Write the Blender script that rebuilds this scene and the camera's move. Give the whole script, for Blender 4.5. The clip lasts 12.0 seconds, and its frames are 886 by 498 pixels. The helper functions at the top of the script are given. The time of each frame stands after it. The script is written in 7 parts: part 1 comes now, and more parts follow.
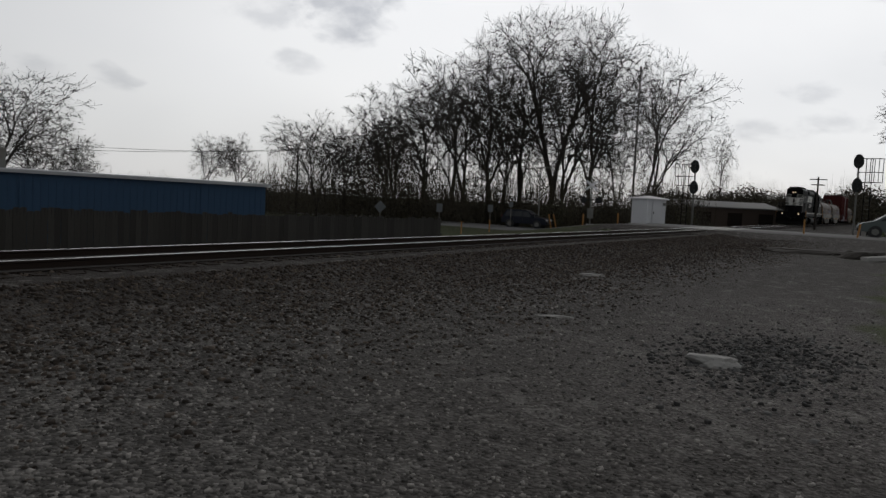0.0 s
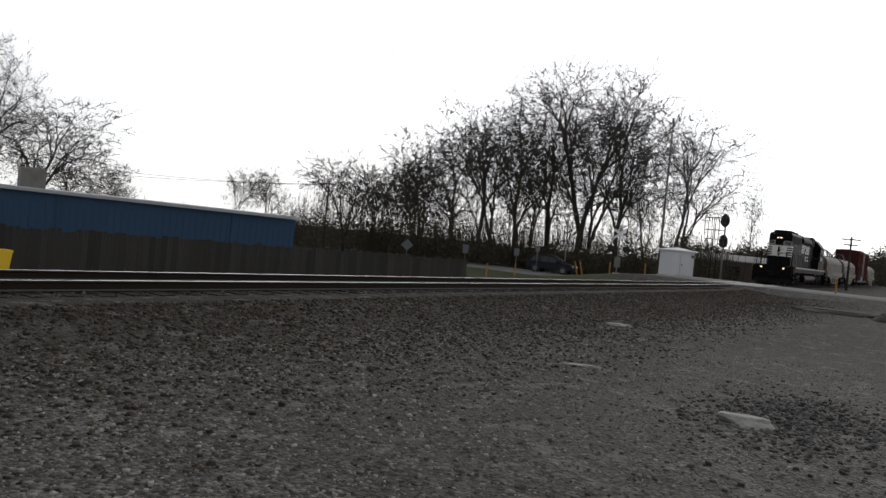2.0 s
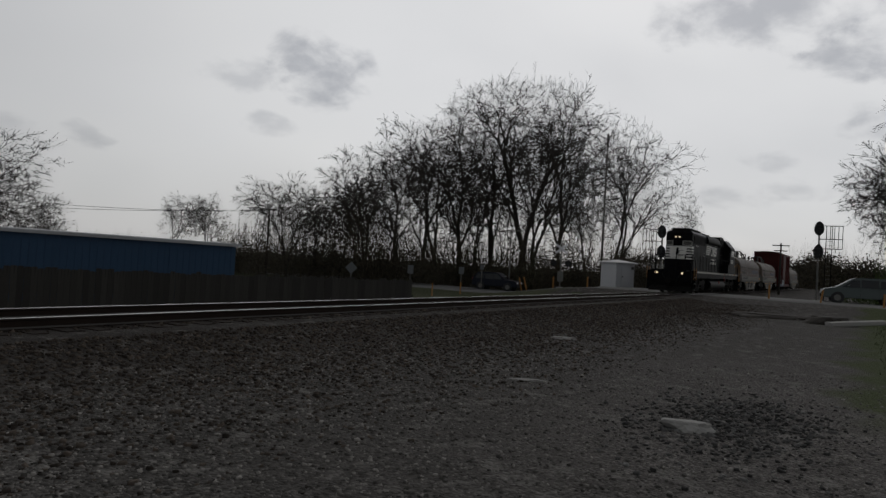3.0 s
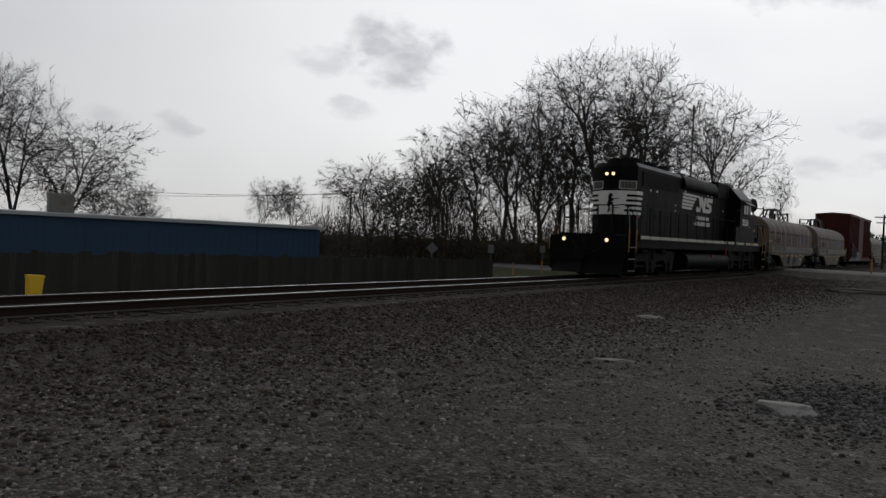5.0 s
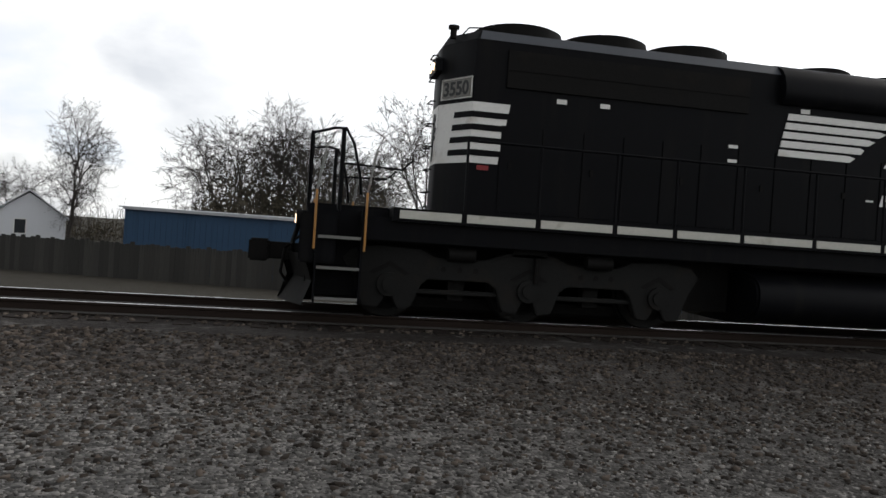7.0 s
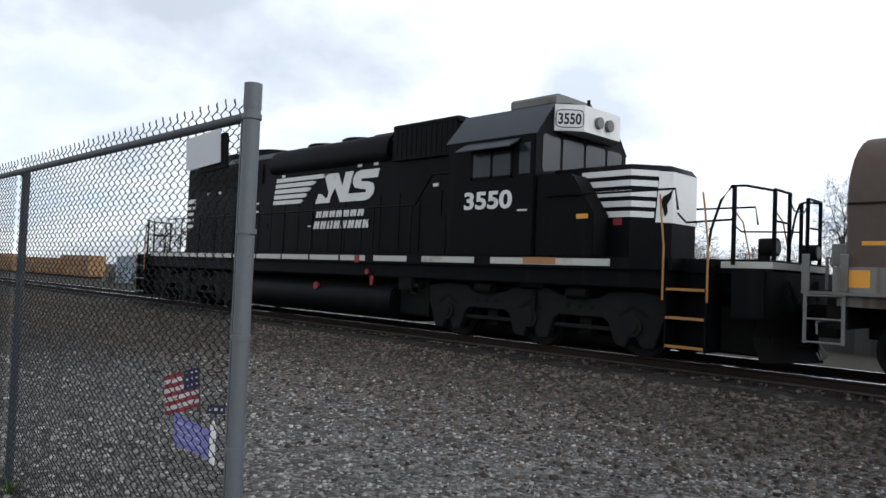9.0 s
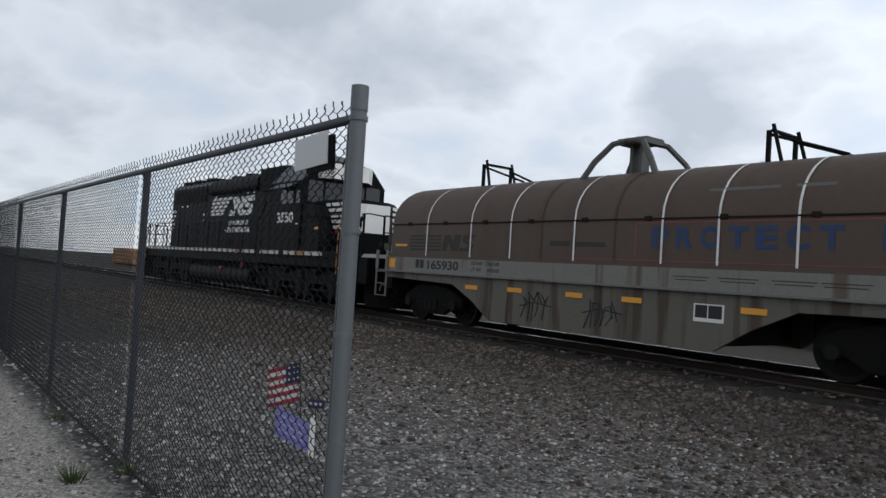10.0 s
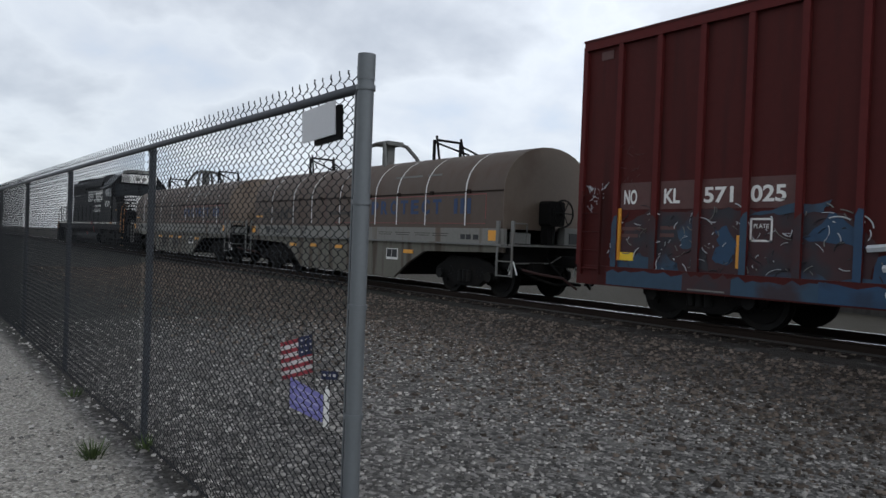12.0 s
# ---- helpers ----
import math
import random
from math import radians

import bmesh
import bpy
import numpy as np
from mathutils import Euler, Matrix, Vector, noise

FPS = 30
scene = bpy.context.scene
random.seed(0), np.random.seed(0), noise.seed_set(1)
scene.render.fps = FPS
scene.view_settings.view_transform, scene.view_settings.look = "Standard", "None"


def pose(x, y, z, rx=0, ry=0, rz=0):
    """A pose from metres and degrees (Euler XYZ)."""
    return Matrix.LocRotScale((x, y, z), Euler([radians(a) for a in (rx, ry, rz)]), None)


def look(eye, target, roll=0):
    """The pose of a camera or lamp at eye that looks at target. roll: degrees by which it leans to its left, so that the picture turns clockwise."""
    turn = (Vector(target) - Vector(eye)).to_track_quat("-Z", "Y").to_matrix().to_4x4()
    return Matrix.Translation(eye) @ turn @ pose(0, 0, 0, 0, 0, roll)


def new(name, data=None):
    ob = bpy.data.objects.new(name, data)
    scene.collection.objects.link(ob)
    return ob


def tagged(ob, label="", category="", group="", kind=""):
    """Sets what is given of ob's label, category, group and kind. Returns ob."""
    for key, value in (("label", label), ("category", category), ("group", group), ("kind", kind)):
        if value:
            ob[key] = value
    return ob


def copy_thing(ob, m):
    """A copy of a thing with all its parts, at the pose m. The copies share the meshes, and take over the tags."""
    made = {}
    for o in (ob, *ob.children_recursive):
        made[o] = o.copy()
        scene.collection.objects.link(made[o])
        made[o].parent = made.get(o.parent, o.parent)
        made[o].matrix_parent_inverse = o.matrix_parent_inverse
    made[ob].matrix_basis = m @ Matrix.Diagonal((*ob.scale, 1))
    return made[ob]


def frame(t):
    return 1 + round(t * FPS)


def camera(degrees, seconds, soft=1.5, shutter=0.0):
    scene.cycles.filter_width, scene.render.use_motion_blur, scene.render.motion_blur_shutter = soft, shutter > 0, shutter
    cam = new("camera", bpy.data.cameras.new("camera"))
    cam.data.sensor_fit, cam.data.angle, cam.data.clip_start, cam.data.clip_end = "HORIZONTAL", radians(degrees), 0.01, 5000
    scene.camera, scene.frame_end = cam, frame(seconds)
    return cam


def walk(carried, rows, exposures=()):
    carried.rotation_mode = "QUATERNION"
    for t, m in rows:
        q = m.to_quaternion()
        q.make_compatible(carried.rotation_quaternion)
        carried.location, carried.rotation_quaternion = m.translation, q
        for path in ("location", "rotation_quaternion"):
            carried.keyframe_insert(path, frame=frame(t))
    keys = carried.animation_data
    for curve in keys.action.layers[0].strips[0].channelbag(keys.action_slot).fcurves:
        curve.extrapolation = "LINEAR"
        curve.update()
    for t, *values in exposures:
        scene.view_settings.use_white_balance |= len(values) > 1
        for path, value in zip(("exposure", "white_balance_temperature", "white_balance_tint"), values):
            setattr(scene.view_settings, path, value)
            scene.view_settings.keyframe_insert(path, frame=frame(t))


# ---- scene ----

EYE = 1.199          # eye above the rail heads (z = 0)
YC = 11.59           # distance of the track's centre line
cam = camera(62.58, 12.0, soft=1.5)
PATH = [
    (0.0, -57.36, -3.97, -2.72, 0.013, -0.107), (0.5, -55.22, -5.35, -5.48, 0.003, -0.1), (1.0, -54.5, -6.52, -6.09, -0.013, -0.074), (1.5, -54.8, -6.93, -6.02, -0.014, -0.045),
    (2.0, -55.32, -0.93, -5.58, -0.004, -0.025), (2.5, -60.76, 1.92, -3.11, -0.012, -0.056), (3.0, -59.67, 1.01, -3.32, -0.007, -0.065), (3.2, -57.29, 0.92, -3.43, 0.011, -0.068),
    (4.8, -55.31, -1.32, -2.68, 0.012, -0.034), (5.0, -53.38, -0.9, -2.32, 0.047, -0.005), (5.5, -48.25, -1.0, -2.45, 0.028, 0.082), (6.0, -42.9, -0.65, -2.22, -0.032, 0.19),
    (6.5, -29.04, -0.31, -1.8, -0.05, 0.146), (6.7, -21.97, -1.11, -3.3, 0.01, 0.1), (7.5, 8.8, -0.5, -3.4, 0.02, 0.05), (8.3, 33.95, 0.24, -3.2, 0.025, 0.017), (8.5, 38.06, 1.59, -0.98, 0.045, 0.015),
    (9.0, 44.95, 2.02, -2.26, 0.033, 0.015), (9.5, 50.85, 1.61, -3.67, 0.03, 0.003), (10.0, 52.35, 1.8, -3.6, -0.007, 0.01), (10.5, 52.3, 0.56, -3.31, -0.005, 0.0), (11.0, 51.5, -0.17, -2.6, -0.04, 0.015),
    (11.5, 53.95, -0.05, -2.2, -0.028, -0.005), (12.0, 52.88, -0.65, -2.19, -0.04, 0.005)]
EXPOSURE = [(0.0, -1.04), (0.5, -0.28), (1.0, 0.32), (1.5, 0.42), (2.0, -0.22), (2.5, -1.36), (3.2, -1.42), (5.0, -1.05), (6.0, -0.68), (6.7, -0.35),
            (8.3, 1.75), (8.5, 1.6), (9.0, 0.36), (9.5, -0.06), (11.0, -0.12), (12.0, 0.02)]
walk(cam, [(t, pose(cx, cy, EYE, 90 + p, r, y)) for t, y, p, r, cx, cy in PATH], [(t, e, *((6500, 10) if t < 7 else (5950, 9))) for t, e in EXPOSURE])

# ---- light: an overcast sky, brightest where the sun stands behind it ----
SUN_AZ, SUN_EL = 75.0, 38.0
SUN_DIR = Vector((math.sin(radians(SUN_AZ)) * math.cos(radians(SUN_EL)), math.cos(radians(SUN_AZ)) * math.cos(radians(SUN_EL)), math.sin(radians(SUN_EL))))


def sky():
    w = bpy.data.worlds.new("overcast_sky")
    scene.world = w
    w.use_nodes = True
    n, l = w.node_tree.nodes, w.node_tree.links
    n.clear()
    tc = n.new("ShaderNodeTexCoord")
    nz = n.new("ShaderNodeVectorMath"); nz.operation = "NORMALIZE"
    l.new(tc.outputs["Generated"], nz.inputs[0])
    sep = n.new("ShaderNodeSeparateXYZ"); l.new(nz.outputs[0], sep.inputs[0])

    def m(op, a, b=None, c=None, clamp=False):
        k = n.new("ShaderNodeMath"); k.operation = op; k.use_clamp = clamp
        for i, v in enumerate((a, b, c)):
            if v is None:
                continue
            if isinstance(v, (int, float)):
                k.inputs[i].default_value = v
            else:
                l.new(v, k.inputs[i])
        return k.outputs[0]
    up = m("MULTIPLY_ADD", m("MAXIMUM", sep.outputs[2], 0.0), 0.9, 0.36)
    com = n.new("ShaderNodeCombineXYZ")
    l.new(m("DIVIDE", sep.outputs[0], up), com.inputs[0])
    l.new(m("DIVIDE", sep.outputs[1], up), com.inputs[1])
    com.inputs[2].default_value = 4.7
    def cloud_noise(scale, detail, rough, warp):
        k = n.new("ShaderNodeTexNoise")
        k.inputs["Scale"].default_value, k.inputs["Detail"].default_value = scale, detail
        k.inputs["Roughness"].default_value, k.inputs["Distortion"].default_value = rough, warp
        l.new(com.outputs[0], k.inputs["Vector"])
        return k

    def ramp_of(v, stops):
        k = n.new("ShaderNodeValToRGB")
        e = k.color_ramp.elements
        e[0].position, e[0].color = stops[0][0], (*stops[0][1], 1)
        e[1].position, e[1].color = stops[-1][0], (*stops[-1][1], 1)
        for p, c in stops[1:-1]:
            q = e.new(p); q.color = (*c, 1)
        l.new(v, k.inputs[0])
        return k.outputs["Color"]

    def blend(f, a, b):
        k = n.new("ShaderNodeMix"); k.data_type = "RGBA"
        for i, v in ((0, f), (6, a), (7, b)):
            if isinstance(v, tuple):
                k.inputs[i].default_value = (*v, 1)
            else:
                l.new(v, k.inputs[i])
        return k.outputs[2]
    wide = cloud_noise(0.6, 3, 0.5, 0.0)
    # heaped clouds with bright rims to the west, an even veil to the east
    puffs = ramp_of(cloud_noise(2.5, 8, 0.5, 0.1).outputs["Fac"], [(0.33, (0.90, 0.955, 1.03)), (0.42, (1.02, 1.03, 1.05)), (0.50, (1.13, 1.13, 1.12)), (0.58, (0.94, 0.945, 0.955)), (0.68, (0.76, 0.775, 0.805))])
    veil = ramp_of(cloud_noise(1.1, 4, 0.45, 0.1).outputs["Fac"], [(0.30, (1.0, 1.0, 1.0)), (0.52, (0.95, 0.955, 0.965)), (0.72, (0.83, 0.84, 0.86))])
    side = n.new("ShaderNodeMapRange"); side.interpolation_type = "SMOOTHSTEP"
    l.new(sep.outputs[0], side.inputs[0])
    side.inputs[1].default_value, side.inputs[2].default_value = -0.3, 0.25
    sky_col = blend(side.outputs[0], puffs, veil)
    # single dark clouds drifting under the veil: bearing, elevation, half width and height in degrees, depth
    ragged = cloud_noise(8.5, 6, 0.55, 0.2).outputs["Fac"]
    for az, el, w, h, depth in ((49.3, 14.0, 3.4, 2.6, .30), (44.0, 13.2, 3.6, 1.2, .16), (45.8, 9.6, 1.9, .8, .16), (33.2, 7.2, 1.6, 1.0, .16), (28.6, 7.4, 1.4, 1.0, .14),
                                (81.5, 19.2, 6.0, 2.6, .30), (89.6, 15.4, 3.6, 1.6, .30), (91.6, 11.0, 3.2, 1.4, .22), (81.2, 6.0, 2.6, .8, .18), (85.0, 6.4, 2.4, .7, .16), (83.2, 8.6, 1.6, .7, .14), (96.0, 20.0, 5.0, 3.0, .25)):
        c = Vector((math.sin(radians(az)) * math.cos(radians(el)), math.cos(radians(az)) * math.cos(radians(el)), math.sin(radians(el))))
        east = Vector((math.cos(radians(az)), -math.sin(radians(az)), 0))
        d = []
        for axis, size in ((east, w), (c.cross(east) * -1, h)):
            k = n.new("ShaderNodeVectorMath"); k.operation = "DOT_PRODUCT"
            l.new(nz.outputs[0], k.inputs[0]); k.inputs[1].default_value = axis
            off = c.dot(axis)
            d.append(m("POWER", m("ABSOLUTE", m("DIVIDE", m("SUBTRACT", k.outputs["Value"], off), math.sin(radians(size)))), 2.0))
        near = n.new("ShaderNodeVectorMath"); near.operation = "DOT_PRODUCT"
        l.new(nz.outputs[0], near.inputs[0]); near.inputs[1].default_value = c
        r2 = m("ADD", m("ADD", d[0], d[1]), m("MULTIPLY_ADD", ragged, 6.0, -3.0))
        f = n.new("ShaderNodeMapRange"); f.interpolation_type = "SMOOTHSTEP"
        l.new(r2, f.inputs[0])
        f.inputs[1].default_value, f.inputs[2].default_value, f.inputs[3].default_value, f.inputs[4].default_value = -0.5, 1.6, depth * 2.1, 0.0
        sky_col = blend(m("MULTIPLY", f.outputs[0], m("GREATER_THAN", near.outputs["Value"], 0.5)), sky_col, (0.36, 0.38, 0.43))
    # brighter towards the veiled sun
    dot = n.new("ShaderNodeVectorMath"); dot.operation = "DOT_PRODUCT"
    l.new(nz.outputs[0], dot.inputs[0]); dot.inputs[1].default_value = SUN_DIR
    glow = m("POWER", m("MULTIPLY_ADD", dot.outputs["Value"], 0.5, 0.5, clamp=True), 3.0)
    over = n.new("ShaderNodeMapRange"); over.interpolation_type = "SMOOTHSTEP"
    l.new(sep.outputs[2], over.inputs[0])
    over.inputs[1].default_value, over.inputs[2].default_value, over.inputs[3].default_value, over.inputs[4].default_value = 0.34, 0.8, 1.0, 0.32
    level = m("MULTIPLY", m("MULTIPLY", over.outputs[0], m("MULTIPLY_ADD", glow, 1.32, 0.69)), m("MULTIPLY_ADD", wide.outputs["Fac"], 0.5, 0.75))
    air = n.new("ShaderNodeTexSky"); air.sky_type = "NISHITA"; air.sun_disc = False
    air.sun_elevation, air.sun_rotation = radians(SUN_EL), radians(SUN_AZ)
    clouds = n.new("ShaderNodeVectorMath"); clouds.operation = "SCALE"
    l.new(sky_col, clouds.inputs[0]); l.new(level, clouds.inputs["Scale"])
    blue = n.new("ShaderNodeVectorMath"); blue.operation = "SCALE"
    l.new(air.outputs[0], blue.inputs[0]); blue.inputs["Scale"].default_value = 0.012
    add = n.new("ShaderNodeVectorMath"); add.operation = "ADD"
    l.new(clouds.outputs[0], add.inputs[0]); l.new(blue.outputs[0], add.inputs[1])
    bg = n.new("ShaderNodeBackground"); bg.inputs["Strength"].default_value = 1.0
    l.new(add.outputs[0], bg.inputs["Color"])
    out = n.new("ShaderNodeOutputWorld"); l.new(bg.outputs[0], out.inputs[0])


sky()
sun = new("sun", bpy.data.lights.new("sun", "SUN"))
sun.data.energy, sun.data.angle, sun.data.color = 0.5, radians(14), (1.0, 0.95, 0.88)
sun.matrix_world = look(SUN_DIR * 50, (0, 0, 0))


# ---- materials ----
def mat(name, color, rough=0.7, metal=0.0, vary=0.25, grain=30.0, stain=1.2, bump=0.25, spot=None, spots=0.55, island=0.0, emit=0.0, coat=0.0, streak=False, skew=1.0, gloss=0.4, east=None, piece=0.0):
    """A surface with grain and stains: colour varied at two scales, spots of a second colour, fine relief."""
    M = bpy.data.materials.new(name)
    M.use_nodes = True
    n, l = M.node_tree.nodes, M.node_tree.links
    b = n["Principled BSDF"]
    tc = n.new("ShaderNodeTexCoord")
    fine = n.new("ShaderNodeTexNoise"); fine.inputs["Scale"].default_value = grain; fine.inputs["Detail"].default_value = 5
    wide = n.new("ShaderNodeTexNoise"); wide.inputs["Scale"].default_value = stain; wide.inputs["Detail"].default_value = 6
    src = tc.outputs["Object"]
    l.new(src, fine.inputs["Vector"])
    if streak:
        mp = n.new("ShaderNodeMapping"); mp.inputs["Scale"].default_value = (4.0, 4.0, 0.35)
        l.new(src, mp.inputs[0]); l.new(mp.outputs[0], wide.inputs["Vector"])
    else:
        l.new(src, wide.inputs["Vector"])
    hsv = n.new("ShaderNodeHueSaturation"); hsv.inputs["Color"].default_value = (*color, 1)
    mr = n.new("ShaderNodeMath"); mr.operation = "MULTIPLY_ADD"; mr.inputs[1].default_value = 2 * vary; mr.inputs[2].default_value = 1 - vary
    sm = n.new("ShaderNodeMath"); sm.operation = "MULTIPLY_ADD"; sm.inputs[1].default_value = 0.5
    l.new(fine.outputs["Fac"], sm.inputs[0])
    hw = n.new("ShaderNodeMath"); hw.operation = "MULTIPLY"; hw.inputs[1].default_value = 0.5
    l.new(wide.outputs["Fac"], hw.inputs[0]); l.new(hw.outputs[0], sm.inputs[2])
    l.new(sm.outputs[0], mr.inputs[0])
    val = mr.outputs[0]
    if island:
        geo = n.new("ShaderNodeNewGeometry")
        pw = n.new("ShaderNodeMath"); pw.operation = "POWER"; pw.inputs[1].default_value = skew
        l.new(geo.outputs["Random Per Island"], pw.inputs[0])
        iv = n.new("ShaderNodeMath"); iv.operation = "MULTIPLY_ADD"; iv.inputs[1].default_value = 2 * island; iv.inputs[2].default_value = 1 - island
        l.new(pw.outputs[0], iv.inputs[0])
        mm = n.new("ShaderNodeMath"); mm.operation = "MULTIPLY"
        l.new(val, mm.inputs[0]); l.new(iv.outputs[0], mm.inputs[1]); val = mm.outputs[0]
    if piece:
        info = n.new("ShaderNodeObjectInfo")
        pv = n.new("ShaderNodeMath"); pv.operation = "MULTIPLY_ADD"; pv.inputs[1].default_value = 2 * piece; pv.inputs[2].default_value = 1 - piece
        l.new(info.outputs["Random"], pv.inputs[0])
        pm = n.new("ShaderNodeMath"); pm.operation = "MULTIPLY"
        l.new(val, pm.inputs[0]); l.new(pv.outputs[0], pm.inputs[1]); val = pm.outputs[0]
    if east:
        # paler towards the west, darker towards the east
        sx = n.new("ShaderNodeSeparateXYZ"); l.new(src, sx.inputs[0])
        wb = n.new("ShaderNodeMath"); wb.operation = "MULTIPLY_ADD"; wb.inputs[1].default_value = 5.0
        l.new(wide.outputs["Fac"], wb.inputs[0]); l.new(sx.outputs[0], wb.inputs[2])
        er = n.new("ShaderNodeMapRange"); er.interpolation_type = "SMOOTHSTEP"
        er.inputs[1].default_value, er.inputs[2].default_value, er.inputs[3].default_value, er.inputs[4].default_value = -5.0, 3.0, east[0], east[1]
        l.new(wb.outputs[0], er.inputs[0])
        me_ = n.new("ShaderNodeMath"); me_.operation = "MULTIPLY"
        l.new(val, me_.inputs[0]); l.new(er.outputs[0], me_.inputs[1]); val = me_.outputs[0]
    l.new(val, hsv.inputs["Value"])
    col = hsv.outputs[0]
    if spot:
        mx = n.new("ShaderNodeMix"); mx.data_type = "RGBA"
        rp = n.new("ShaderNodeValToRGB"); rp.color_ramp.elements[0].position, rp.color_ramp.elements[1].position = spots, spots + 0.15
        l.new(wide.outputs["Fac"], rp.inputs[0]); l.new(rp.outputs[0], mx.inputs[0])
        l.new(col, mx.inputs[6]); mx.inputs[7].default_value = (*spot, 1)
        col = mx.outputs[2]
    l.new(col, b.inputs["Base Color"])
    b.inputs["Metallic"].default_value = metal
    b.inputs["Specular IOR Level"].default_value = gloss
    ro = n.new("ShaderNodeMath"); ro.operation = "MULTIPLY_ADD"; ro.inputs[1].default_value = 0.25; ro.inputs[2].default_value = rough - 0.12
    l.new(wide.outputs["Fac"], ro.inputs[0]); l.new(ro.outputs[0], b.inputs["Roughness"])
    if coat:
        b.inputs["Coat Weight"].default_value = coat
    if bump:
        bp = n.new("ShaderNodeBump"); bp.inputs["Strength"].default_value = bump; bp.inputs["Distance"].default_value = 0.01
        l.new(fine.outputs["Fac"], bp.inputs["Height"]); l.new(bp.outputs[0], b.inputs["Normal"])
    if emit:
        b.inputs["Emission Color"].default_value = (*color, 1)
        b.inputs["Emission Strength"].default_value = emit
    return M


def ground_material():
    """Grey gravel, brown ballast by the track, bare brown dirt and grass, by their places on the ground."""
    M = bpy.data.materials.new("gravel_ground")
    M.use_nodes = True
    n, l = M.node_tree.nodes, M.node_tree.links
    b = n["Principled BSDF"]; b.inputs["Roughness"].default_value = 0.95; b.inputs["Specular IOR Level"].default_value = 0.2
    tc = n.new("ShaderNodeTexCoord"); pos = tc.outputs["Object"]
    sep = n.new("ShaderNodeSeparateXYZ"); l.new(pos, sep.inputs[0])

    def noise_(scale, detail=4):
        k = n.new("ShaderNodeTexNoise"); k.inputs["Scale"].default_value = scale; k.inputs["Detail"].default_value = detail
        l.new(pos, k.inputs["Vector"]); return k.outputs["Fac"]

    def math_(op, a, b_=None, c=None):
        k = n.new("ShaderNodeMath"); k.operation = op
        for i, v in enumerate((a, b_, c)):
            if v is None:
                continue
            if isinstance(v, (int, float)):
                k.inputs[i].default_value = v
            else:
                l.new(v, k.inputs[i])
        return k.outputs[0]

    def step(v, lo, hi):
        k = n.new("ShaderNodeMapRange"); k.interpolation_type = "SMOOTHSTEP"
        l.new(v, k.inputs[0]); k.inputs[1].default_value = lo; k.inputs[2].default_value = hi
        return k.outputs[0]

    def mix(f, a, c):
        k = n.new("ShaderNodeMix"); k.data_type = "RGBA"
        l.new(f, k.inputs[0])
        for i, v in ((6, a), (7, c)):
            if isinstance(v, tuple):
                k.inputs[i].default_value = (*v, 1)
            else:
                l.new(v, k.inputs[i])
        return k.outputs[2]

    def stones(scale, dark, mid, light):
        v = n.new("ShaderNodeTexVoronoi"); v.inputs["Scale"].default_value = scale; l.new(pos, v.inputs["Vector"])
        r = n.new("ShaderNodeValToRGB"); e = r.color_ramp.elements
        e[0].position, e[0].color = 0.0, (*dark, 1)
        e[1].position, e[1].color = 1.0, (*light, 1)
        k = e.new(0.6); k.color = (*mid, 1)
        s2 = n.new("ShaderNodeSeparateColor"); l.new(v.outputs["Color"], s2.inputs[0]); l.new(s2.outputs[0], r.inputs[0])
        return r.outputs[0], v.outputs["Distance"]
    g1, d1 = stones(24, (0.040, 0.038, 0.036), (0.115, 0.110, 0.103), (0.29, 0.275, 0.26))
    g2, d2 = stones(17, (0.020, 0.017, 0.015), (0.050, 0.043, 0.038), (0.14, 0.122, 0.110))
    g3, d3 = stones(44, (0.054, 0.050, 0.047), (0.118, 0.109, 0.103), (0.26, 0.24, 0.228))
    wob = math_("MULTIPLY_ADD", noise_(0.5), 2.4, -1.2)
    yy = math_("ADD", sep.outputs[1], wob)
    xx = math_("ADD", sep.outputs[0], wob)
    col = mix(step(yy, 5.6, 9.4), g1, g2)
    # darker towards the east
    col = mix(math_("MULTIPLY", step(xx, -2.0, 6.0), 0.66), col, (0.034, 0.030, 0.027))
    # track bed darkened: grease, and the shade by the ties put into the colour
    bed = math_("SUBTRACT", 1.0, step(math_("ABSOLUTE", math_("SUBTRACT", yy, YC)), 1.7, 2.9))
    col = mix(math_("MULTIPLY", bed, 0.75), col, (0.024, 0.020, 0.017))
    # bare brown lot to the right, worn pale by wheels
    lot = math_("MULTIPLY", math_("MULTIPLY", step(math_("SUBTRACT", 5.0, yy), 0.0, 3.6), step(xx, 2.0, 9.0)), math_("MULTIPLY_ADD", step(xx, 10.0, 22.0), -0.85, 1.0))
    col = mix(math_("MULTIPLY", lot, 0.8), col, g3)
    dk = step(noise_(0.35, 6), 0.48, 0.66)
    col = mix(math_("MULTIPLY", dk, 0.35), col, (0.075, 0.07, 0.065))
    col = mix(math_("MULTIPLY", step(noise_(1.9, 5), 0.50, 0.62), 0.3), col, (0.06, 0.056, 0.052))
    col = mix(math_("MULTIPLY", step(noise_(3.1, 5), 0.56, 0.68), 0.35), col, (0.24, 0.23, 0.215))
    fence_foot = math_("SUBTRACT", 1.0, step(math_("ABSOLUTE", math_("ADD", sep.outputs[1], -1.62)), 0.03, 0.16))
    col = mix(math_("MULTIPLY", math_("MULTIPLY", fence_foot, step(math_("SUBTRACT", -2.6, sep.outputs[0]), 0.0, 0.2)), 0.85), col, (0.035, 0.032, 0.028))
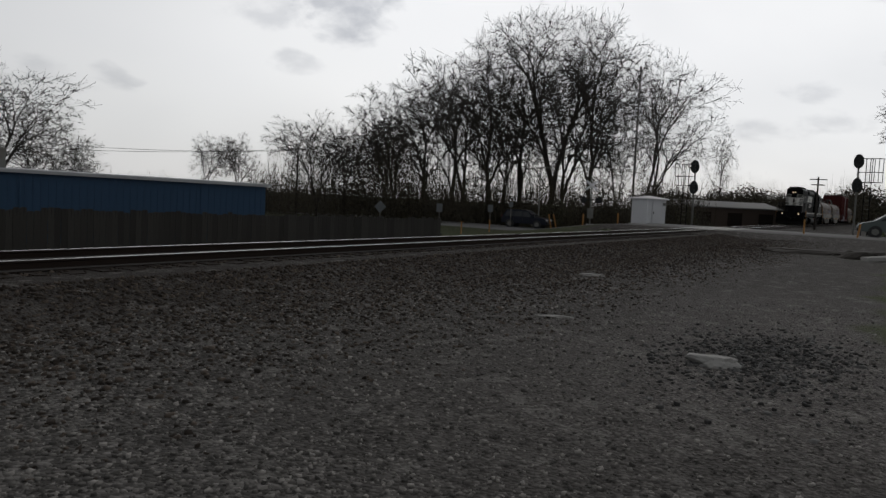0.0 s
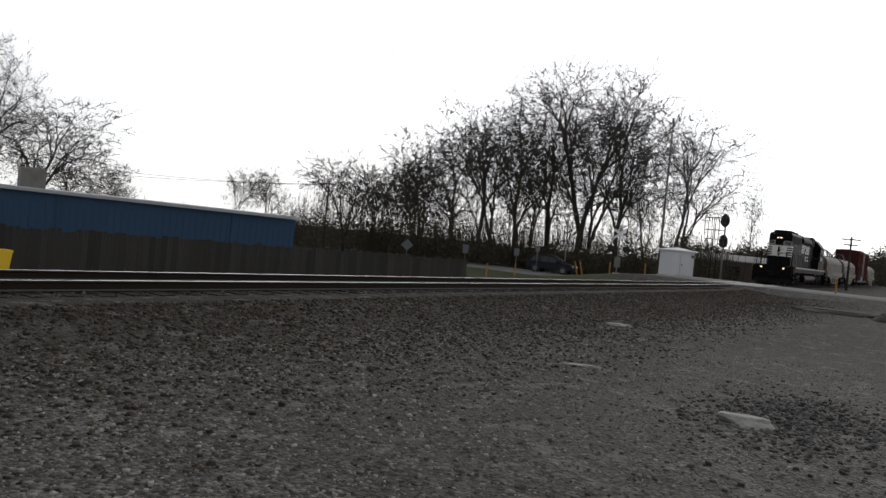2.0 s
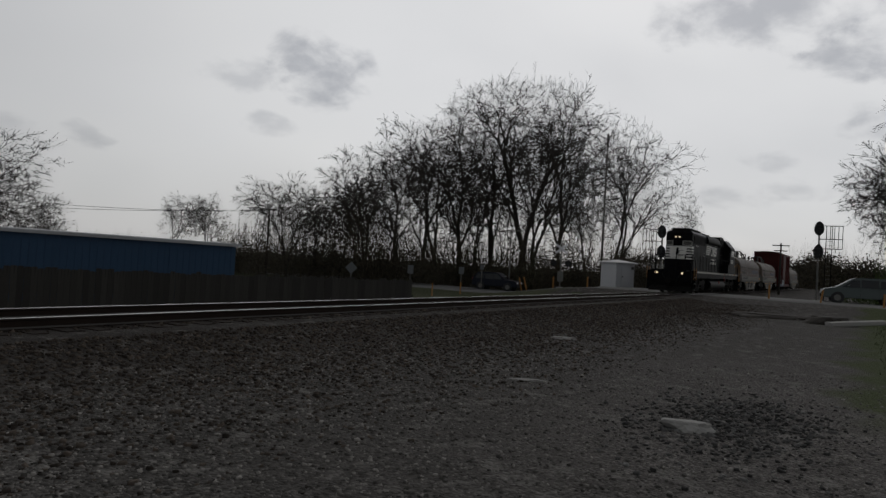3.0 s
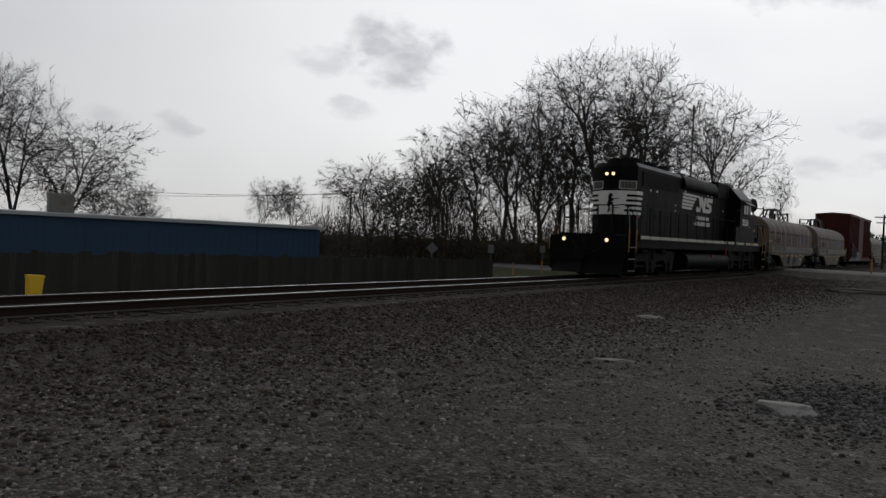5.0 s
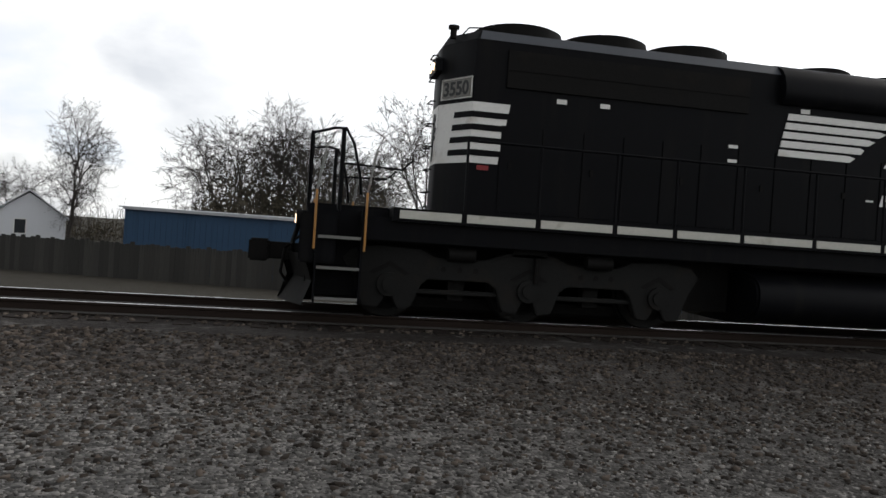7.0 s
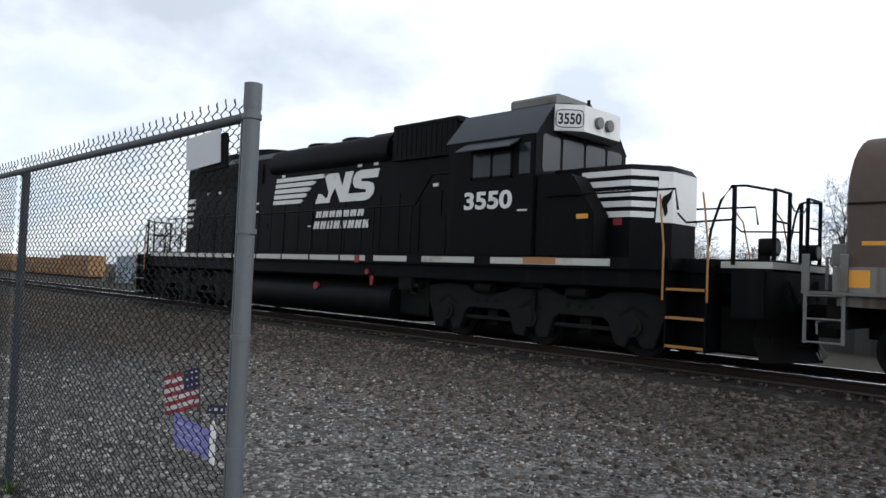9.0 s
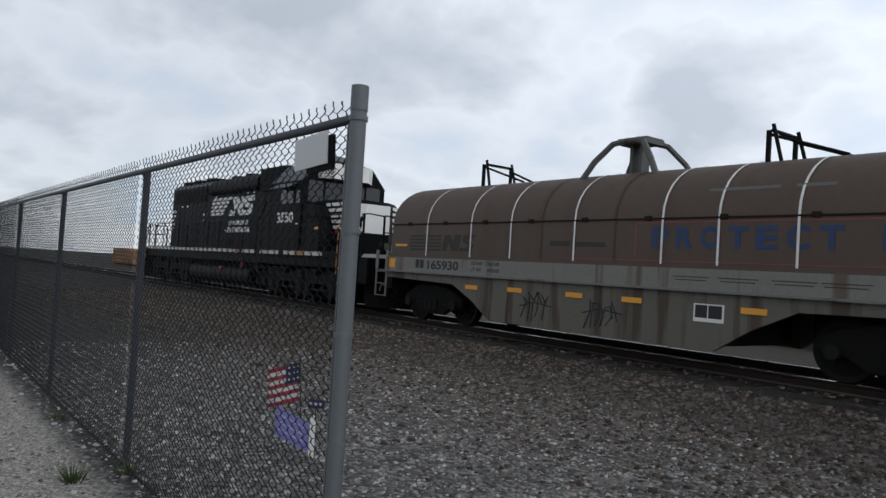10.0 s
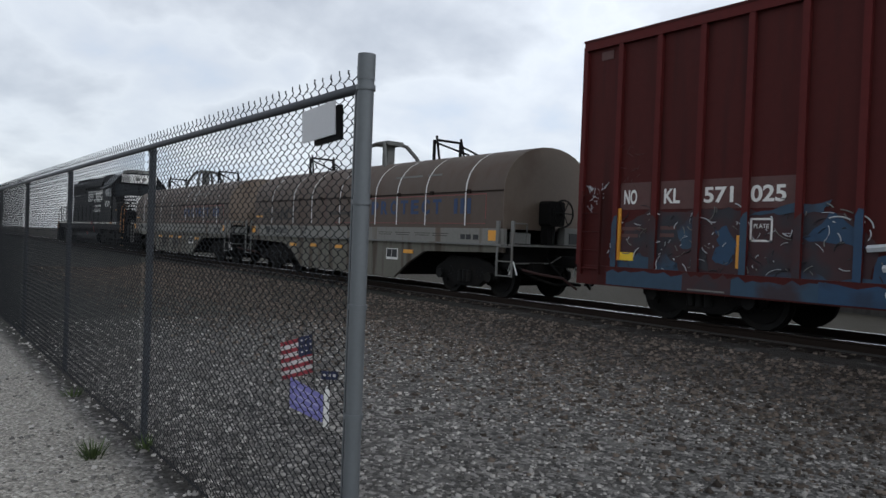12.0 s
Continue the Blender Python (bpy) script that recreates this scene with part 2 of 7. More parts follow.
    # weedy dark soil farther along the chain-link fence
    col = mix(math_("MULTIPLY", step(math_("SUBTRACT", -8.0, xx), 0.0, 9.0), 0.75), col, (0.034, 0.036, 0.029))
    # grass: beyond the track, and on the near verge
    gr = n.new("ShaderNodeValToRGB"); gr.color_ramp.elements[0].color, gr.color_ramp.elements[1].color = (0.030, 0.040, 0.014, 1), (0.075, 0.095, 0.032, 1)
    l.new(noise_(6, 6), gr.inputs[0])
    verge = math_("MULTIPLY", step(math_("SUBTRACT", 0.6, yy), 0.0, 0.8), step(xx, 9.0, 12.0))
    far = step(yy, 19.5, 21.5)
    col = mix(far, col, (0.05, 0.045, 0.035))
    patch = math_("MULTIPLY", math_("MULTIPLY", step(yy, 18.5, 20.5), step(xx, 30.0, 36.0)), 0.6)
    col = mix(math_("MAXIMUM", verge, patch), col, gr.outputs[0])
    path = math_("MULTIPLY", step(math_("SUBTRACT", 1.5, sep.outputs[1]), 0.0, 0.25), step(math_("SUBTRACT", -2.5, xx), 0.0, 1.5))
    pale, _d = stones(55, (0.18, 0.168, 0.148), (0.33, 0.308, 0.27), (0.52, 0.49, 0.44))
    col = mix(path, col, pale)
    l.new(col, b.inputs["Base Color"])
    bp = n.new("ShaderNodeBump"); bp.inputs["Strength"].default_value = 0.9; bp.inputs["Distance"].default_value = 0.03
    l.new(math_("SUBTRACT", 1.0, math_("ADD", math_("MULTIPLY", d1, 1.2), math_("MULTIPLY", d2, 0.5))), bp.inputs["Height"])
    l.new(bp.outputs[0], b.inputs["Normal"])
    return M


GROUND = ground_material()
BLACK = mat("black_engine_paint", (0.0036, 0.0037, 0.0046), 0.52, vary=0.5, grain=14, stain=0.9, bump=0.04, spot=(0.0075, 0.0072, 0.007), streak=True, gloss=0.065)
GRIME = mat("grimy_black_running_gear", (0.006, 0.0056, 0.0052), 0.75, vary=0.5, grain=20, stain=2.5, bump=0.3, spot=(0.011, 0.0095, 0.008), gloss=0.12)
TRUCKG = mat("dusty_cast_steel", (0.0105, 0.0104, 0.0098), 0.8, vary=0.4, grain=16, stain=3, bump=0.3, spot=(0.015, 0.013, 0.011), gloss=0.15)
# black paint made paler and bluer: the sky's reflection is in the colour
ROOFB = mat("black_roof_paint_with_sky_sheen", (0.036, 0.041, 0.050), 0.5, vary=0.25, grain=12, stain=1.2, bump=0.03, gloss=0.4)
HOSE = mat("red_brown_rubber", (0.035, 0.014, 0.012), 0.7, vary=0.3, bump=0.05)
WHITE = mat("weathered_white_paint", (0.66, 0.65, 0.62), 0.55, vary=0.18, grain=25, stain=2.2, bump=0.05, spot=(0.45, 0.42, 0.37), spots=0.62)
SILLW = mat("dirty_white_sill_stripe", (0.46, 0.45, 0.40), 0.6, vary=0.25, grain=20, stain=3.0, bump=0.05, spot=(0.26, 0.23, 0.18), spots=0.6)
ORANGE = mat("amber_grab_paint", (0.32, 0.15, 0.035), 0.5, vary=0.25, grain=40, bump=0.05)
YELLOW = mat("yellow_plastic", (0.75, 0.50, 0.02), 0.5, vary=0.12, grain=20, bump=0.05)
REFLECT = mat("amber_reflector_tape", (0.66, 0.30, 0.03), 0.45, vary=0.25, grain=40, bump=0.03)
RED = mat("red_paint", (0.22, 0.018, 0.02), 0.5, vary=0.2, bump=0.03)
STEEL = mat("polished_rail_head", (0.55, 0.54, 0.53), 0.25, metal=1.0, vary=0.2, grain=9, stain=0.4, bump=0.02)
RUST = mat("rusty_rail_steel", (0.020, 0.014, 0.011), 0.9, vary=0.35, grain=40, bump=0.3, gloss=0.15)
FOOT = mat("highlit_rail_foot", (0.060, 0.056, 0.052), 0.8, vary=0.3, grain=20, stain=1.5, bump=0.1)
TIE = mat("creosoted_tie_wood", (0.024, 0.019, 0.016), 0.9, vary=0.45, grain=24, stain=4, bump=0.6, gloss=0.15)
BROWNHOOD = mat("brown_coil_cover_paint", (0.074, 0.052, 0.038), 0.62, vary=0.25, grain=10, stain=0.8, bump=0.06, spot=(0.07, 0.045, 0.032), spots=0.52, streak=True)
ENDTAN = mat("tan_coil_cover_end", (0.115, 0.088, 0.066), 0.6, vary=0.2, grain=12, stain=1.0, bump=0.05, spot=(0.09, 0.065, 0.048))
SILLG = mat("dirty_grey_car_sill", (0.112, 0.105, 0.083), 0.65, vary=0.3, grain=14, stain=1.1, bump=0.08, spot=(0.055, 0.040, 0.028), spots=0.48, streak=True)
SILLT = mat("pale_dirty_sill_paint", (0.17, 0.165, 0.147), 0.65, vary=0.3, grain=14, stain=1.1, bump=0.06, spot=(0.10, 0.075, 0.055), spots=0.55, streak=True)
GREYP = mat("light_grey_ladder_paint", (0.14, 0.14, 0.13), 0.6, vary=0.35, grain=20, bump=0.06, spot=(0.11, 0.09, 0.075))
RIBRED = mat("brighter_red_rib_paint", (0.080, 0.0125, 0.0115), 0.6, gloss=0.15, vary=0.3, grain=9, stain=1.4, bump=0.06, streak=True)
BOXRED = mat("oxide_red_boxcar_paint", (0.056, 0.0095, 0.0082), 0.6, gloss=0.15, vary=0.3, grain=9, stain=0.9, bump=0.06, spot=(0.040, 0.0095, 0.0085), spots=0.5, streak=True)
FADED = mat("faded_lettering_patch", (0.080, 0.034, 0.030), 0.6, vary=0.3, grain=12, stain=3, bump=0.03, spot=(0.062, 0.020, 0.018))
LETTER = mat("black_stencil_paint", (0.016, 0.017, 0.018), 0.6, vary=0.3, bump=0.03)
FADELOGO = mat("worn_dark_stripe_paint", (0.035, 0.03, 0.026), 0.7, vary=0.5, grain=18, stain=3, bump=0.03, spot=(0.10, 0.07, 0.055), spots=0.6)
BLUEL = mat("faded_blue_lettering", (0.020, 0.042, 0.105), 0.6, vary=0.35, grain=18, stain=4, bump=0.03, spot=(0.05, 0.045, 0.065), spots=0.6)
REDL = mat("faded_red_outline", (0.19, 0.055, 0.05), 0.6, vary=0.3, bump=0.03)
SPRAYB = mat("blue_spray_paint", (0.014, 0.045, 0.095), 0.55, vary=0.4, grain=8, stain=2.2, bump=0.02, spot=(0.015, 0.03, 0.06), spots=0.55)
SPRAYD = mat("dark_spray_paint", (0.02, 0.02, 0.025), 0.55, vary=0.4, grain=8, stain=2.2, bump=0.02)
SPRAYW = mat("white_spray_paint", (0.44, 0.46, 0.48), 0.55, vary=0.2, grain=12, stain=3, bump=0.02)
LIFTG = mat("dull_grey_lifting_frame_paint", (0.075, 0.075, 0.070), 0.65, vary=0.3, grain=16, stain=3, bump=0.08, spot=(0.05, 0.042, 0.035))
GLASS = mat("dark_cab_glass", (0.018, 0.021, 0.024), 0.16, vary=0.1, bump=0.0, gloss=0.3)
LAMPW = mat("lit_headlight", (1.0, 0.72, 0.45), 0.3, vary=0.0, bump=0.0, emit=3.0)
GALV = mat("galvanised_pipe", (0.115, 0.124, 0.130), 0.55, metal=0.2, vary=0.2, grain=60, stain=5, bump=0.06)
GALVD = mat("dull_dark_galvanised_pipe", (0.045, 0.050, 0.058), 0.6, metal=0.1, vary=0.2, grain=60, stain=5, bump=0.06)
WIRE = mat("galvanised_wire", (0.017, 0.018, 0.020), 0.7, metal=0.0, gloss=0.1, vary=0.2, grain=50, bump=0.0)
BLUEW = mat("blue_metal_cladding", (0.027, 0.062, 0.115), 0.5, gloss=0.2, vary=0.15, grain=7, stain=0.6, bump=0.05, spot=(0.023, 0.053, 0.098), streak=True)
ROOFM = mat("pale_grey_metal_roof", (0.45, 0.46, 0.48), 0.5, vary=0.15, grain=8, bump=0.04)
PLANK = mat("weathered_fence_boards", (0.037, 0.035, 0.031), 0.9, piece=0.28, vary=0.5, grain=20, stain=3, bump=0.4, spot=(0.024, 0.023, 0.021), streak=True)
HUTW = mat("pale_aluminium_hut", (0.60, 0.61, 0.63), 0.45, vary=0.1, grain=10, bump=0.03)
ASPH = mat("worn_grey_asphalt", (0.15, 0.148, 0.145), 0.9, vary=0.25, grain=30, stain=0.5, bump=0.3, spot=(0.09, 0.088, 0.085))
CONC = mat("pale_broken_concrete", (0.30, 0.295, 0.28), 0.9, vary=0.25, grain=18, bump=0.4)
DIRT = mat("dark_loose_soil", (0.05, 0.045, 0.04), 0.95, vary=0.4, grain=18, bump=0.6)
BARK = mat("grey_brown_bark", (0.036, 0.031, 0.027), 0.95, vary=0.35, grain=12, stain=1.5, bump=0.4)
TWIG = mat("thin_bare_twigs", (0.038, 0.033, 0.029), 0.95, vary=0.3, grain=3, bump=0.0)
BUD = mat("young_spring_leaves", (0.058, 0.055, 0.030), 0.8, vary=0.3, grain=1.5, stain=0.3, bump=0.0, island=0.4)
THICK = mat("brown_thicket_leaves", (0.045, 0.038, 0.024), 0.9, vary=0.3, grain=1.5, stain=0.3, bump=0.0, island=0.5)
GREEN = mat("green_shrub_leaves", (0.05, 0.075, 0.02), 0.8, vary=0.3, grain=1.5, stain=0.3, bump=0.0, island=0.5)
NEEDLE = mat("dark_spruce_needles", (0.022, 0.032, 0.02), 0.9, vary=0.3, grain=2, stain=0.4, bump=0.0, island=0.5)
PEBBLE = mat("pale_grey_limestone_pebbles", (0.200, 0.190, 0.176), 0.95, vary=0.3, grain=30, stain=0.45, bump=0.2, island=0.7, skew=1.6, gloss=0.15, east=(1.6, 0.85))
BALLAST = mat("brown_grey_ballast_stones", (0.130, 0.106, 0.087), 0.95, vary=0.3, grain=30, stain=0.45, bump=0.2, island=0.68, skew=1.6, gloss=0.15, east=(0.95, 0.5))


# ---- mesh helpers ----
class Mesh:
    """Vertices and faces of one mesh, gathered from simple solids."""

    def __init__(self):
        self.v, self.f = [], []

    def add(self, verts, faces):
        o = len(self.v)
        self.v += [tuple(p) for p in verts]
        self.f += [tuple(i + o for i in q) for q in faces]
        return self

    def box(self, x0, x1, y0, y1, z0, z1, c=0.0):
        """A box; c chamfers its four long edges along x."""
        if c:
            return self.prism([(y0 + c, z0), (y1 - c, z0), (y1, z0 + c), (y1, z1 - c), (y1 - c, z1), (y0 + c, z1), (y0, z1 - c), (y0, z0 + c)], x0, x1, "x")
        return self.add([(x, y, z) for x in (x0, x1) for y in (y0, y1) for z in (z0, z1)],
                        [(0, 1, 3, 2), (4, 6, 7, 5), (0, 4, 5, 1), (2, 3, 7, 6), (0, 2, 6, 4), (1, 5, 7, 3)])

    def prism(self, poly, a, b, axis="x"):
        """A polygon pushed from a to b. The polygon lies in the two other axes, in the order y z, x z or x y."""
        put = {"x": lambda p, t: (t, p[0], p[1]), "y": lambda p, t: (p[0], t, p[1]), "z": lambda p, t: (p[0], p[1], t)}[axis]
        n = len(poly)
        vs = [put(p, a) for p in poly] + [put(p, b) for p in poly]
        return self.add(vs, [tuple(range(n))[::-1], tuple(range(n, 2 * n))] + [(i, (i + 1) % n, n + (i + 1) % n, n + i) for i in range(n)])

    def tube(self, pts, r, n=6, r1=None):
        """A round bar along a line of points."""
        pts = [Vector(p) for p in pts]
        r1 = r if r1 is None else r1
        rings = []
        for i, p in enumerate(pts):
            d = (pts[min(i + 1, len(pts) - 1)] - pts[max(i - 1, 0)]).normalized()
            a = d.cross(Vector((0.31, 0.17, 0.93)) if abs(d.z) < 0.9 else Vector((1, 0.2, 0))).normalized()
            b = d.cross(a)
            q = r + (r1 - r) * i / max(1, len(pts) - 1)
            rings.append([p + (a * math.cos(2 * math.pi * k / n) + b * math.sin(2 * math.pi * k / n)) * q for k in range(n)])
        fs = [tuple(range(n))[::-1], tuple((len(pts) - 1) * n + k for k in range(n))] if n > 3 else []
        for i in range(len(pts) - 1):
            fs += [(i * n + k, i * n + (k + 1) % n, (i + 1) * n + (k + 1) % n, (i + 1) * n + k) for k in range(n)]
        return self.add([p for ring in rings for p in ring], fs)

    def disc(self, c, axis, r, h, n=20, r1=None):
        """A round drum of height h centred at c along an axis."""
        e = {"x": Vector((1, 0, 0)), "y": Vector((0, 1, 0)), "z": Vector((0, 0, 1))}[axis]
        return self.tube([Vector(c) - e * h / 2, Vector(c) + e * h / 2], r, n, r1)

    def data(self, name, material, smooth=True):
        me = bpy.data.meshes.new(name)
        me.from_pydata(self.v, [], self.f)
        me.materials.append(material)
        if smooth:
            me.shade_smooth()
            me.set_sharp_from_angle(angle=radians(38))
        me.update()
        return me


def part(name, m, material, parent=None, label="", bevel=0.0):
    """One mesh object under a thing or a part."""
    me = m.data(name, material)
    if bevel:
        bm = bmesh.new(); bm.from_mesh(me)
        bmesh.ops.remove_doubles(bm, verts=bm.verts, dist=0.0005)
        bmesh.ops.recalc_face_normals(bm, faces=bm.faces)
        bmesh.ops.bevel(bm, geom=[e for e in bm.edges if e.is_manifold and e.calc_face_angle(0) > 0.7], offset=bevel, segments=2, affect="EDGES")
        bm.to_mesh(me); bm.free()
        me.shade_smooth(); me.set_sharp_from_angle(angle=radians(38))
    ob = new(name, me)
    ob.parent = parent
    if label:
        tagged(ob, label)
    return ob


def thing(name, label, category, group="", kind="", at=None):
    ob = new(name)
    ob.empty_display_size = 0.2
    if at is not None:
        ob.matrix_basis = at
    return tagged(ob, label, category, group, kind)


def lettering(name, words, size, x, y, z, material, parent, width=None, label="", shear=0.0, bold=0.0):
    """Raised painted letters on a side that faces -y; x, z: lower left corner."""
    cu = bpy.data.curves.new(name, "FONT")
    cu.body, cu.size, cu.extrude, cu.shear, cu.offset = words, size, 0.002, shear, bold
    tmp = bpy.data.objects.new(name, cu)
    scene.collection.objects.link(tmp)
    dg = bpy.context.evaluated_depsgraph_get()
    me = bpy.data.meshes.new_from_object(tmp.evaluated_get(dg))
    bpy.data.objects.remove(tmp)
    bpy.data.curves.remove(cu)
    co = np.array([v.co[:] for v in me.vertices])
    k = width / (co[:, 0].max() - co[:, 0].min()) if width else 1.0
    for v in me.vertices:
        v.co = ((v.co.x - co[:, 0].min()) * k, -v.co.z, v.co.y)
    me.materials.clear(); me.materials.append(material)
    ob = new(name, me)
    ob.parent = parent
    ob.location = (x, y, z)
    if label:
        tagged(ob, label)
    return ob


def smooth(a, b, t):
    t = min(1.0, max(0.0, (t - a) / (b - a)))
    return t * t * (3 - 2 * t)


# ---- the ground ----
def road_x(y):
    return 54.0 + 0.17 * (y - 4)


def ground_z(x, y):
    d = y - YC
    z = -0.5 + 0.04 * noise.noise((x * 0.35, y * 0.35, 0)) * (1 - smooth(-4.5, -3.4, d))
    z += 0.31 * smooth(-3.9, -1.75, d)
    z -= 1.3 * smooth(1.9, 7.5, d)
    w = 1 - smooth(4.5, 12.0, abs(x - road_x(y)))
    h = -0.03 - 1.15 * smooth(5.0, 17.0, d)
    return z * (1 - w) + h * w


def grid_lines(parts):
    out = []
    for a, b, s in parts:
        k = max(1, round((b - a) / s))
        out += [a + (b - a) * i / k for i in range(k)]
    return out + [parts[-1][1]]


def ground():
    xs = grid_lines([(-900, -300, 150), (-300, -80, 22), (-80, -30, 4), (-30, 40, 0.5), (40, 75, 0.8), (75, 140, 4), (140, 300, 20), (300, 900, 150)])
    ys = grid_lines([(-900, -200, 175), (-200, -30, 17), (-30, -4, 2), (-4, 20, 0.3), (20, 40, 1), (40, 120, 8), (120, 300, 30), (300, 900, 150)])
    m = Mesh()
    m.v = [(x, y, ground_z(x, y)) for y in ys for x in xs]
    w = len(xs)
    m.f = [(j * w + i, j * w + i + 1, (j + 1) * w + i + 1, (j + 1) * w + i) for j in range(len(ys) - 1) for i in range(w - 1)]
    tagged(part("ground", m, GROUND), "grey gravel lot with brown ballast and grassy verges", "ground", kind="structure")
    m = Mesh()
    for ys in (grid_lines([(-60, 9.9, 1.5)]), grid_lines([(13.2, 60, 1.5)])):
        rows = [[(road_x(y) + u, y, ground_z(road_x(y) + u, y) + 0.025) for u in (-4.6, -4.5, 0, 4.5, 4.6)] for y in ys]
        rows = [[(p[0], p[1], p[2] - (0.06 if i in (0, 4) else 0)) for i, p in enumerate(r)] for r in rows]
        m.add([p for r in rows for p in r], [(j * 5 + i, j * 5 + i + 1, j * 5 + 6 + i, j * 5 + 5 + i) for j in range(len(rows) - 1) for i in range(4)])
    road = tagged(part("road", m, ASPH), "worn grey asphalt road leading over the level crossing", "road", kind="structure")
    # planks of the crossing between and beside the rails
    for y0, y1 in ((YC - 1.65, YC - 0.86), (YC - 0.66, YC + 0.66), (YC + 0.86, YC + 1.65)):
        part("crossing_panel", Mesh().box(road_x(YC) - 4.6, road_x(YC) + 4.6, y0, y1, -0.16, -0.012, 0.02), CONC, road)


ground()


def track():
    t = thing("track", "single railway track with bright worn rail heads on dark ties", "track", kind="structure")
    for s in (-0.755, 0.755):
        web = Mesh().prism([(s - 0.075, -0.17), (s + 0.075, -0.17), (s + 0.075, -0.155), (s + 0.012, -0.14), (s + 0.010, -0.05), (s + 0.034, -0.035), (s + 0.034, -0.006),
                            (s - 0.034, -0.006), (s - 0.034, -0.035), (s - 0.010, -0.05), (s - 0.012, -0.14), (s - 0.075, -0.155)], -400, 400, "x")
        r = part("rail", web, RUST, t)
        # pale strip that paints the highlight along the rail's foot
        part("rail_foot", Mesh().prism([(s - 0.078, -0.158), (s - 0.02, -0.140), (s - 0.02, -0.136), (s - 0.078, -0.152)], -400, 400, "x"), FOOT, r, "pale strip on the rail foot with its highlight in the colour")
        part("rail_head", Mesh().prism([(s - 0.033, -0.0055), (s + 0.033, -0.0055), (s + 0.03, 0.0), (s - 0.03, 0.0)], -400, 400, "x"), STEEL, r, "polished running surface")
    t.matrix_basis = pose(0, YC, 0)
    rnd = random.Random(4)
    shapes = []
    for k in range(6):
        m = Mesh().box(-0.115, 0.115, -1.3, 1.3, -0.36, -0.172)
        m.v = [(x + rnd.uniform(-.012, .012), y + rnd.uniform(-.03, .03), z + rnd.uniform(-.008, .004)) for x, y, z in m.v]
        shapes.append(m.data("tie", TIE, False))
    for i in range(236):
        x = -52 + i * 0.52
        ob = new("tie", shapes[i % 6]); ob.parent = t
        ob.matrix_basis = pose(x, rnd.uniform(-0.06, 0.06), 0, 0, 0, rnd.uniform(-1, 1))
    m = Mesh()
    for i in range(500):
        for x in (-52 - 0.52 * (i + 1), 71 + 0.52 * i):
            if abs(x) < 320:
                m.box(x - 0.11, x + 0.11, -1.3, 1.3, -0.36, -0.173)
    tagged(part("far_tie", m, TIE, t), kind="stuff")


track()


def wooden_fence():
    """Board fence beyond the track, with the boards of its nearest stretch one by one."""
    a, b = Vector((-30.0, 40.5)), Vector((34.3, 21.8))
    d = (b - a).normalized(); L = (b - a).length
    f = thing("board_fence", "weathered dark grey wooden board fence beyond the track", "fence", at=Matrix.Translation((a.x, a.y, 0)) @ pose(0, 0, 0, 0, 0, math.degrees(math.atan2(d.y, d.x))))
    rnd = random.Random(9)
    shapes = []
    for k in range(8):
        h = rnd.uniform(-0.07, 0.06)
        shapes.append(Mesh().prism([(0, -1.85), (0.225, -1.85), (0.225, 0.05 + h), (0.19, 0.09 + h), (0.035, 0.09 + h), (0, 0.05 + h)], -0.012, 0.012, "y").data("board", PLANK, False))
    n = int(L / 0.232)
    for i in range(n):
        p = new("board", rnd.choice(shapes)); p.parent = f
        p.matrix_basis = pose(i * 0.232, rnd.uniform(-0.008, 0.008), rnd.uniform(-0.02, 0.02), 0, rnd.uniform(-.5, .5), 0)
    for i in range(int(L / 2.55) + 1):
        part("post", Mesh().box(i * 2.55 - 0.05, i * 2.55 + 0.05, 0.06, 0.16, -1.85, 0.04), PLANK, f)
    for z in (-1.5, -0.8, -0.1):
        part("rail", Mesh().box(0, L, 0.014, 0.055, z - 0.045, z + 0.045), PLANK, f)


wooden_fence()


def eave_strip(L, eave):
    m = Mesh()
    m.add([(0, -.22, eave(0) - .13), (L + .2, -.22, eave(L) - .13), (L + .2, -.02, eave(L) - .13), (0, -.02, eave(0) - .13),
           (0, -.24, eave(0) - .01), (L + .2, -.24, eave(L) - .01), (L + .2, -.02, eave(L) - .01), (0, -.02, eave(0) - .01)],
          [(0, 1, 2, 3), (0, 4, 5, 1), (1, 5, 6, 2), (3, 7, 4, 0), (4, 7, 6, 5)])
    return m


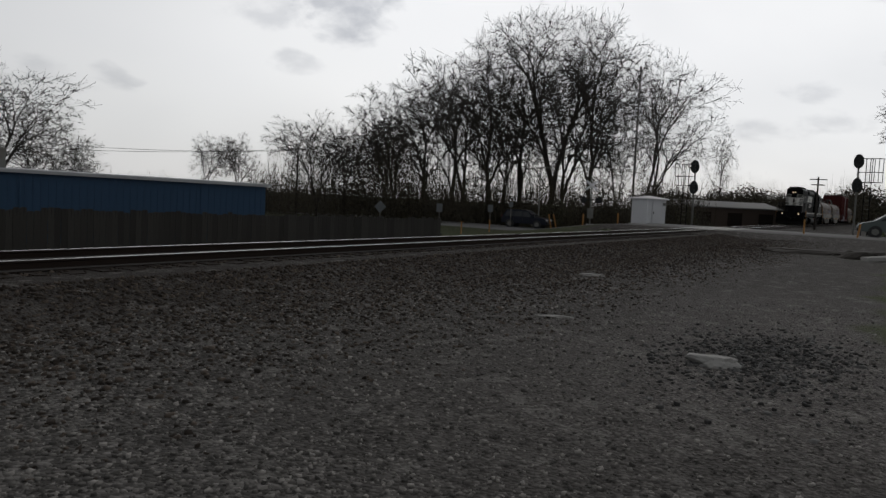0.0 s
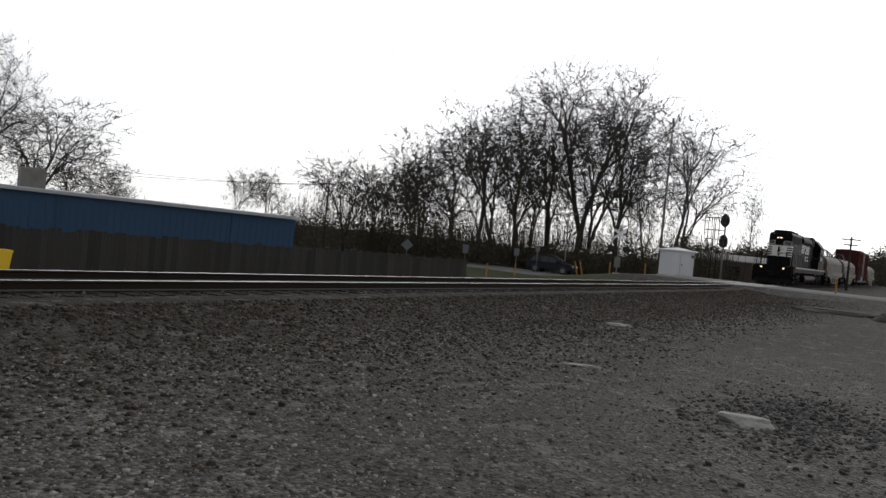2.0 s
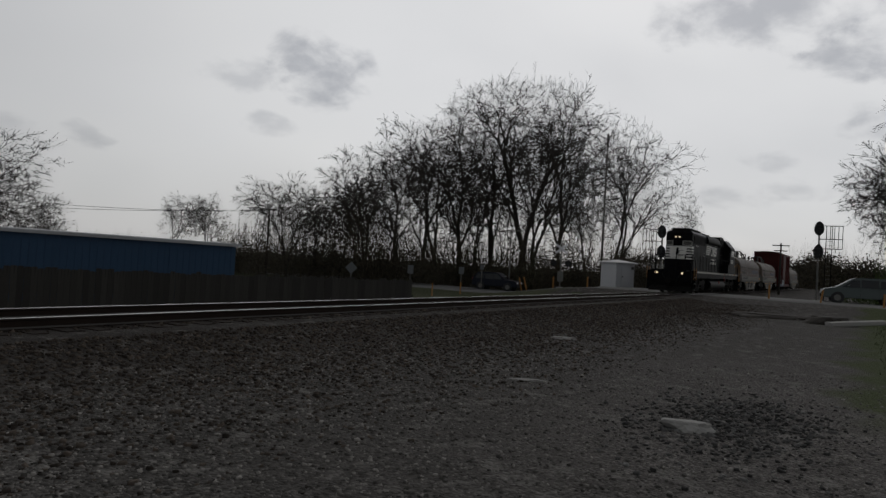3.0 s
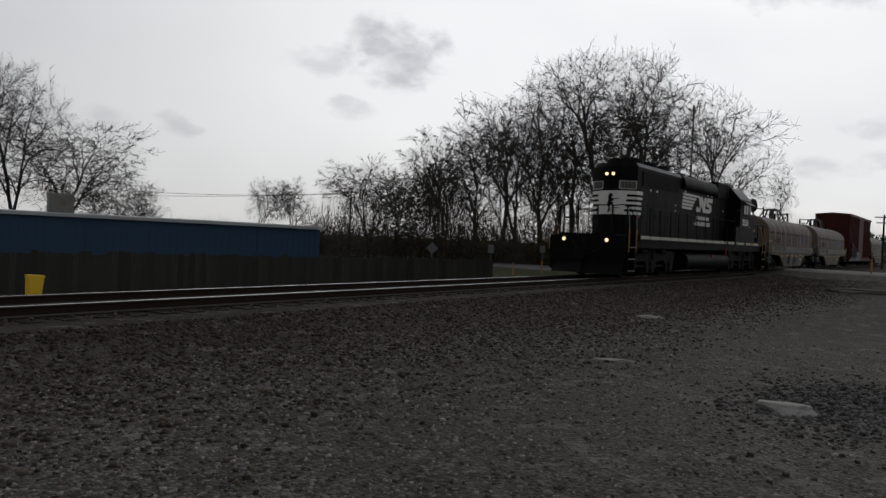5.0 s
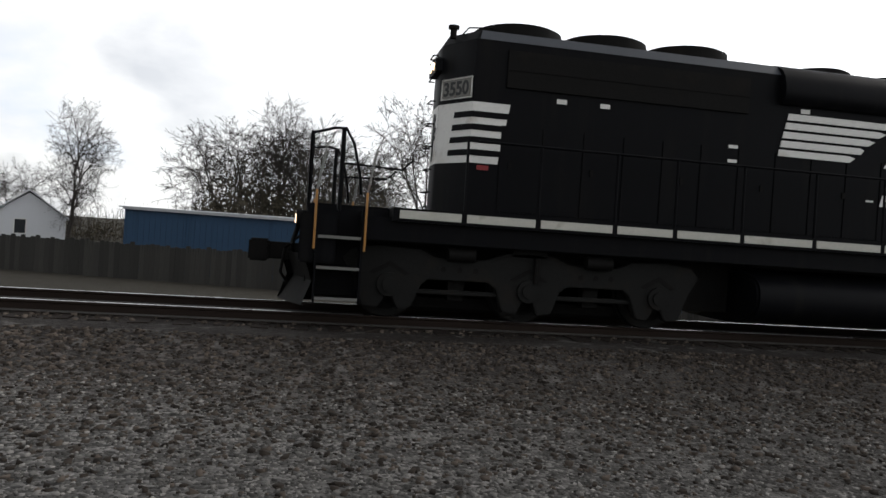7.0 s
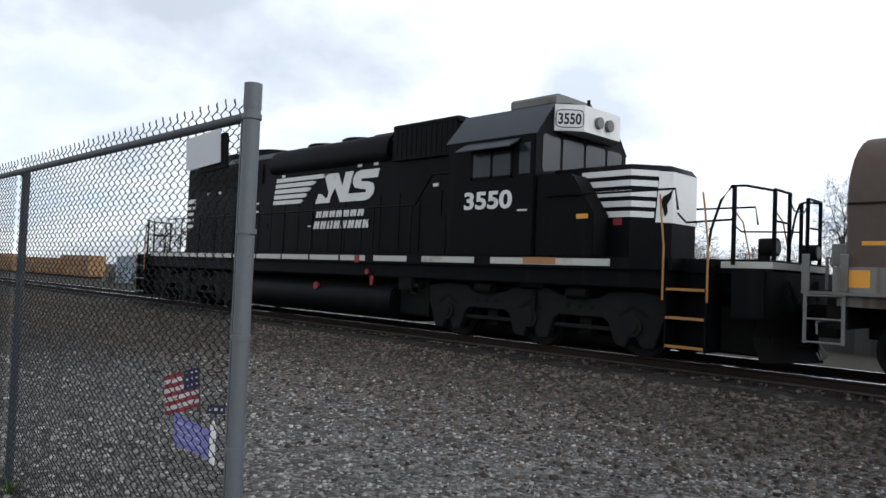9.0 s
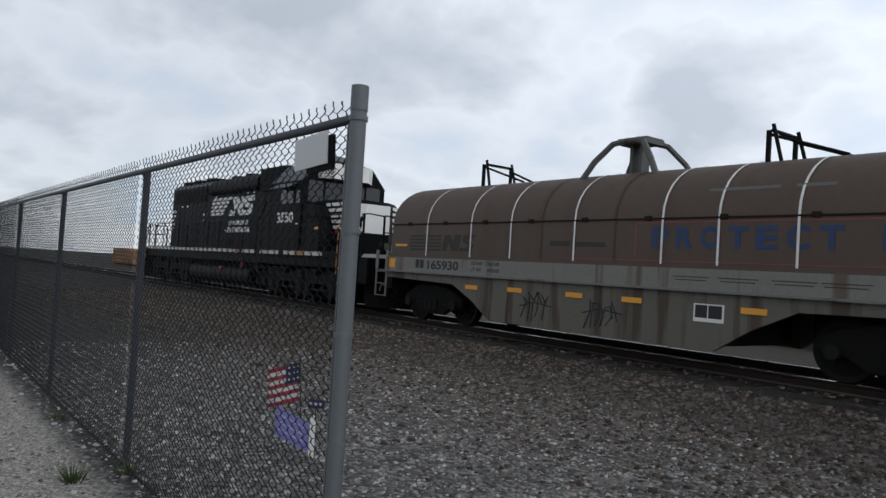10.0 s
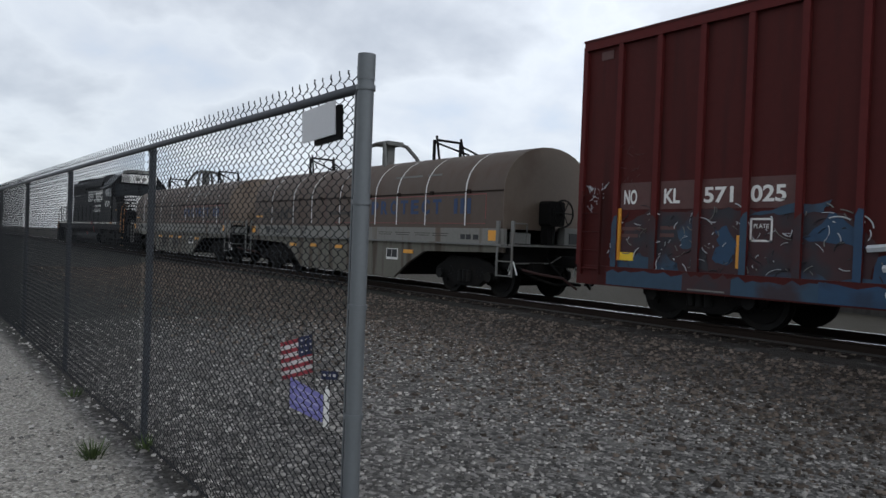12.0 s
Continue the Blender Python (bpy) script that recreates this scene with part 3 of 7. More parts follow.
def blue_building():
    a, b = Vector((-9.0, 39.2)), Vector((26.4, 27.5))
    d = (b - a).normalized(); L = (b - a).length
    h = thing("warehouse", "long low blue metal-clad warehouse with a pale roof edge", "building",
              at=Matrix.Translation((a.x, a.y, 0)) @ pose(0, 0, 0, 0, 0, math.degrees(math.atan2(d.y, d.x))))

    def eave(x):
        return 1.74 - 0.26 * x / L
    D = 18.0
    m = Mesh()
    m.add([(0, 0, -1.9), (L, 0, -1.9), (L, D, -1.9), (0, D, -1.9), (0, 0, eave(0) - .02), (L, 0, eave(L) - .02), (L, D, eave(L) - .02), (0, D, eave(0) - .02), (0, D / 2, eave(0) + .1), (L, D / 2, eave(L) + .1)],
          [(0, 1, 5, 4), (2, 3, 7, 6), (1, 2, 6, 9, 5), (3, 0, 4, 8, 7)])
    wall = part("wall", m, BLUEW, h)
    rib = Mesh()
    for i in range(int(L / 0.3)):
        x = 0.15 + i * 0.3
        rib.box(x - 0.02, x + 0.02, -0.02, 0.01, -1.9, eave(x) - 0.12)
    tagged(part("cladding_rib", rib, BLUEW, wall), kind="stuff")
    for x in (L - 3.3, L - 10.9, L - 19.0, L - 27.0, L - 34.0):
        part("panel_seam", Mesh().box(x - 0.04, x + 0.04, -0.05, -0.022, -1.9, eave(x) - 0.16, 0.02), BLUEW, h)
    part("gutter", eave_strip(L, eave), ROOFM, h, "pale metal eave")
    m = Mesh()
    m.add([(-.2, -.25, eave(0) + .02), (L + .2, -.25, eave(L) + .02), (L + .2, D / 2, eave(L) + .17), (-.2, D / 2, eave(0) + .17), (L + .2, D + .25, eave(L) + .02), (-.2, D + .25, eave(0) + .02),
           (-.2, -.25, eave(0) - .04), (L + .2, -.25, eave(L) - .04)],
          [(0, 1, 2, 3), (3, 2, 4, 5), (6, 7, 1, 0)])
    part("roof", m, ROOFM, h, "pale grey metal roof")
    part("roof_vent", Mesh().box(L - 12.1, L - 11.1, 2.2, 3.2, 1.5, 2.5, 0.06), GREYP, h, "boxy grey rooftop unit")
    part("wall_lamp", Mesh().disc((L - 14.75, -0.1, 1.12), "y", 0.10, 0.16, 12), mat("green_wall_light", (0.35, 1.0, 0.75), 0.3, vary=0, bump=0, emit=1.6), h, "small lit green lamp")


blue_building()


# ---- the train ----
def engine():
    e = thing("locomotive", "black six-axle diesel locomotive with white stripes running long hood first", "locomotive")
    S = -1  # the side towards the camera is -y
    part("underfloor", Mesh().box(1.2, 21.0, -.62, .62, .3, 1.1), GRIME, e)
    part("frame", Mesh().box(1.4, 21.2, -1.04, 1.04, 1.08, 1.44).box(1.4, 19.88, -1.42, 1.42, 1.12, 1.44).box(1.75, 20.0, -1.54, 1.54, 1.40, 1.585).box(0.6, 1.8, -1.05, 1.05, 1.30, 1.585).box(20.0, 21.32, -1.2, 1.2, 1.38, 1.585), BLACK, e)
    # long hood with cut corners at its end
    plan = [(2.5, -.28), (2.9, -.9), (15.2, -.9), (15.2, .9), (2.9, .9), (2.5, .28)]
    m = Mesh().prism(plan, 1.585, 4.2, "z")
    top = [(2.6, -.25), (2.98, -.78), (15.2, -.78), (15.2, .78), (2.98, .78), (2.6, .25)]
    n = 6
    m.add([(x, y, 4.2) for x, y in plan] + [(x, y, 4.36) for x, y in top], [tuple(range(6, 12))] + [(i, (i + 1) % n, n + (i + 1) % n, n + i) for i in range(n)])
    hood = part("long_hood", m, BLACK, e)
    for y in (-1, 1):
        # strip over the sloping edge, painted pale as the sky shines on it
        part("roof_edge", Mesh().add([(2.95, y * .905, 4.205), (15.2, y * .905, 4.205), (15.2, y * .785, 4.366), (3.0, y * .785, 4.366)], [(0, 1, 2, 3)]), ROOFB, hood, "sloping roof edge with the sky's sheen in its colour")
    # hood doors
    for i in range(18):
        x = 3.35 + i * 0.655
        for y0, y1 in ((-.915, -.898), (.898, .915)):
            part("hood_door", Mesh().box(x + .015, x + .64, y0, y1, 1.66, 2.95 if i < 17 else 2.9), BLACK, hood)
    for x in (3.5, 4.8, 6.3, 7.7, 9.2, 10.6, 12.1):
        part("door_latch", Mesh().box(x, x + .05, -.935, -.915, 2.3, 2.4), GRIME, hood)
    # radiator, dynamic brake and filter sections
    for y in (-1, 1):
        part("radiator_screen", Mesh().box(3.4, 7.4, min(y * .935, y * .90), max(y * .935, y * .90), 3.52, 4.08).box(3.4, 7.4, min(y * .945, y * .9), max(y * .945, y * .9), 3.78, 3.81), GRIME, hood)
        prof = [(.86, 3.72), (.98, 3.74), (1.04, 3.80), (1.06, 3.92), (1.05, 4.04), (1.01, 4.16), (.94, 4.27), (.84, 4.35), (.70, 4.40), (.6, 4.41), (.6, 3.72)]
        part("brake_bulge", Mesh().prism([(y * p, q) for p, q in prof], 7.95, 12.8, "x"), BLACK, hood, "rounded dynamic-brake housing")
        m = Mesh().box(12.95, 14.9, min(y * .99, y * .88), max(y * .99, y * .88), 3.68, 4.42)
        part("filter_hatch", m, BLACK, hood)
        for i in range(12):
            x = 13.02 + i * .155
            part("filter_slat", Mesh().box(x, x + .07, min(y * 1.0, y * .98), max(y * 1.0, y * .98), 3.74, 4.36), BLACK, hood)
    part("brake_hatch", Mesh().box(8.0, 12.75, -.6, .6, 4.3, 4.43, .04), BLACK, hood)
    part("filter_roof", Mesh().box(12.95, 14.95, -1.0, 1.0, 4.36, 4.47, .03), BLACK, hood)
    for x, z, r in ((3.75, 4.36, .72), (5.22, 4.36, .72), (6.68, 4.36, .72), (9.2, 4.40, .58), (10.7, 4.40, .58)):
        h = .19 if r > .6 else .10
        m = Mesh().disc((x, 0, z + h / 2), "z", r, h, 28).disc((x, 0, z + h + .01), "z", r * .93, .03, 28)
        part("cooling_fan", m, GRIME, hood)
    part("exhaust_stack", Mesh().box(11.4, 12.2, -.3, .3, 4.40, 4.56, .06), GRIME, hood)
    for z in (1.9, 2.25, 2.6, 2.95, 3.3, 3.65, 4.0):
        part("end_rung", Mesh().tube([(2.42, -.12, z), (2.34, -.12, z), (2.34, -.42, z), (2.42, -.42, z)], .012, 5), GRIME, hood)
    part("end_horn", Mesh().disc((2.62, -.45, 4.36), "z", .05, .16, 10).disc((2.62, -.45, 4.45), "z", .085, .05, 12), GRIME, hood)
    part("roof_grab", Mesh().tube([(2.75, -.5, 4.34), (2.85, -.5, 4.46), (3.2, -.5, 4.50), (3.4, -.5, 4.42)], .012, 5), GRIME, hood)
    # end of the hood: headlight, number boards, stripes
    part("headlight_box", Mesh().box(2.40, 2.52, -.30, .30, 3.78, 4.02, .03), BLACK, hood)
    for y in (-.13, .13):
        part("headlight", Mesh().disc((2.39, y, 3.90), "x", .058, .05, 16), LAMPW, hood, "lit headlight")
    for s in (-1, 1):
        b = part("number_board", Mesh().box(-.33, .33, -.02, .02, -.16, .16, .05), WHITE, hood, "pale number board")
        b.matrix_basis = Matrix.Translation((2.71, s * .60, 3.49)) @ pose(0, 0, 0, 0, 0, math.degrees(math.atan2(s * .62, .4)) + (180 if s > 0 else 0))
        part("number_field", Mesh().box(-.305, .305, -.026, -.02, -.137, .137, .002), SILLT, b, "grey field of the number board")
        lettering("road_number", "3550", .29, -.27, -.03, -.10, LETTER, b, width=.54, bold=.008)
    # a white field wraps round the hood's end, cut by dark bars on both sides
    def wrap(z0, z1, u0, u1, off, slant, sides=(-1, 1)):
        m = Mesh()
        for s in sides:
            corner = [(2.5, s * .28), (2.9, s * .9), (3.42, s * .9)]
            run = []
            for (xa, ya), (xb, yb) in zip(corner, corner[1:]):
                run += [(xa + (xb - xa) * k / 6, ya + (yb - ya) * k / 6) for k in range(6 + (xb > 3))]
            lo, hi = round(u0 * 12), round(u1 * 12)
            P = run[lo:hi + 1]
            V = []
            for i, (x, y) in enumerate(P):
                nx, ny = (-.84 * off, s * .54 * off) if i + lo < 6 else (0, s * off)
                for z in (z0, z1):
                    k = slant * (z - 2.36)
                    first, last = (i == 0 and u0 > 0), i == len(P) - 1
                    dx = (k if last else 0)
                    V.append((x + nx + dx + (.55 * k if first else 0), y + ny + (s * .8 * k if first else 0), z))
            m.add(V, [(2 * i, 2 * i + 2, 2 * i + 3, 2 * i + 1) for i in range(len(P) - 1)])
        if u0 == 0:
            m.add([(2.5 - off, -.285, z0), (2.5 - off, .285, z0), (2.5 - off, .285, z1), (2.5 - off, -.285, z1)], [(0, 1, 2, 3)])
        return m
    part("end_emblem", wrap(2.36, 3.27, 0, .92, .007, .16), WHITE, hood, "white field round the end of the hood")
    for i in range(4):
        z = 2.47 + i * .19
        for s in (-1, 1):
            part("dark_stripe", wrap(z, z + .09, .17, .95, .013, .16, (s,)), BLACK, hood)
    horse = [(-.10, 2.42), (-.06, 2.62), (-.12, 2.76), (-.06, 2.95), (-.10, 3.04), (-.02, 3.16), (.04, 3.17), (.12, 3.06), (.06, 3.03), (.06, 2.95), (.17, 2.93), (.12, 2.87), (.05, 2.84), (.16, 2.79), (.10, 2.74), (.02, 2.74), (-.01, 2.62), (.03, 2.50), (-.02, 2.50), (-.05, 2.42)]
    part("emblem_shape", Mesh().prism([(-y, z) for y, z in horse], 2.478, 2.486, "x"), BLACK, hood, "small dark emblem shape")
    part("red_label", Mesh().box(3.02, 3.2, -.912, -.902, 2.26, 2.33), RED, hood)
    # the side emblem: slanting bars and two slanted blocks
    for i in range(5):
        z = 2.90 + i * .148
        x0, x1 = 7.98 + (z - 2.9) * .22, 9.30 + (0, .20, .33, .52, .92)[i]
        part("emblem_bar", Mesh().prism([(x0, z), (x1, z), (x1 + (.10, .06, .12, .14, .30)[i], z + .075), (x1 - .02, z + .105), (x0 + .02, z + .105)], -.922, -.9, "y"), WHITE, hood)
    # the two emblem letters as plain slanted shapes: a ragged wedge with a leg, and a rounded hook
    part("emblem_block", Mesh().prism([(9.95, 2.86), (10.55, 2.86), (10.60, 3.02), (10.76, 3.22), (10.98, 2.86), (11.20, 2.86), (11.46, 3.58), (11.16, 3.58), (11.05, 3.24), (10.86, 3.58), (10.26, 3.58), (10.33, 3.50), (10.42, 3.30), (10.50, 3.12), (10.46, 3.00), (10.36, 2.98), (10.22, 3.08), (10.08, 3.10), (10.02, 2.98)], -.922, -.9, "y"), WHITE, hood, "slanted white emblem block")
    part("emblem_block", Mesh().prism([(11.20, 2.86), (11.92, 2.86), (12.10, 2.90), (12.22, 3.00), (12.26, 3.14), (12.20, 3.25), (12.02, 3.30), (11.76, 3.32), (11.76, 3.38), (12.36, 3.38), (12.42, 3.58), (11.74, 3.58), (11.58, 3.54), (11.47, 3.42), (11.46, 3.28), (11.54, 3.18), (11.74, 3.14), (11.96, 3.12), (11.96, 3.05), (11.26, 3.05)], -.922, -.9, "y"), WHITE, hood, "slanted white emblem block")
    for z, x0, x1, ks in ((2.50, 10.0, 11.95, 7), (2.22, 9.92, 12.15, 8)):
        w = (x1 - x0) / ks
        for i in range(ks):
            a = x0 + i * w
            P = [(a, z), (a + .09, z), (a + .115, z + .09), (a + w * .50, z + .09), (a + w * .48, z), (a + w * .48 + .08, z), (a + w * .48 + .13, z + .19), (a + w * .48 + .05, z + .19), (a + w * .53, z + .13), (a + .125, z + .13), (a + .14, z + .19), (a + .05, z + .19)]
            part("name_bar", Mesh().prism(P, -.922, -.9, "y"), WHITE, hood)
    part("name_dash", Mesh().box(9.66, 9.80, -.922, -.9, 2.28, 2.31), WHITE, hood)
    for x, z in ((8.35, 3.62), (11.6, 3.66), (12.2, 3.66), (14.2, 3.05), (4.2, 3.36), (4.9, 3.36)):
        part("warning_label", Mesh().box(x, x + .16, -.912, -.902, z, z + .07), WHITE, hood)
    for z in (2.72, 2.95):
        part("warning_label", Mesh().box(7.1, 7.26, -.925, -.915, z, z + .05), WHITE, hood)
    # cab
    prof = [(-1.5, 1.585), (1.5, 1.585), (1.5, 3.74), (.98, 4.36), (.5, 4.46), (-.5, 4.46), (-.98, 4.36), (-1.5, 3.74)]
    cab = part("cab", Mesh().prism(prof, 15.2, 17.35, "x"), BLACK, e, bevel=0.02)
    slope = [(-1.502, 3.742), (-.982, 4.362), (-.5, 4.462), (.5, 4.462), (.982, 4.362), (1.502, 3.742), (1.5, 3.76), (.98, 4.375), (.5, 4.475), (-.5, 4.475), (-.98, 4.375), (-1.515, 3.752)]
    part("cab_roof", Mesh().prism(slope, 15.15, 17.36, "x"), ROOFB, cab, "dark cab roof with the sky's blue-grey sheen in its colour")
    part("cab_step", Mesh().box(14.55, 15.2, -1.5, 1.5, 1.585, 2.35), BLACK, cab)
    roofcap = part("roof_unit", Mesh().box(16.0, 17.1, -.6, .6, 4.46, 4.68, .05), GREYP, cab, "boxy rooftop air conditioner")
    m = Mesh().box(15.83, 16.85, -1.515, -1.49, 3.0, 3.05).box(15.83, 16.85, -1.515, -1.49, 3.5, 3.55).box(15.83, 15.88, -1.515, -1.49, 3.0, 3.55).box(16.8, 16.85, -1.515, -1.49, 3.0, 3.55).box(16.32, 16.37, -1.515, -1.49, 3.0, 3.55)
    win = part("cab_window", m, BLACK, cab)
    part("pane", Mesh().box(15.87, 16.81, -1.507, -1.498, 3.04, 3.51), GLASS, win)
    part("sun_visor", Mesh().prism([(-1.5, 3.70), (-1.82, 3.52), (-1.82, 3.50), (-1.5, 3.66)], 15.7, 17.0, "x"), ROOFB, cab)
    lettering("road_number", "3550", .44, 15.68, -1.504, 2.46, WHITE, cab, width=1.18, label="white painted road number", bold=.014)
    part("model_bar", Mesh().prism([(16.98, 2.385), (17.2, 2.385), (17.215, 2.415), (16.995, 2.415)], -1.504, -1.498, "y"), WHITE, cab)
    # front of the cab: number board, windows
    part("number_box", Mesh().prism([(17.3, -.98), (17.36, -.98), (17.74, -.6), (17.74, .6), (17.36, .98), (17.3, .98)], 3.88, 4.36, "z"), WHITE, cab, "white number box over the windscreen")
    nb = part("number_board", Mesh().box(.01, .53, -.012, .0, -.20, .20, .004), WHITE, cab, "white number board with black digits")
    nb.matrix_basis = pose(17.36, -.98, 4.1, 0, 0, 45)
    rim = Mesh()
    P = [(.27 + .25 * math.copysign(abs(math.cos(q)) ** .4, math.cos(q)), -.016, .16 * math.copysign(abs(math.sin(q)) ** .4, math.sin(q))) for q in [2 * math.pi * k / 32 for k in range(33)]]
    rim.tube(P, .009, 4)
    part("number_rim", rim, LETTER, nb)
    lettering("road_number", "3550", .27, .06, -.017, -.095, LETTER, nb, width=.42, bold=.008)
    for y in (-.17, .17):
        part("front_headlight", Mesh().disc((17.76, y, 4.1), "x", .11, .1, 16), GREYP, cab)
    for y0, y1 in ((-1.3, -.78), (-.7, -.04), (.04, .7), (.78, 1.3)):
        part("windscreen", Mesh().box(17.34, 17.362, y0, y1, 3.1, 3.78, .05), GLASS, cab)
    part("side_windscreen", Mesh().box(17.0, 17.25, -1.508, -1.498, 3.05, 3.6), GLASS, cab)
    part("horn", Mesh().tube([(17.55, -.2, 4.34), (17.55, -.2, 4.55)], .03), GRIME, cab)
    # nose
    nose_plan = [(17.35, -.98), (18.95, -.98), (19.40, -.42), (19.40, .42), (18.95, .98), (17.35, .98)]
    m = Mesh().prism(nose_plan, 1.585, 3.06, "z")
    tp = [(17.35, -.9), (18.9, -.9), (19.33, -.38), (19.33, .38), (18.9, .9), (17.35, .9)]
    m.add([(x, y, 3.06) for x, y in nose_plan] + [(x, y, 3.16) for x, y in tp], [tuple(range(6, 12))] + [(i, (i + 1) % 6, 6 + (i + 1) % 6, 6 + i) for i in range(6)])
    nose = part("short_hood", m, BLACK, e)
    for i in range(5):
        z = 2.27 + i * .172
        for s in (-1, 1):
            stripe = Mesh()
            P = [(18.2 + (z - 2.27) * -.3, s * .986), (18.953, s * .986), (19.21 + i * .012, s * (.668 - i * .015))]
            for (x0, y0), (x1, y1) in zip(P, P[1:]):
                stripe.add([(x0, y0, z), (x1, y1, z), (x1, y1, z + .1), (x0, y0, z + .1)], [(0, 1, 2, 3)])
            part("white_stripe", stripe, WHITE, nose)
    fld = part("nose_emblem", Mesh().add([(19.225, -.65, 2.2), (19.412, -.417, 2.2), (19.412, -.417, 3.05), (19.26, -.606, 3.05), (19.412, .417, 2.2), (19.412, .417, 3.05)], [(0, 1, 2, 3), (1, 4, 5, 2)]), WHITE, nose, "white emblem field on the nose")
    em = part("emblem_shape", Mesh().prism([(.16, .05), (.20, .12), (.19, .26), (.25, .34), (.29, .52), (.22, .44), (.12, .38), (.06, .27), (.12, .18)], -.016, -.008, "y"), BLACK, fld)
    em.matrix_basis = pose(19.225, -.65, 2.25, 0, 0, 51.2)
    for y0, y1 in ((-1.45, -.98), (.98, 1.45)):
        part("side_locker", Mesh().prism([(17.36, 1.585), (18.55, 1.585), (18.55, 2.3), (18.1, 2.98), (17.36, 3.02)], y0, y1, "y"), BLACK, nose, bevel=.02)
    part("amber_tag", Mesh().box(18.22, 18.45, -1.458, -1.448, 2.22, 2.30), REFLECT, nose)
    part("red_label", Mesh().box(18.64, 18.8, -.992, -.982, 2.14, 2.25), RED, nose)
    # side sill markings
    edges = [1.8, 2.75, 3.83, 5.0, 5.95, 7.05, 8.28, 9.49, 10.69, 11.88]
    for a, b in zip(edges, edges[1:]):
        for y in (-1, 1):
            part("sill_stripe", Mesh().box(a + .04, b - .04, min(y * 1.552, y * 1.54), max(y * 1.552, y * 1.54), 1.44, 1.555), SILLW, e)
    for a, b in ((11.92, 12.45), (12.6, 12.8), (13.1, 14.15), (14.61, 16.03), (16.44, 18.95)):
        for y in (-1, 1):
            part("sill_stripe", Mesh().box(a, b, min(y * 1.552, y * 1.54), max(y * 1.552, y * 1.54), 1.44, 1.555), SILLW, e)
    part("rust_streak", Mesh().box(17.2, 17.9, -1.556, -1.552, 1.45, 1.565), mat("rust_stain_on_white", (0.36, 0.17, 0.07), .8, vary=.4, stain=5, bump=.05), e)
    part("end_stripe", Mesh().box(20.6, 21.33, -1.208, -1.2, 1.46, 1.555).box(21.32, 21.335, -1.2, 1.2, 1.46, 1.555), SILLW, e)
    # handrails along the walkway
    for y in (-1.5, 1.5):
        rl = part("handrail", Mesh().tube([(2.9, y, 2.6), (14.3, y, 2.6), (14.75, y * .98, 3.2), (15.2, y * .98, 3.2)], .02, 6), BLACK, e)
        for x in edges[1:] + [13.0, 14.2]:
            part("stanchion", Mesh().tube([(x, y * 1.015, 1.5), (x, y, 2.6)], .02, 6), BLACK, rl)
        part("handrail", Mesh().tube([(17.6, y * .99, 2.62), (20.0, y * .99, 2.62), (20.05, y * .99, 2.3)], .018, 6), BLACK, e)
    # end platforms: railings, steps, ladders, plough, couplers
    for end, sg, x0, x1 in ((.6, -1, .72, 1.36), (21.25, 1, 19.9, 20.55)):
        for y in (-.95, -.38, .38, .95):
            part("end_stanchion", Mesh().tube([(end, y, 1.5), (end, y, 2.6)], .032, 6), BLACK, e)
        for y in (-1, 1):
            part("end_rail", Mesh().tube([(end, y * .95, 2.58), (end - sg * .30, y * 1.22, 2.64), (end - sg * .45, y * 1.35, 2.63), (end - sg * .56, y * 1.45, 2.42), (end - sg * .66, y * 1.53, 2.0), (end - sg * .69, y * 1.55, 1.72)], .020, 6), BLACK, e)
            part("end_stanchion", Mesh().tube([(end - sg * .42, y * 1.33, 1.5), (end - sg * .42, y * 1.33, 2.63)], .034, 6), BLACK, e)
            part("end_rail", Mesh().tube([(end - sg * .42, y * 1.33, 2.15), (end - sg * 1.3, y * 1.02, 2.15), (end - sg * 1.45, y * 1.0, 2.3)], .016, 6), BLACK, e)
        for y in (-1, 1):
            part("end_rail", Mesh().tube([(end, y * .95, 2.60), (end, y * .38, 2.60)], .022, 6), BLACK, e)
            part("end_rail", Mesh().tube([(end, y * .95, 2.15), (end, y * .38, 2.15)], .018, 6), BLACK, e)
        part("safety_chain", Mesh().tube([(end, -.38, 2.5), (end, -.2, 2.36), (end, .2, 2.36), (end, .38, 2.5)], .012, 5), GRIME, e)
        for y in (-1, 1):
            yo, yi = sorted((y * 1.54, y * 1.05))
            well = Mesh().box(x0, x1, min(y * 1.05, y * 1.1), max(y * 1.05, y * 1.1), .3, 1.45)
            w = part("step_well", well, BLACK, e)
            part("step_side", Mesh().box(x0, x0 + .03, yo, yi, .22, 1.5), BLACK, w)
            part("step_side", Mesh().box(x1 - .03, x1, yo, yi, .22, 1.5), BLACK, w)
            for z in (.28, .70, 1.12):
                t_ = part("step", Mesh().box(x0 + .03, x1 - .03, yo, yi, z - .02, z + .015), GRIME, w)
                # at the hood end, grey paints the amber edges as washed out by light
                part("step_edge", Mesh().box(x0 + .03, x1 - .03, min(y * 1.56, y * 1.54), max(y * 1.56, y * 1.54), z - .02, z + .02), ORANGE if end > 5 else GREYP, t_)
            for x in (x0 - .02, x1 + .02):
                rise = [(x, y * 1.57, 1.75), (x - sg * .10, y * 1.5, 2.35), (x - sg * .20, y * 1.35, 2.56)]
                part("grab_rail", Mesh().tube([(x, y * 1.57, .95), rise[0]], .017, 6), ORANGE, w, "amber painted grab rail")
                # at the hood end, pale grey puts the rail's reflection into its colour
                part("grab_rail_top", Mesh().tube(rise, .015, 6), ORANGE if end > 5 else GREYP, w)
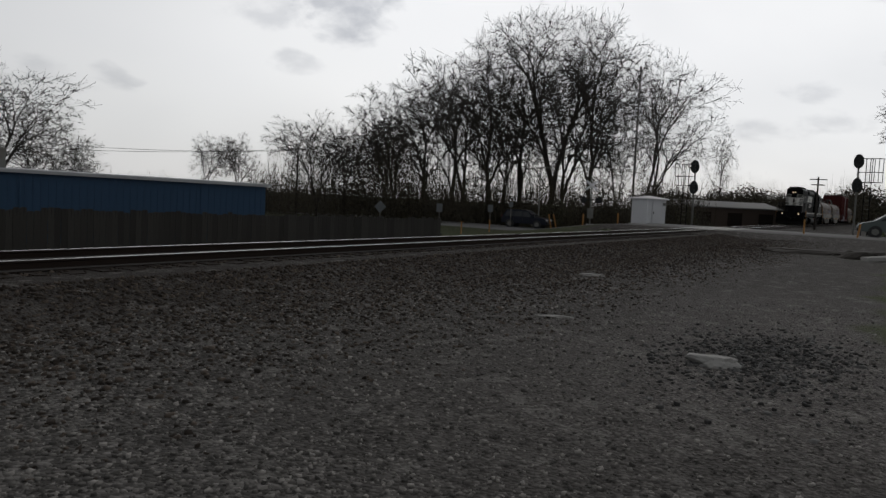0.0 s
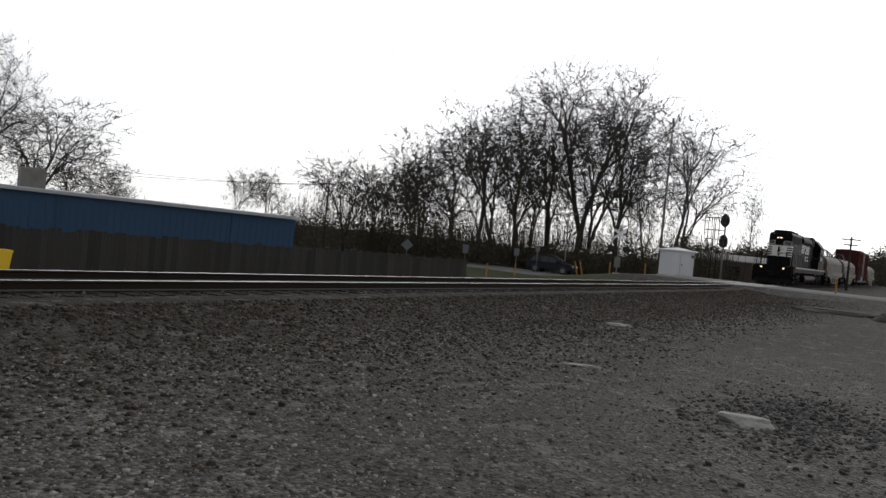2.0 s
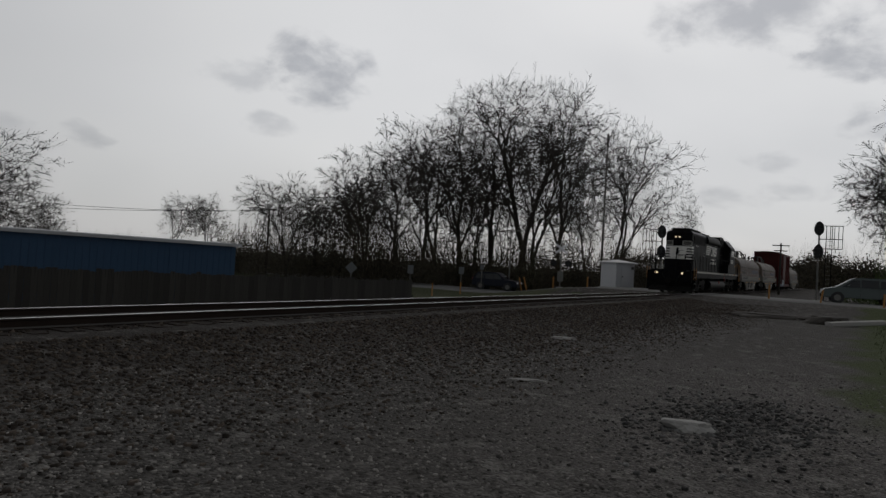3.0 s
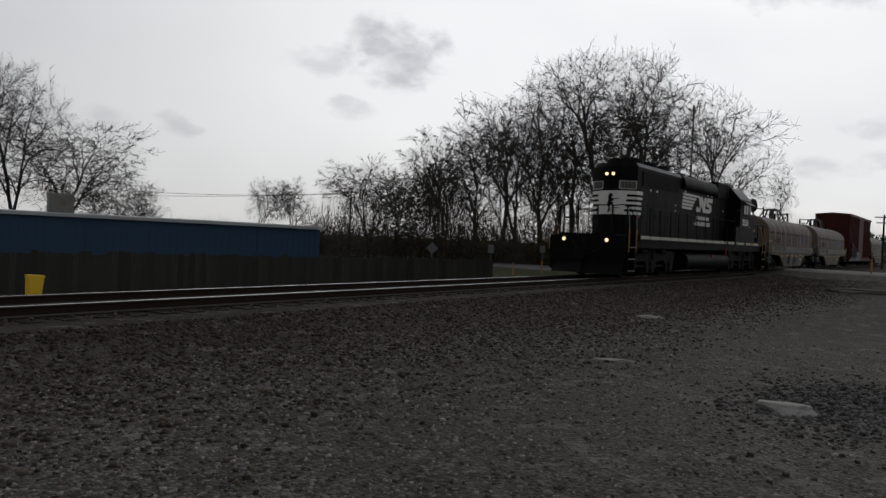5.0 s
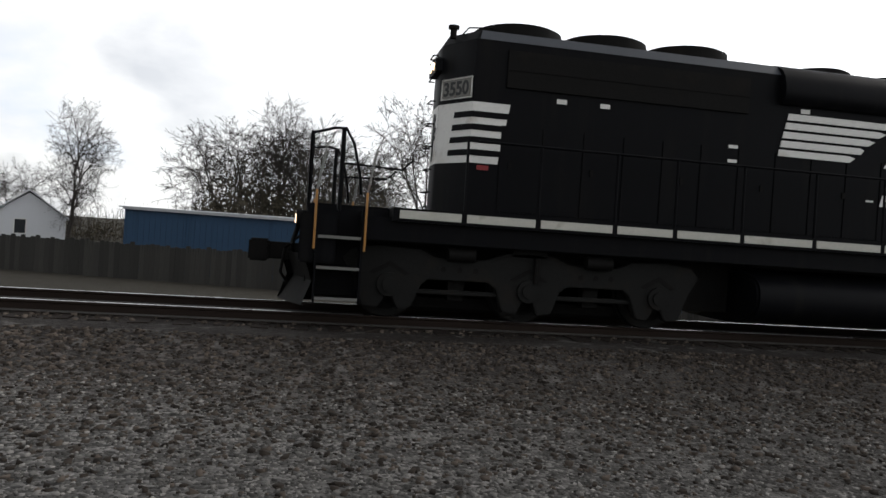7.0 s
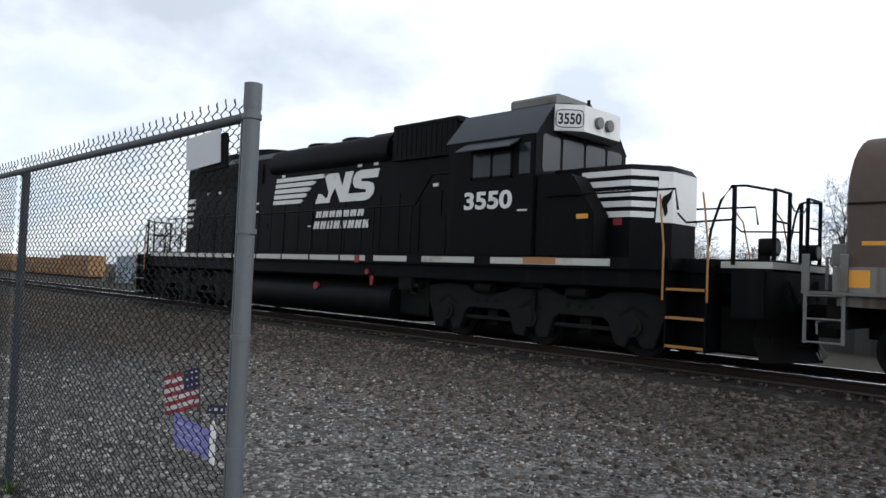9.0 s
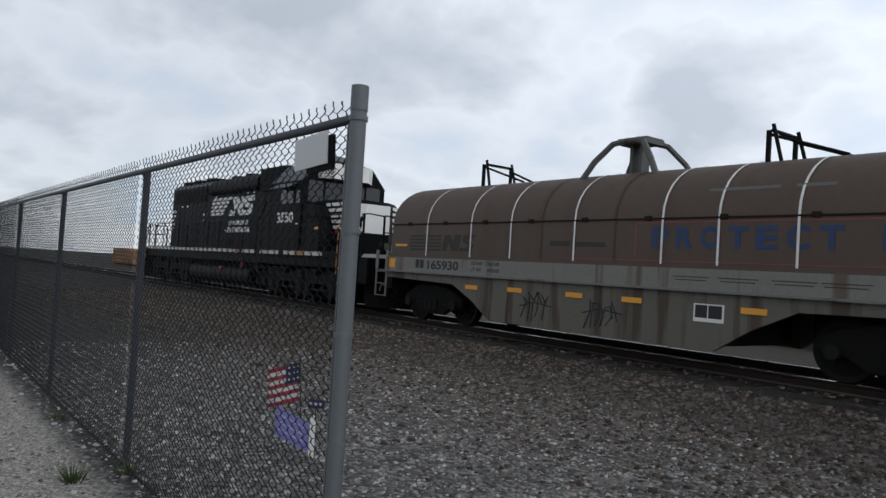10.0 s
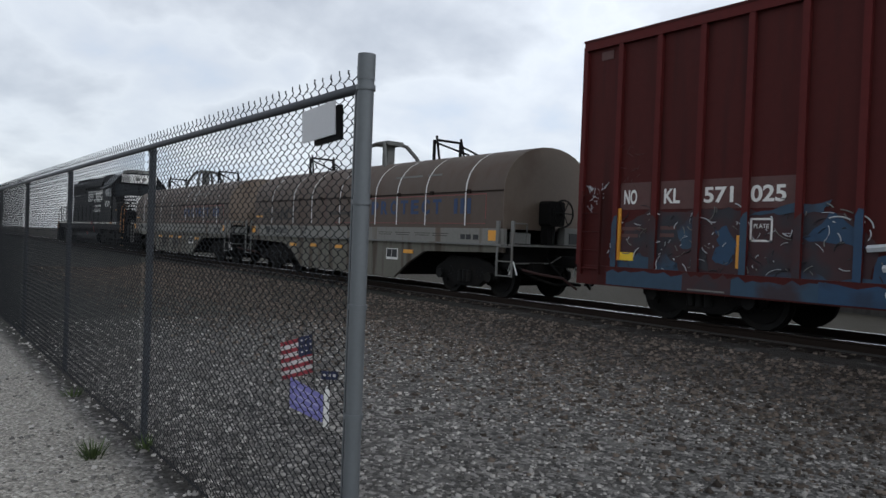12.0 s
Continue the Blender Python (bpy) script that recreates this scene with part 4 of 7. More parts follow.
        # pilot and plough
        part("draft_gear_box", Mesh().box(min(end, end - sg * .8), max(end, end - sg * .8), -1.0, 1.0, .2, .9, .04), GRIME, e)
        part("pilot", Mesh().box(min(end - sg * .4, end + sg * .1), max(end - sg * .4, end + sg * .1), -1.45, 1.45, .75, 1.45), BLACK, e, bevel=.03)
        pl = Mesh()
        P = [(end + sg * .02, -1.4), (end + sg * .38, -.05), (end + sg * .38, .05), (end + sg * .02, 1.4)]
        for (xa, ya), (xb, yb) in zip(P, P[1:]):
            pl.add([(xa, ya, .16), (xb, yb, .12), (xb - sg * .22, yb, .5), (xa - sg * .12, ya, .5), (xb - sg * .1, yb, .86), (xa, ya, .86),
                    (xa - sg * .05, ya, .16), (xb - sg * .05, yb, .12)], [(0, 1, 2, 3), (3, 2, 4, 5), (0, 6, 7, 1)])
        part("plough", pl, GRIME, e)
        part("coupler", Mesh().box(min(end, end + sg * .7), max(end, end + sg * .7), -.12, .12, .72, .98).box(min(end + sg * .55, end + sg * .85), max(end + sg * .55, end + sg * .85), -.19, .14, .68, 1.02), GRIME, e, bevel=.03)
        part("air_hose", Mesh().tube([(end + sg * .1, -.5, 1.1), (end + sg * .3, -.55, .9), (end + sg * .35, -.5, .55), (end + sg * .25, -.4, .4)], .025, 6), GRIME, e)
        # lighter grey than the hose, with the cable's glints put into the colour
        part("cable_loop", Mesh().tube([(end + sg * .12, -.7, 1.3), (end + sg * .2, -.6, 1.0), (end + sg * .2, -.2, .85), (end + sg * .2, .3, 1.0), (end + sg * .12, .5, 1.3)], .03, 6), TRUCKG, e)
    for y in (-.84, .84):
        dl = part("ditch_light", Mesh().disc((.55, y, 1.35), "x", .13, .22, 16).box(.6, .75, y - .04, y + .04, 1.2, 1.5), GRIME, e)
        part("lens", Mesh().disc((.435, y, 1.35), "x", .065, .02, 16), LAMPW, dl, "lit ditch light")
        dl = part("ditch_light", Mesh().disc((21.15, y, 1.78), "x", .13, .22, 16).box(21.0, 21.15, y - .04, y + .04, 1.58, 1.9), GRIME, e)
        part("lens", Mesh().disc((21.265, y, 1.78), "x", .1, .02, 16), GREYP, dl)
    # tank and air reservoirs
    tank = [(1.46 * math.copysign(abs(math.cos(q)) ** .55, math.cos(q)), .60 + .45 * math.copysign(abs(math.sin(q)) ** .7, math.sin(q))) for q in [2 * math.pi * k / 32 for k in range(32)]]
    part("fuel_tank", Mesh().prism(tank, 7.45, 13.62, "x"), BLACK, e, bevel=.04)
    for y in (-1.25, 1.25):
        part("air_reservoir", Mesh().tube([(7.4, y, 1.24), (7.5, y, 1.24), (11.2, y, 1.24), (11.3, y, 1.24)], .17, 14), GRIME, e)
    part("fuel_filler", Mesh().disc((10.9, -1.44, .83), "y", .09, .06, 14), RED, e, "red fuel filler ring")
    part("fuel_cutoff", Mesh().disc((12.85, -1.5, 1.2), "y", .06, .05, 12).box(12.95, 13.03, -1.5, -1.46, .92, 1.12), RED, e)
    part("cutoff_box", Mesh().box(12.47, 12.62, -1.57, -1.54, 1.40, 1.56), RED, e)
    part("air_filter", Mesh().box(13.75, 14.2, -1.4, -1.0, .85, 1.25), GRIME, e, bevel=.03)
    part("equipment_rack", Mesh().box(13.64, 14.5, -1.2, 1.2, .32, 1.1, .05), GRIME, e)
    part("cable_clamp", Mesh().box(14.1, 14.32, -1.34, -1.2, .92, 1.0).tube([(14.05, -1.3, 1.05), (14.12, -1.34, .8), (14.3, -1.34, .78), (14.4, -1.3, 1.05)], .03, 6), TRUCKG, e)
    wheels = []
    for c in (3.86, 17.12):
        for y in (-1, 1):
            yo, yi = sorted((y * 1.18, y * 1.02))
            half_top = [(0, 1.06), (.35, 1.04), (.62, .93), (1.05, .88), (1.42, .92), (1.62, 1.02), (2.25, 1.04), (2.62, .98), (2.74, .84)]
            half_low = [(2.58, .58), (2.44, .18), (2.22, .15), (2.12, .32), (2.02, .32), (1.92, .15), (1.74, .18), (1.60, .52), (1.50, .60), (.62, .60), (.50, .52), (.38, .18), (.16, .15), (.08, .34), (0, .36)]
            edge = half_top + half_low[:-1] + [(0, .36)]
            P = [(c + a, b) for a, b in edge] + [(c - a, b) for a, b in edge[::-1][1:-1]]
            sf = part("side_frame", Mesh().prism(P, yo, yi, "y"), TRUCKG, e, bevel=.015)
            for k in (-2.07, 0, 2.07):
                part("axle_box", Mesh().disc((c + k, y * 1.19, .50), "y", .17, .08, 18).disc((c + k, y * 1.235, .50), "y", .10, .05, 14), TRUCKG, sf)
                part("spring_pocket", Mesh().prism([(c + k - .30, .66), (c + k, .84), (c + k + .30, .66), (c + k + .22, .64), (c + k, .76), (c + k - .22, .64)], min(y * 1.18, y * 1.188), max(y * 1.18, y * 1.188), "y"), GRIME, sf)
            for k in (-1.05, 1.05):
                for u in (-.24, 0, .24):
                    part("frame_hole", Mesh().disc((c + k + u, y * 1.184, .755), "y", .042, .008, 12), GRIME, sf)
                part("tie_bar", Mesh().box(c + k - .62, c + k + .62, min(y * 1.0, y * 1.12), max(y * 1.0, y * 1.12), .38, .45, .015), TRUCKG, sf)
                part("brake_shoe", Mesh().box(c + k - .12, c + k + .12, min(y * .8, y * 1.0), max(y * .8, y * 1.0), .28, .62, .02), GRIME, sf)
                part("brake_cylinder", Mesh().disc((c + k, y * 1.24, .98), "x", .10, .40, 14), GRIME, sf)
            part("bolster", Mesh().box(c - .26, c + .26, yo, yi + .02, 1.0, 1.22), TRUCKG, sf)
            part("damper", Mesh().tube([(c + .1, y * 1.22, .62), (c + .1, y * 1.22, 1.0)], .045, 10), GRIME, sf)
        for k in (-1.05, 1.05):
            part("brake_rigging", Mesh().box(c + k - .75, c + k + .75, -.62, .62, .10, .66, .05), GRIME, e)
        for k in (-2.07, 0, 2.07):
            wheels.append((wheelset(e, c + k, .51), .51))
    return e, wheels


def wheelset(parent, x, r):
    m = Mesh()
    for y in (-1, 1):
        m.disc((0, y * .755, 0), "y", r - .02, .12, 28).disc((0, y * .685, 0), "y", r + .02, .03, 28).disc((0, y * .83, 0), "y", r * .78, .04, 24).disc((0, y * .85, 0), "y", .14, .1, 14)
        for k in range(4):
            a = k * math.pi / 2
            m.disc((math.cos(a) * r * .5, y * .86, math.sin(a) * r * .5), "y", .035, .03, 8)
    m.disc((0, 0, 0), "y", .09, 1.9, 12)
    w = part("wheelset", m, GRIME, parent)
    for y in (-1, 1):
        part("tyre", Mesh().disc((0, y * .818, 0), "y", r - .004, .012, 28), TRUCKG, w, "bright worn wheel rim")
    w.location = (x, 0, r)
    return w


def bogie(parent, c):
    """Two side frames with springs, bolster and adapters of a freight truck."""
    for y in (-1, 1):
        yo, yi = sorted((y * 1.14, y * 1.0))
        P = [(c - 1.14, .58), (c - 1.14, .40), (c - .70, .36), (c - .44, .20), (c + .44, .20), (c + .70, .36), (c + 1.14, .40), (c + 1.14, .58), (c + .80, .76), (c + .34, .86), (c - .34, .86), (c - .80, .76)]
        sf = part("side_frame", Mesh().prism(P, yo, yi, "y"), GRIME, parent, bevel=.025)
        for k in (-.88, .88):
            part("bearing", Mesh().disc((c + k, y * 1.17, .44), "y", .11, .14, 14), TRUCKG, sf)
        for k in (-.16, 0, .16):
            part("spring", Mesh().disc((c + k, y * 1.15, .43), "z", .07, .26, 10), TRUCKG, sf)
        for k in (-.52, .52):
            part("frame_window", Mesh().disc((c + k, y * 1.142, .52), "y", .13, .012, 3), LETTER, sf)
    part("bolster", Mesh().box(c - .2, c + .2, -1.1, 1.1, .55, .85), GRIME, parent)
    for k in (-.36, .36):
        part("brake_beam", Mesh().box(c + k - .09, c + k + .09, -.72, .72, .22, .52, .03), GRIME, parent)
    part("centre_sill", Mesh().box(c - 1.5, c + 1.5, -.45, .45, .55, 1.0, .04), GRIME, parent)


def car_ends(parent, x0, x1):
    for x, s in ((x0, -1), (x1, 1)):
        part("coupler", Mesh().box(min(x, x + s * .85), max(x, x + s * .85), -.11, .11, .74, .96).box(min(x + s * .72, x + s * 1.02), max(x + s * .72, x + s * 1.02), -.18, .14, .68, 1.02), GRIME, parent, bevel=.03)
        part("air_hose", Mesh().tube([(x + s * .1, -.35, .9), (x + s * .4, -.4, .72), (x + s * .65, -.3, .42), (x + s * .95, -.2, .40)], .025, 6), GRIME, parent)
        part("pipe_bracket", Mesh().tube([(x + s * .15, -1.3, .75), (x + s * .3, -.9, .5), (x + s * .55, -.5, .36), (x + s * .9, -.1, .38)], .03, 6).box(min(x + s * .05, x + s * .3), max(x + s * .05, x + s * .3), -.9, -.6, .55, .8), GRIME, parent)
        part("cut_lever", Mesh().tube([(x + s * .12, -1.45, .62), (x + s * .14, -1.4, .78), (x + s * .2, -.3, .80), (x + s * .3, -.1, .95)], .016, 5), GREYP, parent)


def hood_profile(k=0.0):
    """Half-round coil cover: upright sides, round top."""
    W, zs, zt = 1.36 + k, 2.28, 3.34 + k
    P = [(-W, 1.50), (-W, zs)]
    for i in range(1, 16):
        a = math.pi * (1 - i / 16)
        P.append((W * math.cos(a), zs + (zt - zs) * math.sin(a) ** .92))
    return P + [(W, zs), (W, 1.50)]


def coil_car(number):
    c = thing("coil_car", "brown covered steel-coil railcar on a dirty grey fishbelly sill", "railcar", "coil cars behind the locomotive")
    L = 13.5
    # the deep side sills
    side = [(.1, 1.14), (.1, 1.16), (13.4, 1.16), (13.4, 1.0), (10.6, .94), (9.9, .62), (9.3, .24), (4.1, .24), (3.5, .62), (2.8, .94), (.1, 1.0)][1:]
    for y in (-1, 1):
        yo, yi = sorted((y * 1.42, y * 1.34))
        s_ = part("side_sill", Mesh().prism(side, yo, yi, "y"), SILLG, c)
        part("sill_flange", Mesh().box(.05, L - .05, min(y * 1.52, y * 1.3), max(y * 1.52, y * 1.3), 1.135, 1.175), GREYP, s_, "pale worn sill flange")
        part("top_chord", Mesh().box(.05, L - .05, min(y * 1.44, y * 1.36), max(y * 1.44, y * 1.36), 1.175, 1.50), SILLT, s_)
        for x in (4.6, 5.8, 7.0, 8.2):
            part("sill_seam", Mesh().box(x, x + .05, min(y * 1.43, y * 1.4), max(y * 1.43, y * 1.4), .26, 1.13), SILLG, s_)
        for x, z in ((.14, 1.24), (3.3, .86), (4.65, .88), (6.25, .88), (7.55, .88), (9.75, .86), (12.95, 1.24)):
            big = z > 1
            part("reflector", Mesh().box(x, x + (.34 if big else .40), min(y * 1.448, y * 1.42), max(y * 1.448, y * 1.42), z, z + (.22 if big else .09)), REFLECT, s_, "amber reflector panel" if big else "")
    part("floor_frame", Mesh().box(.05, L - .05, -1.34, 1.34, 1.0, 1.2).box(4.0, 9.2, -1.2, 1.2, .3, 1.0).box(-.05, .2, -1.3, 1.3, .7, 1.2).box(L - .2, L + .05, -1.3, 1.3, .7, 1.2), GRIME, c)
    # the cover
    P = hood_profile()
    n = len(P)
    m = Mesh().add([(.2, y, z) for y, z in P] + [(L - .2, y, z) for y, z in P], [(i, i + 1, n + i + 1, n + i) for i in range(n - 1)])
    cover = part("cover", m, BROWNHOOD, c, "rusty brown rounded cover")
    for x0, x1 in ((.185, .2), (L - .2, L - .185)):
        part("cover_end", Mesh().prism(P, x0, x1, "x"), ENDTAN, cover, "tan cover end plate")
    Q = hood_profile(.017)
    for x in (1.68, 3.3, 4.58, 5.45, 6.32, 7.25, 8.25, 9.28, 10.52, 12.05):
        part("white_rib", Mesh().add([(x - .02, y, z) for y, z in Q] + [(x + .02, y, z) for y, z in Q], [(i, i + 1, n + i + 1, n + i) for i in range(n - 1)]), FADED if x in (5.45, 7.25) else WHITE, cover)
    for y in (-1, 1):
        part("cover_seam", Mesh().box(.2, L - .2, min(y * 1.385, y * 1.35), max(y * 1.385, y * 1.35), 2.30, 2.325), RUST, cover)
        part("cover_foot", Mesh().box(.2, L - .2, min(y * 1.40, y * 1.34), max(y * 1.40, y * 1.34), 1.50, 1.56), BROWNHOOD, cover)
        for i in range(9):
            part("seam_bracket", Mesh().box(.9 + i * 1.4, 1.02 + i * 1.4, min(y * 1.40, y * 1.36), max(y * 1.40, y * 1.36), 2.28, 2.36), RUST, cover)
    # lifting bails and the centre frame
    for x in (2.5, 9.5):
        bail = part("lifting_bail", Mesh().tube([(x + .04, -.40, 3.80), (x + .04, .40, 3.80)], .035, 6), GRIME, c, "dark lifting bail on the cover")
        for y in (-1, 1):
            part("bail_leg", Mesh().box(x - .032, x + .032, min(y * .46, y * .40), max(y * .46, y * .40), 3.05, 3.80), GRIME, bail)
            part("bail_leg", Mesh().tube([(x + .26, y * .42, 3.12), (x + .05, y * .40, 3.90)], .032, 6), GRIME, bail)
            part("bail_brace", Mesh().tube([(x, y * .40, 3.74), (x + 1.15, y * .2, 3.34)], .028, 6), GRIME, bail)
    x = 6.65
    b = Mesh()
    for sx in (-1, 1):
        for y in (-.55, .55):
            b.tube([(x + sx * .92, y * 1.2, 3.12), (x + sx * .66, y, 3.55), (x + sx * .36, y * .7, 3.9), (x + sx * .1, y * .4, 3.98)], .06, 6)
    b.box(x - .34, x + .34, -.3, .3, 3.90, 4.02, .04)
    for sx in (-.11, .11):
        b.box(x + sx - .035, x + sx + .035, -.12, .12, 3.3, 3.92)
    part("lifting_frame", b, LIFTG, c, "grey four-legged lifting frame")
    # stripes and block of the emblem, number, weights
    for i in range(5):
        part("emblem_bar", Mesh().box(.98, 2.22 - .0 * i, -1.367, -1.355, 1.68 + i * .08, 1.725 + i * .08), FADELOGO, cover)
    part("emblem_block", Mesh().prism([(2.26, 1.68), (2.42, 1.68), (2.5, 1.9), (2.62, 1.68), (2.85, 1.68), (2.95, 2.05), (2.72, 2.05), (2.66, 1.88), (2.56, 2.05), (2.36, 2.05)], -1.367, -1.355, "y"), FADELOGO, cover)
    part("emblem_block", Mesh().prism([(2.9, 1.68), (3.3, 1.68), (3.4, 1.82), (3.3, 1.9), (3.12, 1.93), (3.42, 1.96), (3.45, 2.05), (3.05, 2.05), (2.98, 1.92), (3.2, 1.82), (3.18, 1.76), (2.92, 1.76)], -1.367, -1.355, "y"), FADELOGO, cover)
    part("mark_bar", Mesh().box(1.38, 1.52, -1.446, -1.438, 1.26, 1.46).box(1.56, 1.70, -1.446, -1.438, 1.26, 1.46), LETTER, c)
    lettering("car_number", number, .27, 1.86, -1.443, 1.255, LETTER, c, width=1.15, label="black stencilled car number", bold=.006)
    for words, x, z, w in (("LD", 3.46, 1.39, .13), ("LMT", 3.63, 1.39, .22), ("226500", 3.92, 1.39, .44), ("LT", 3.46, 1.25, .12), ("WT", 3.63, 1.25, .16), ("59500", 3.99, 1.25, .37)):
        lettering("weight_stencil", words, .11, x, -1.443, z, LETTER, c, width=w)
    for k, letter in enumerate("PROTECT"):
        lettering("cover_letter", letter, .46, 8.05 + k * .46, -1.366, 1.84, BLUEL, cover, width=.33, label="faded blue block letter", bold=.016)
    for k in range(3):
        lettering("cover_letter", "I", .46, 11.62 + k * .24, -1.366, 1.84, BLUEL, cover, width=.13, label="faded blue block letter", bold=.016)
    fr = Mesh().box(7.7, 12.75, -1.366, -1.36, 2.24, 2.262).box(7.7, 7.725, -1.366, -1.36, 1.70, 2.24).box(12.73, 12.75, -1.366, -1.36, 1.70, 2.24).box(6.0, 12.75, -1.366, -1.36, 1.60, 1.615)
    part("red_outline", fr, REDL, cover)
    part("faint_lettering", Mesh().box(5.7, 6.2, -1.366, -1.36, 1.83, 1.93).box(6.25, 7.05, -1.366, -1.36, 1.83, 1.91), FADELOGO, cover)
    part("faint_lettering", Mesh().box(9.0, 10.15, -1.242, -1.222, 2.74, 2.785).box(10.4, 10.95, -1.242, -1.222, 2.74, 2.785), GREYP, cover)
    for i, x in enumerate((8.55, 9.35, 10.2, 10.9)):
        part("stencil_line", Mesh().box(x, x + .65, -1.444, -1.438, 1.36, 1.375).box(x + .04, x + .6, -1.444, -1.438, 1.31, 1.325), FADELOGO, c)
    part("mark_bar", Mesh().box(12.0, 12.16, -1.446, -1.438, 1.25, 1.36).box(12.2, 12.36, -1.446, -1.438, 1.25, 1.36).box(12.44, 12.62, -1.446, -1.438, 1.25, 1.36), LETTER, c)
    pl = part("data_plate", Mesh().box(8.95, 9.47, -1.432, -1.418, .68, .96), WHITE, c, "white-edged data plate")
    part("plate_field", Mesh().box(8.98, 9.19, -1.436, -1.430, .74, .94).box(9.21, 9.44, -1.436, -1.430, .74, .94), LETTER, pl)
    # ladders and end platforms
    for x, s in ((.02, -1), (L - .02, 1)):
        for y in (-1, 1):
            lad = None
            for xx in (x - s * .18, x + s * .28):
                ld = Mesh().box(xx - .02, xx + .02, min(y * 1.50, y * 1.47), max(y * 1.50, y * 1.47), .5, 1.2).box(xx - .045, xx + .045, min(y * 1.50, y * 1.46), max(y * 1.50, y * 1.46), 1.18, 1.66, .012)
                lad = part("stile", ld, GREYP, lad) if lad else part("ladder", ld, GREYP, c)
            for z in (.52, .82, 1.12):
                part("rung", Mesh().tube([(x - s * .18, y * 1.49, z), (x + s * .28, y * 1.49, z)], .014, 5), GREYP, lad)
            part("end_handrail", Mesh().tube([(x + s * .08, y * 1.3, 1.2), (x + s * .08, y * 1.3, 1.62), (x + s * .08, y * .9, 1.62), (x + s * .08, y * .9, 1.2)], .02, 6), GREYP, c)
        part("end_platform", Mesh().box(min(x, x + s * .38), max(x, x + s * .38), -1.35, 1.35, 1.14, 1.18), GREYP, c)
    bw = Mesh()
    hub = (L + .26, -.02, 1.88)
    ring = [(hub[0], hub[1] + .29 * math.cos(a), hub[2] + .29 * math.sin(a)) for a in [2 * math.pi * k / 20 for k in range(21)]]
    bw.tube(ring, .02, 6)
    for k in range(3):
        a = k * math.pi / 3
        bw.tube([(hub[0], hub[1] + .29 * math.cos(a), hub[2] + .29 * math.sin(a)), (hub[0], hub[1] - .29 * math.cos(a), hub[2] - .29 * math.sin(a))], .013, 5)
    part("brake_wheel", bw, GRIME, c, "dark hand-brake wheel")
    part("brake_housing", Mesh().box(L - .17, L + .16, -.34, .12, 1.60, 2.14, .05).box(L - .15, L + .05, -.28, -.05, 1.2, 1.6).tube([(L + .1, -.02, 1.88), hub], .035, 8), GRIME, c)
    part("brake_chain", Mesh().tube([(L + .1, -.2, 1.6), (L + .12, -.22, 1.2), (L + .1, -.3, .8)], .016, 5), GRIME, c)
    part("end_box", Mesh().box(L - .12, L + .10, .2, 1.25, 1.2, 1.58), GREYP, c)
    part("box_opening", Mesh().box(L + .10, L + .112, .34, 1.2, 1.22, 1.46), LETTER, c)
    part("brake_hose", Mesh().tube([(L + .2, -1.15, .66), (L + .55, -.95, .58), (L + .85, -.6, .52), (L + 1.02, -.35, .30)], .028, 6), HOSE, c, "reddish brown rubber hose")
    part("uncoupling_handle", Mesh().tube([(L + .12, -1.42, .55), (L + .18, -1.42, .68), (L + .24, -1.42, .82), (L + .3, -1.42, .68), (L + .36, -1.42, .55)], .016, 5), WHITE, c)
    part("warning_sticker", Mesh().box(.36, .86, -1.367, -1.355, 1.775, 1.83), REFLECT, cover, "thin amber sticker")
    part("end_box", Mesh().box(L - .16, L + .02, -1.2, -.75, 1.2, 1.42), GREYP, c)
    part("valve_box", Mesh().box(-.02, .16, -1.25, -1.0, 1.52, 1.8), GREYP, c)
    # dark scrawls on the sill
    rnd = random.Random(int(number))
    for x0 in ((5.1, 6.75) if number == "165930" else ()):
        g = Mesh()
        for k in range(5):
            xx = x0 + .13 * k
            p = [(xx + rnd.uniform(-.08, .03), -1.425, rnd.uniform(.32, .45)), (xx + rnd.uniform(0, .1), -1.425, rnd.uniform(.6, .75)), (xx + rnd.uniform(.02, .2), -1.425, rnd.uniform(.78, .95)), (xx + rnd.uniform(.1, .26), -1.425, rnd.uniform(.5, .8))]
            g.tube(p, .013, 4)
        g.tube([(x0 - .1, -1.425, .62), (x0 + .3, -1.425, .72), (x0 + .8, -1.425, .66)], .011, 4)
        part("scrawl", g, SPRAYD, c, "thin black spray-paint scrawl")
    wheels = []
    for cx in (1.72, 11.85):
        bogie(c, cx)
        for k in (-.88, .88):
            wheels.append((wheelset(c, cx + k, .44), .44))
    car_ends(c, 0, L)
    return c, wheels


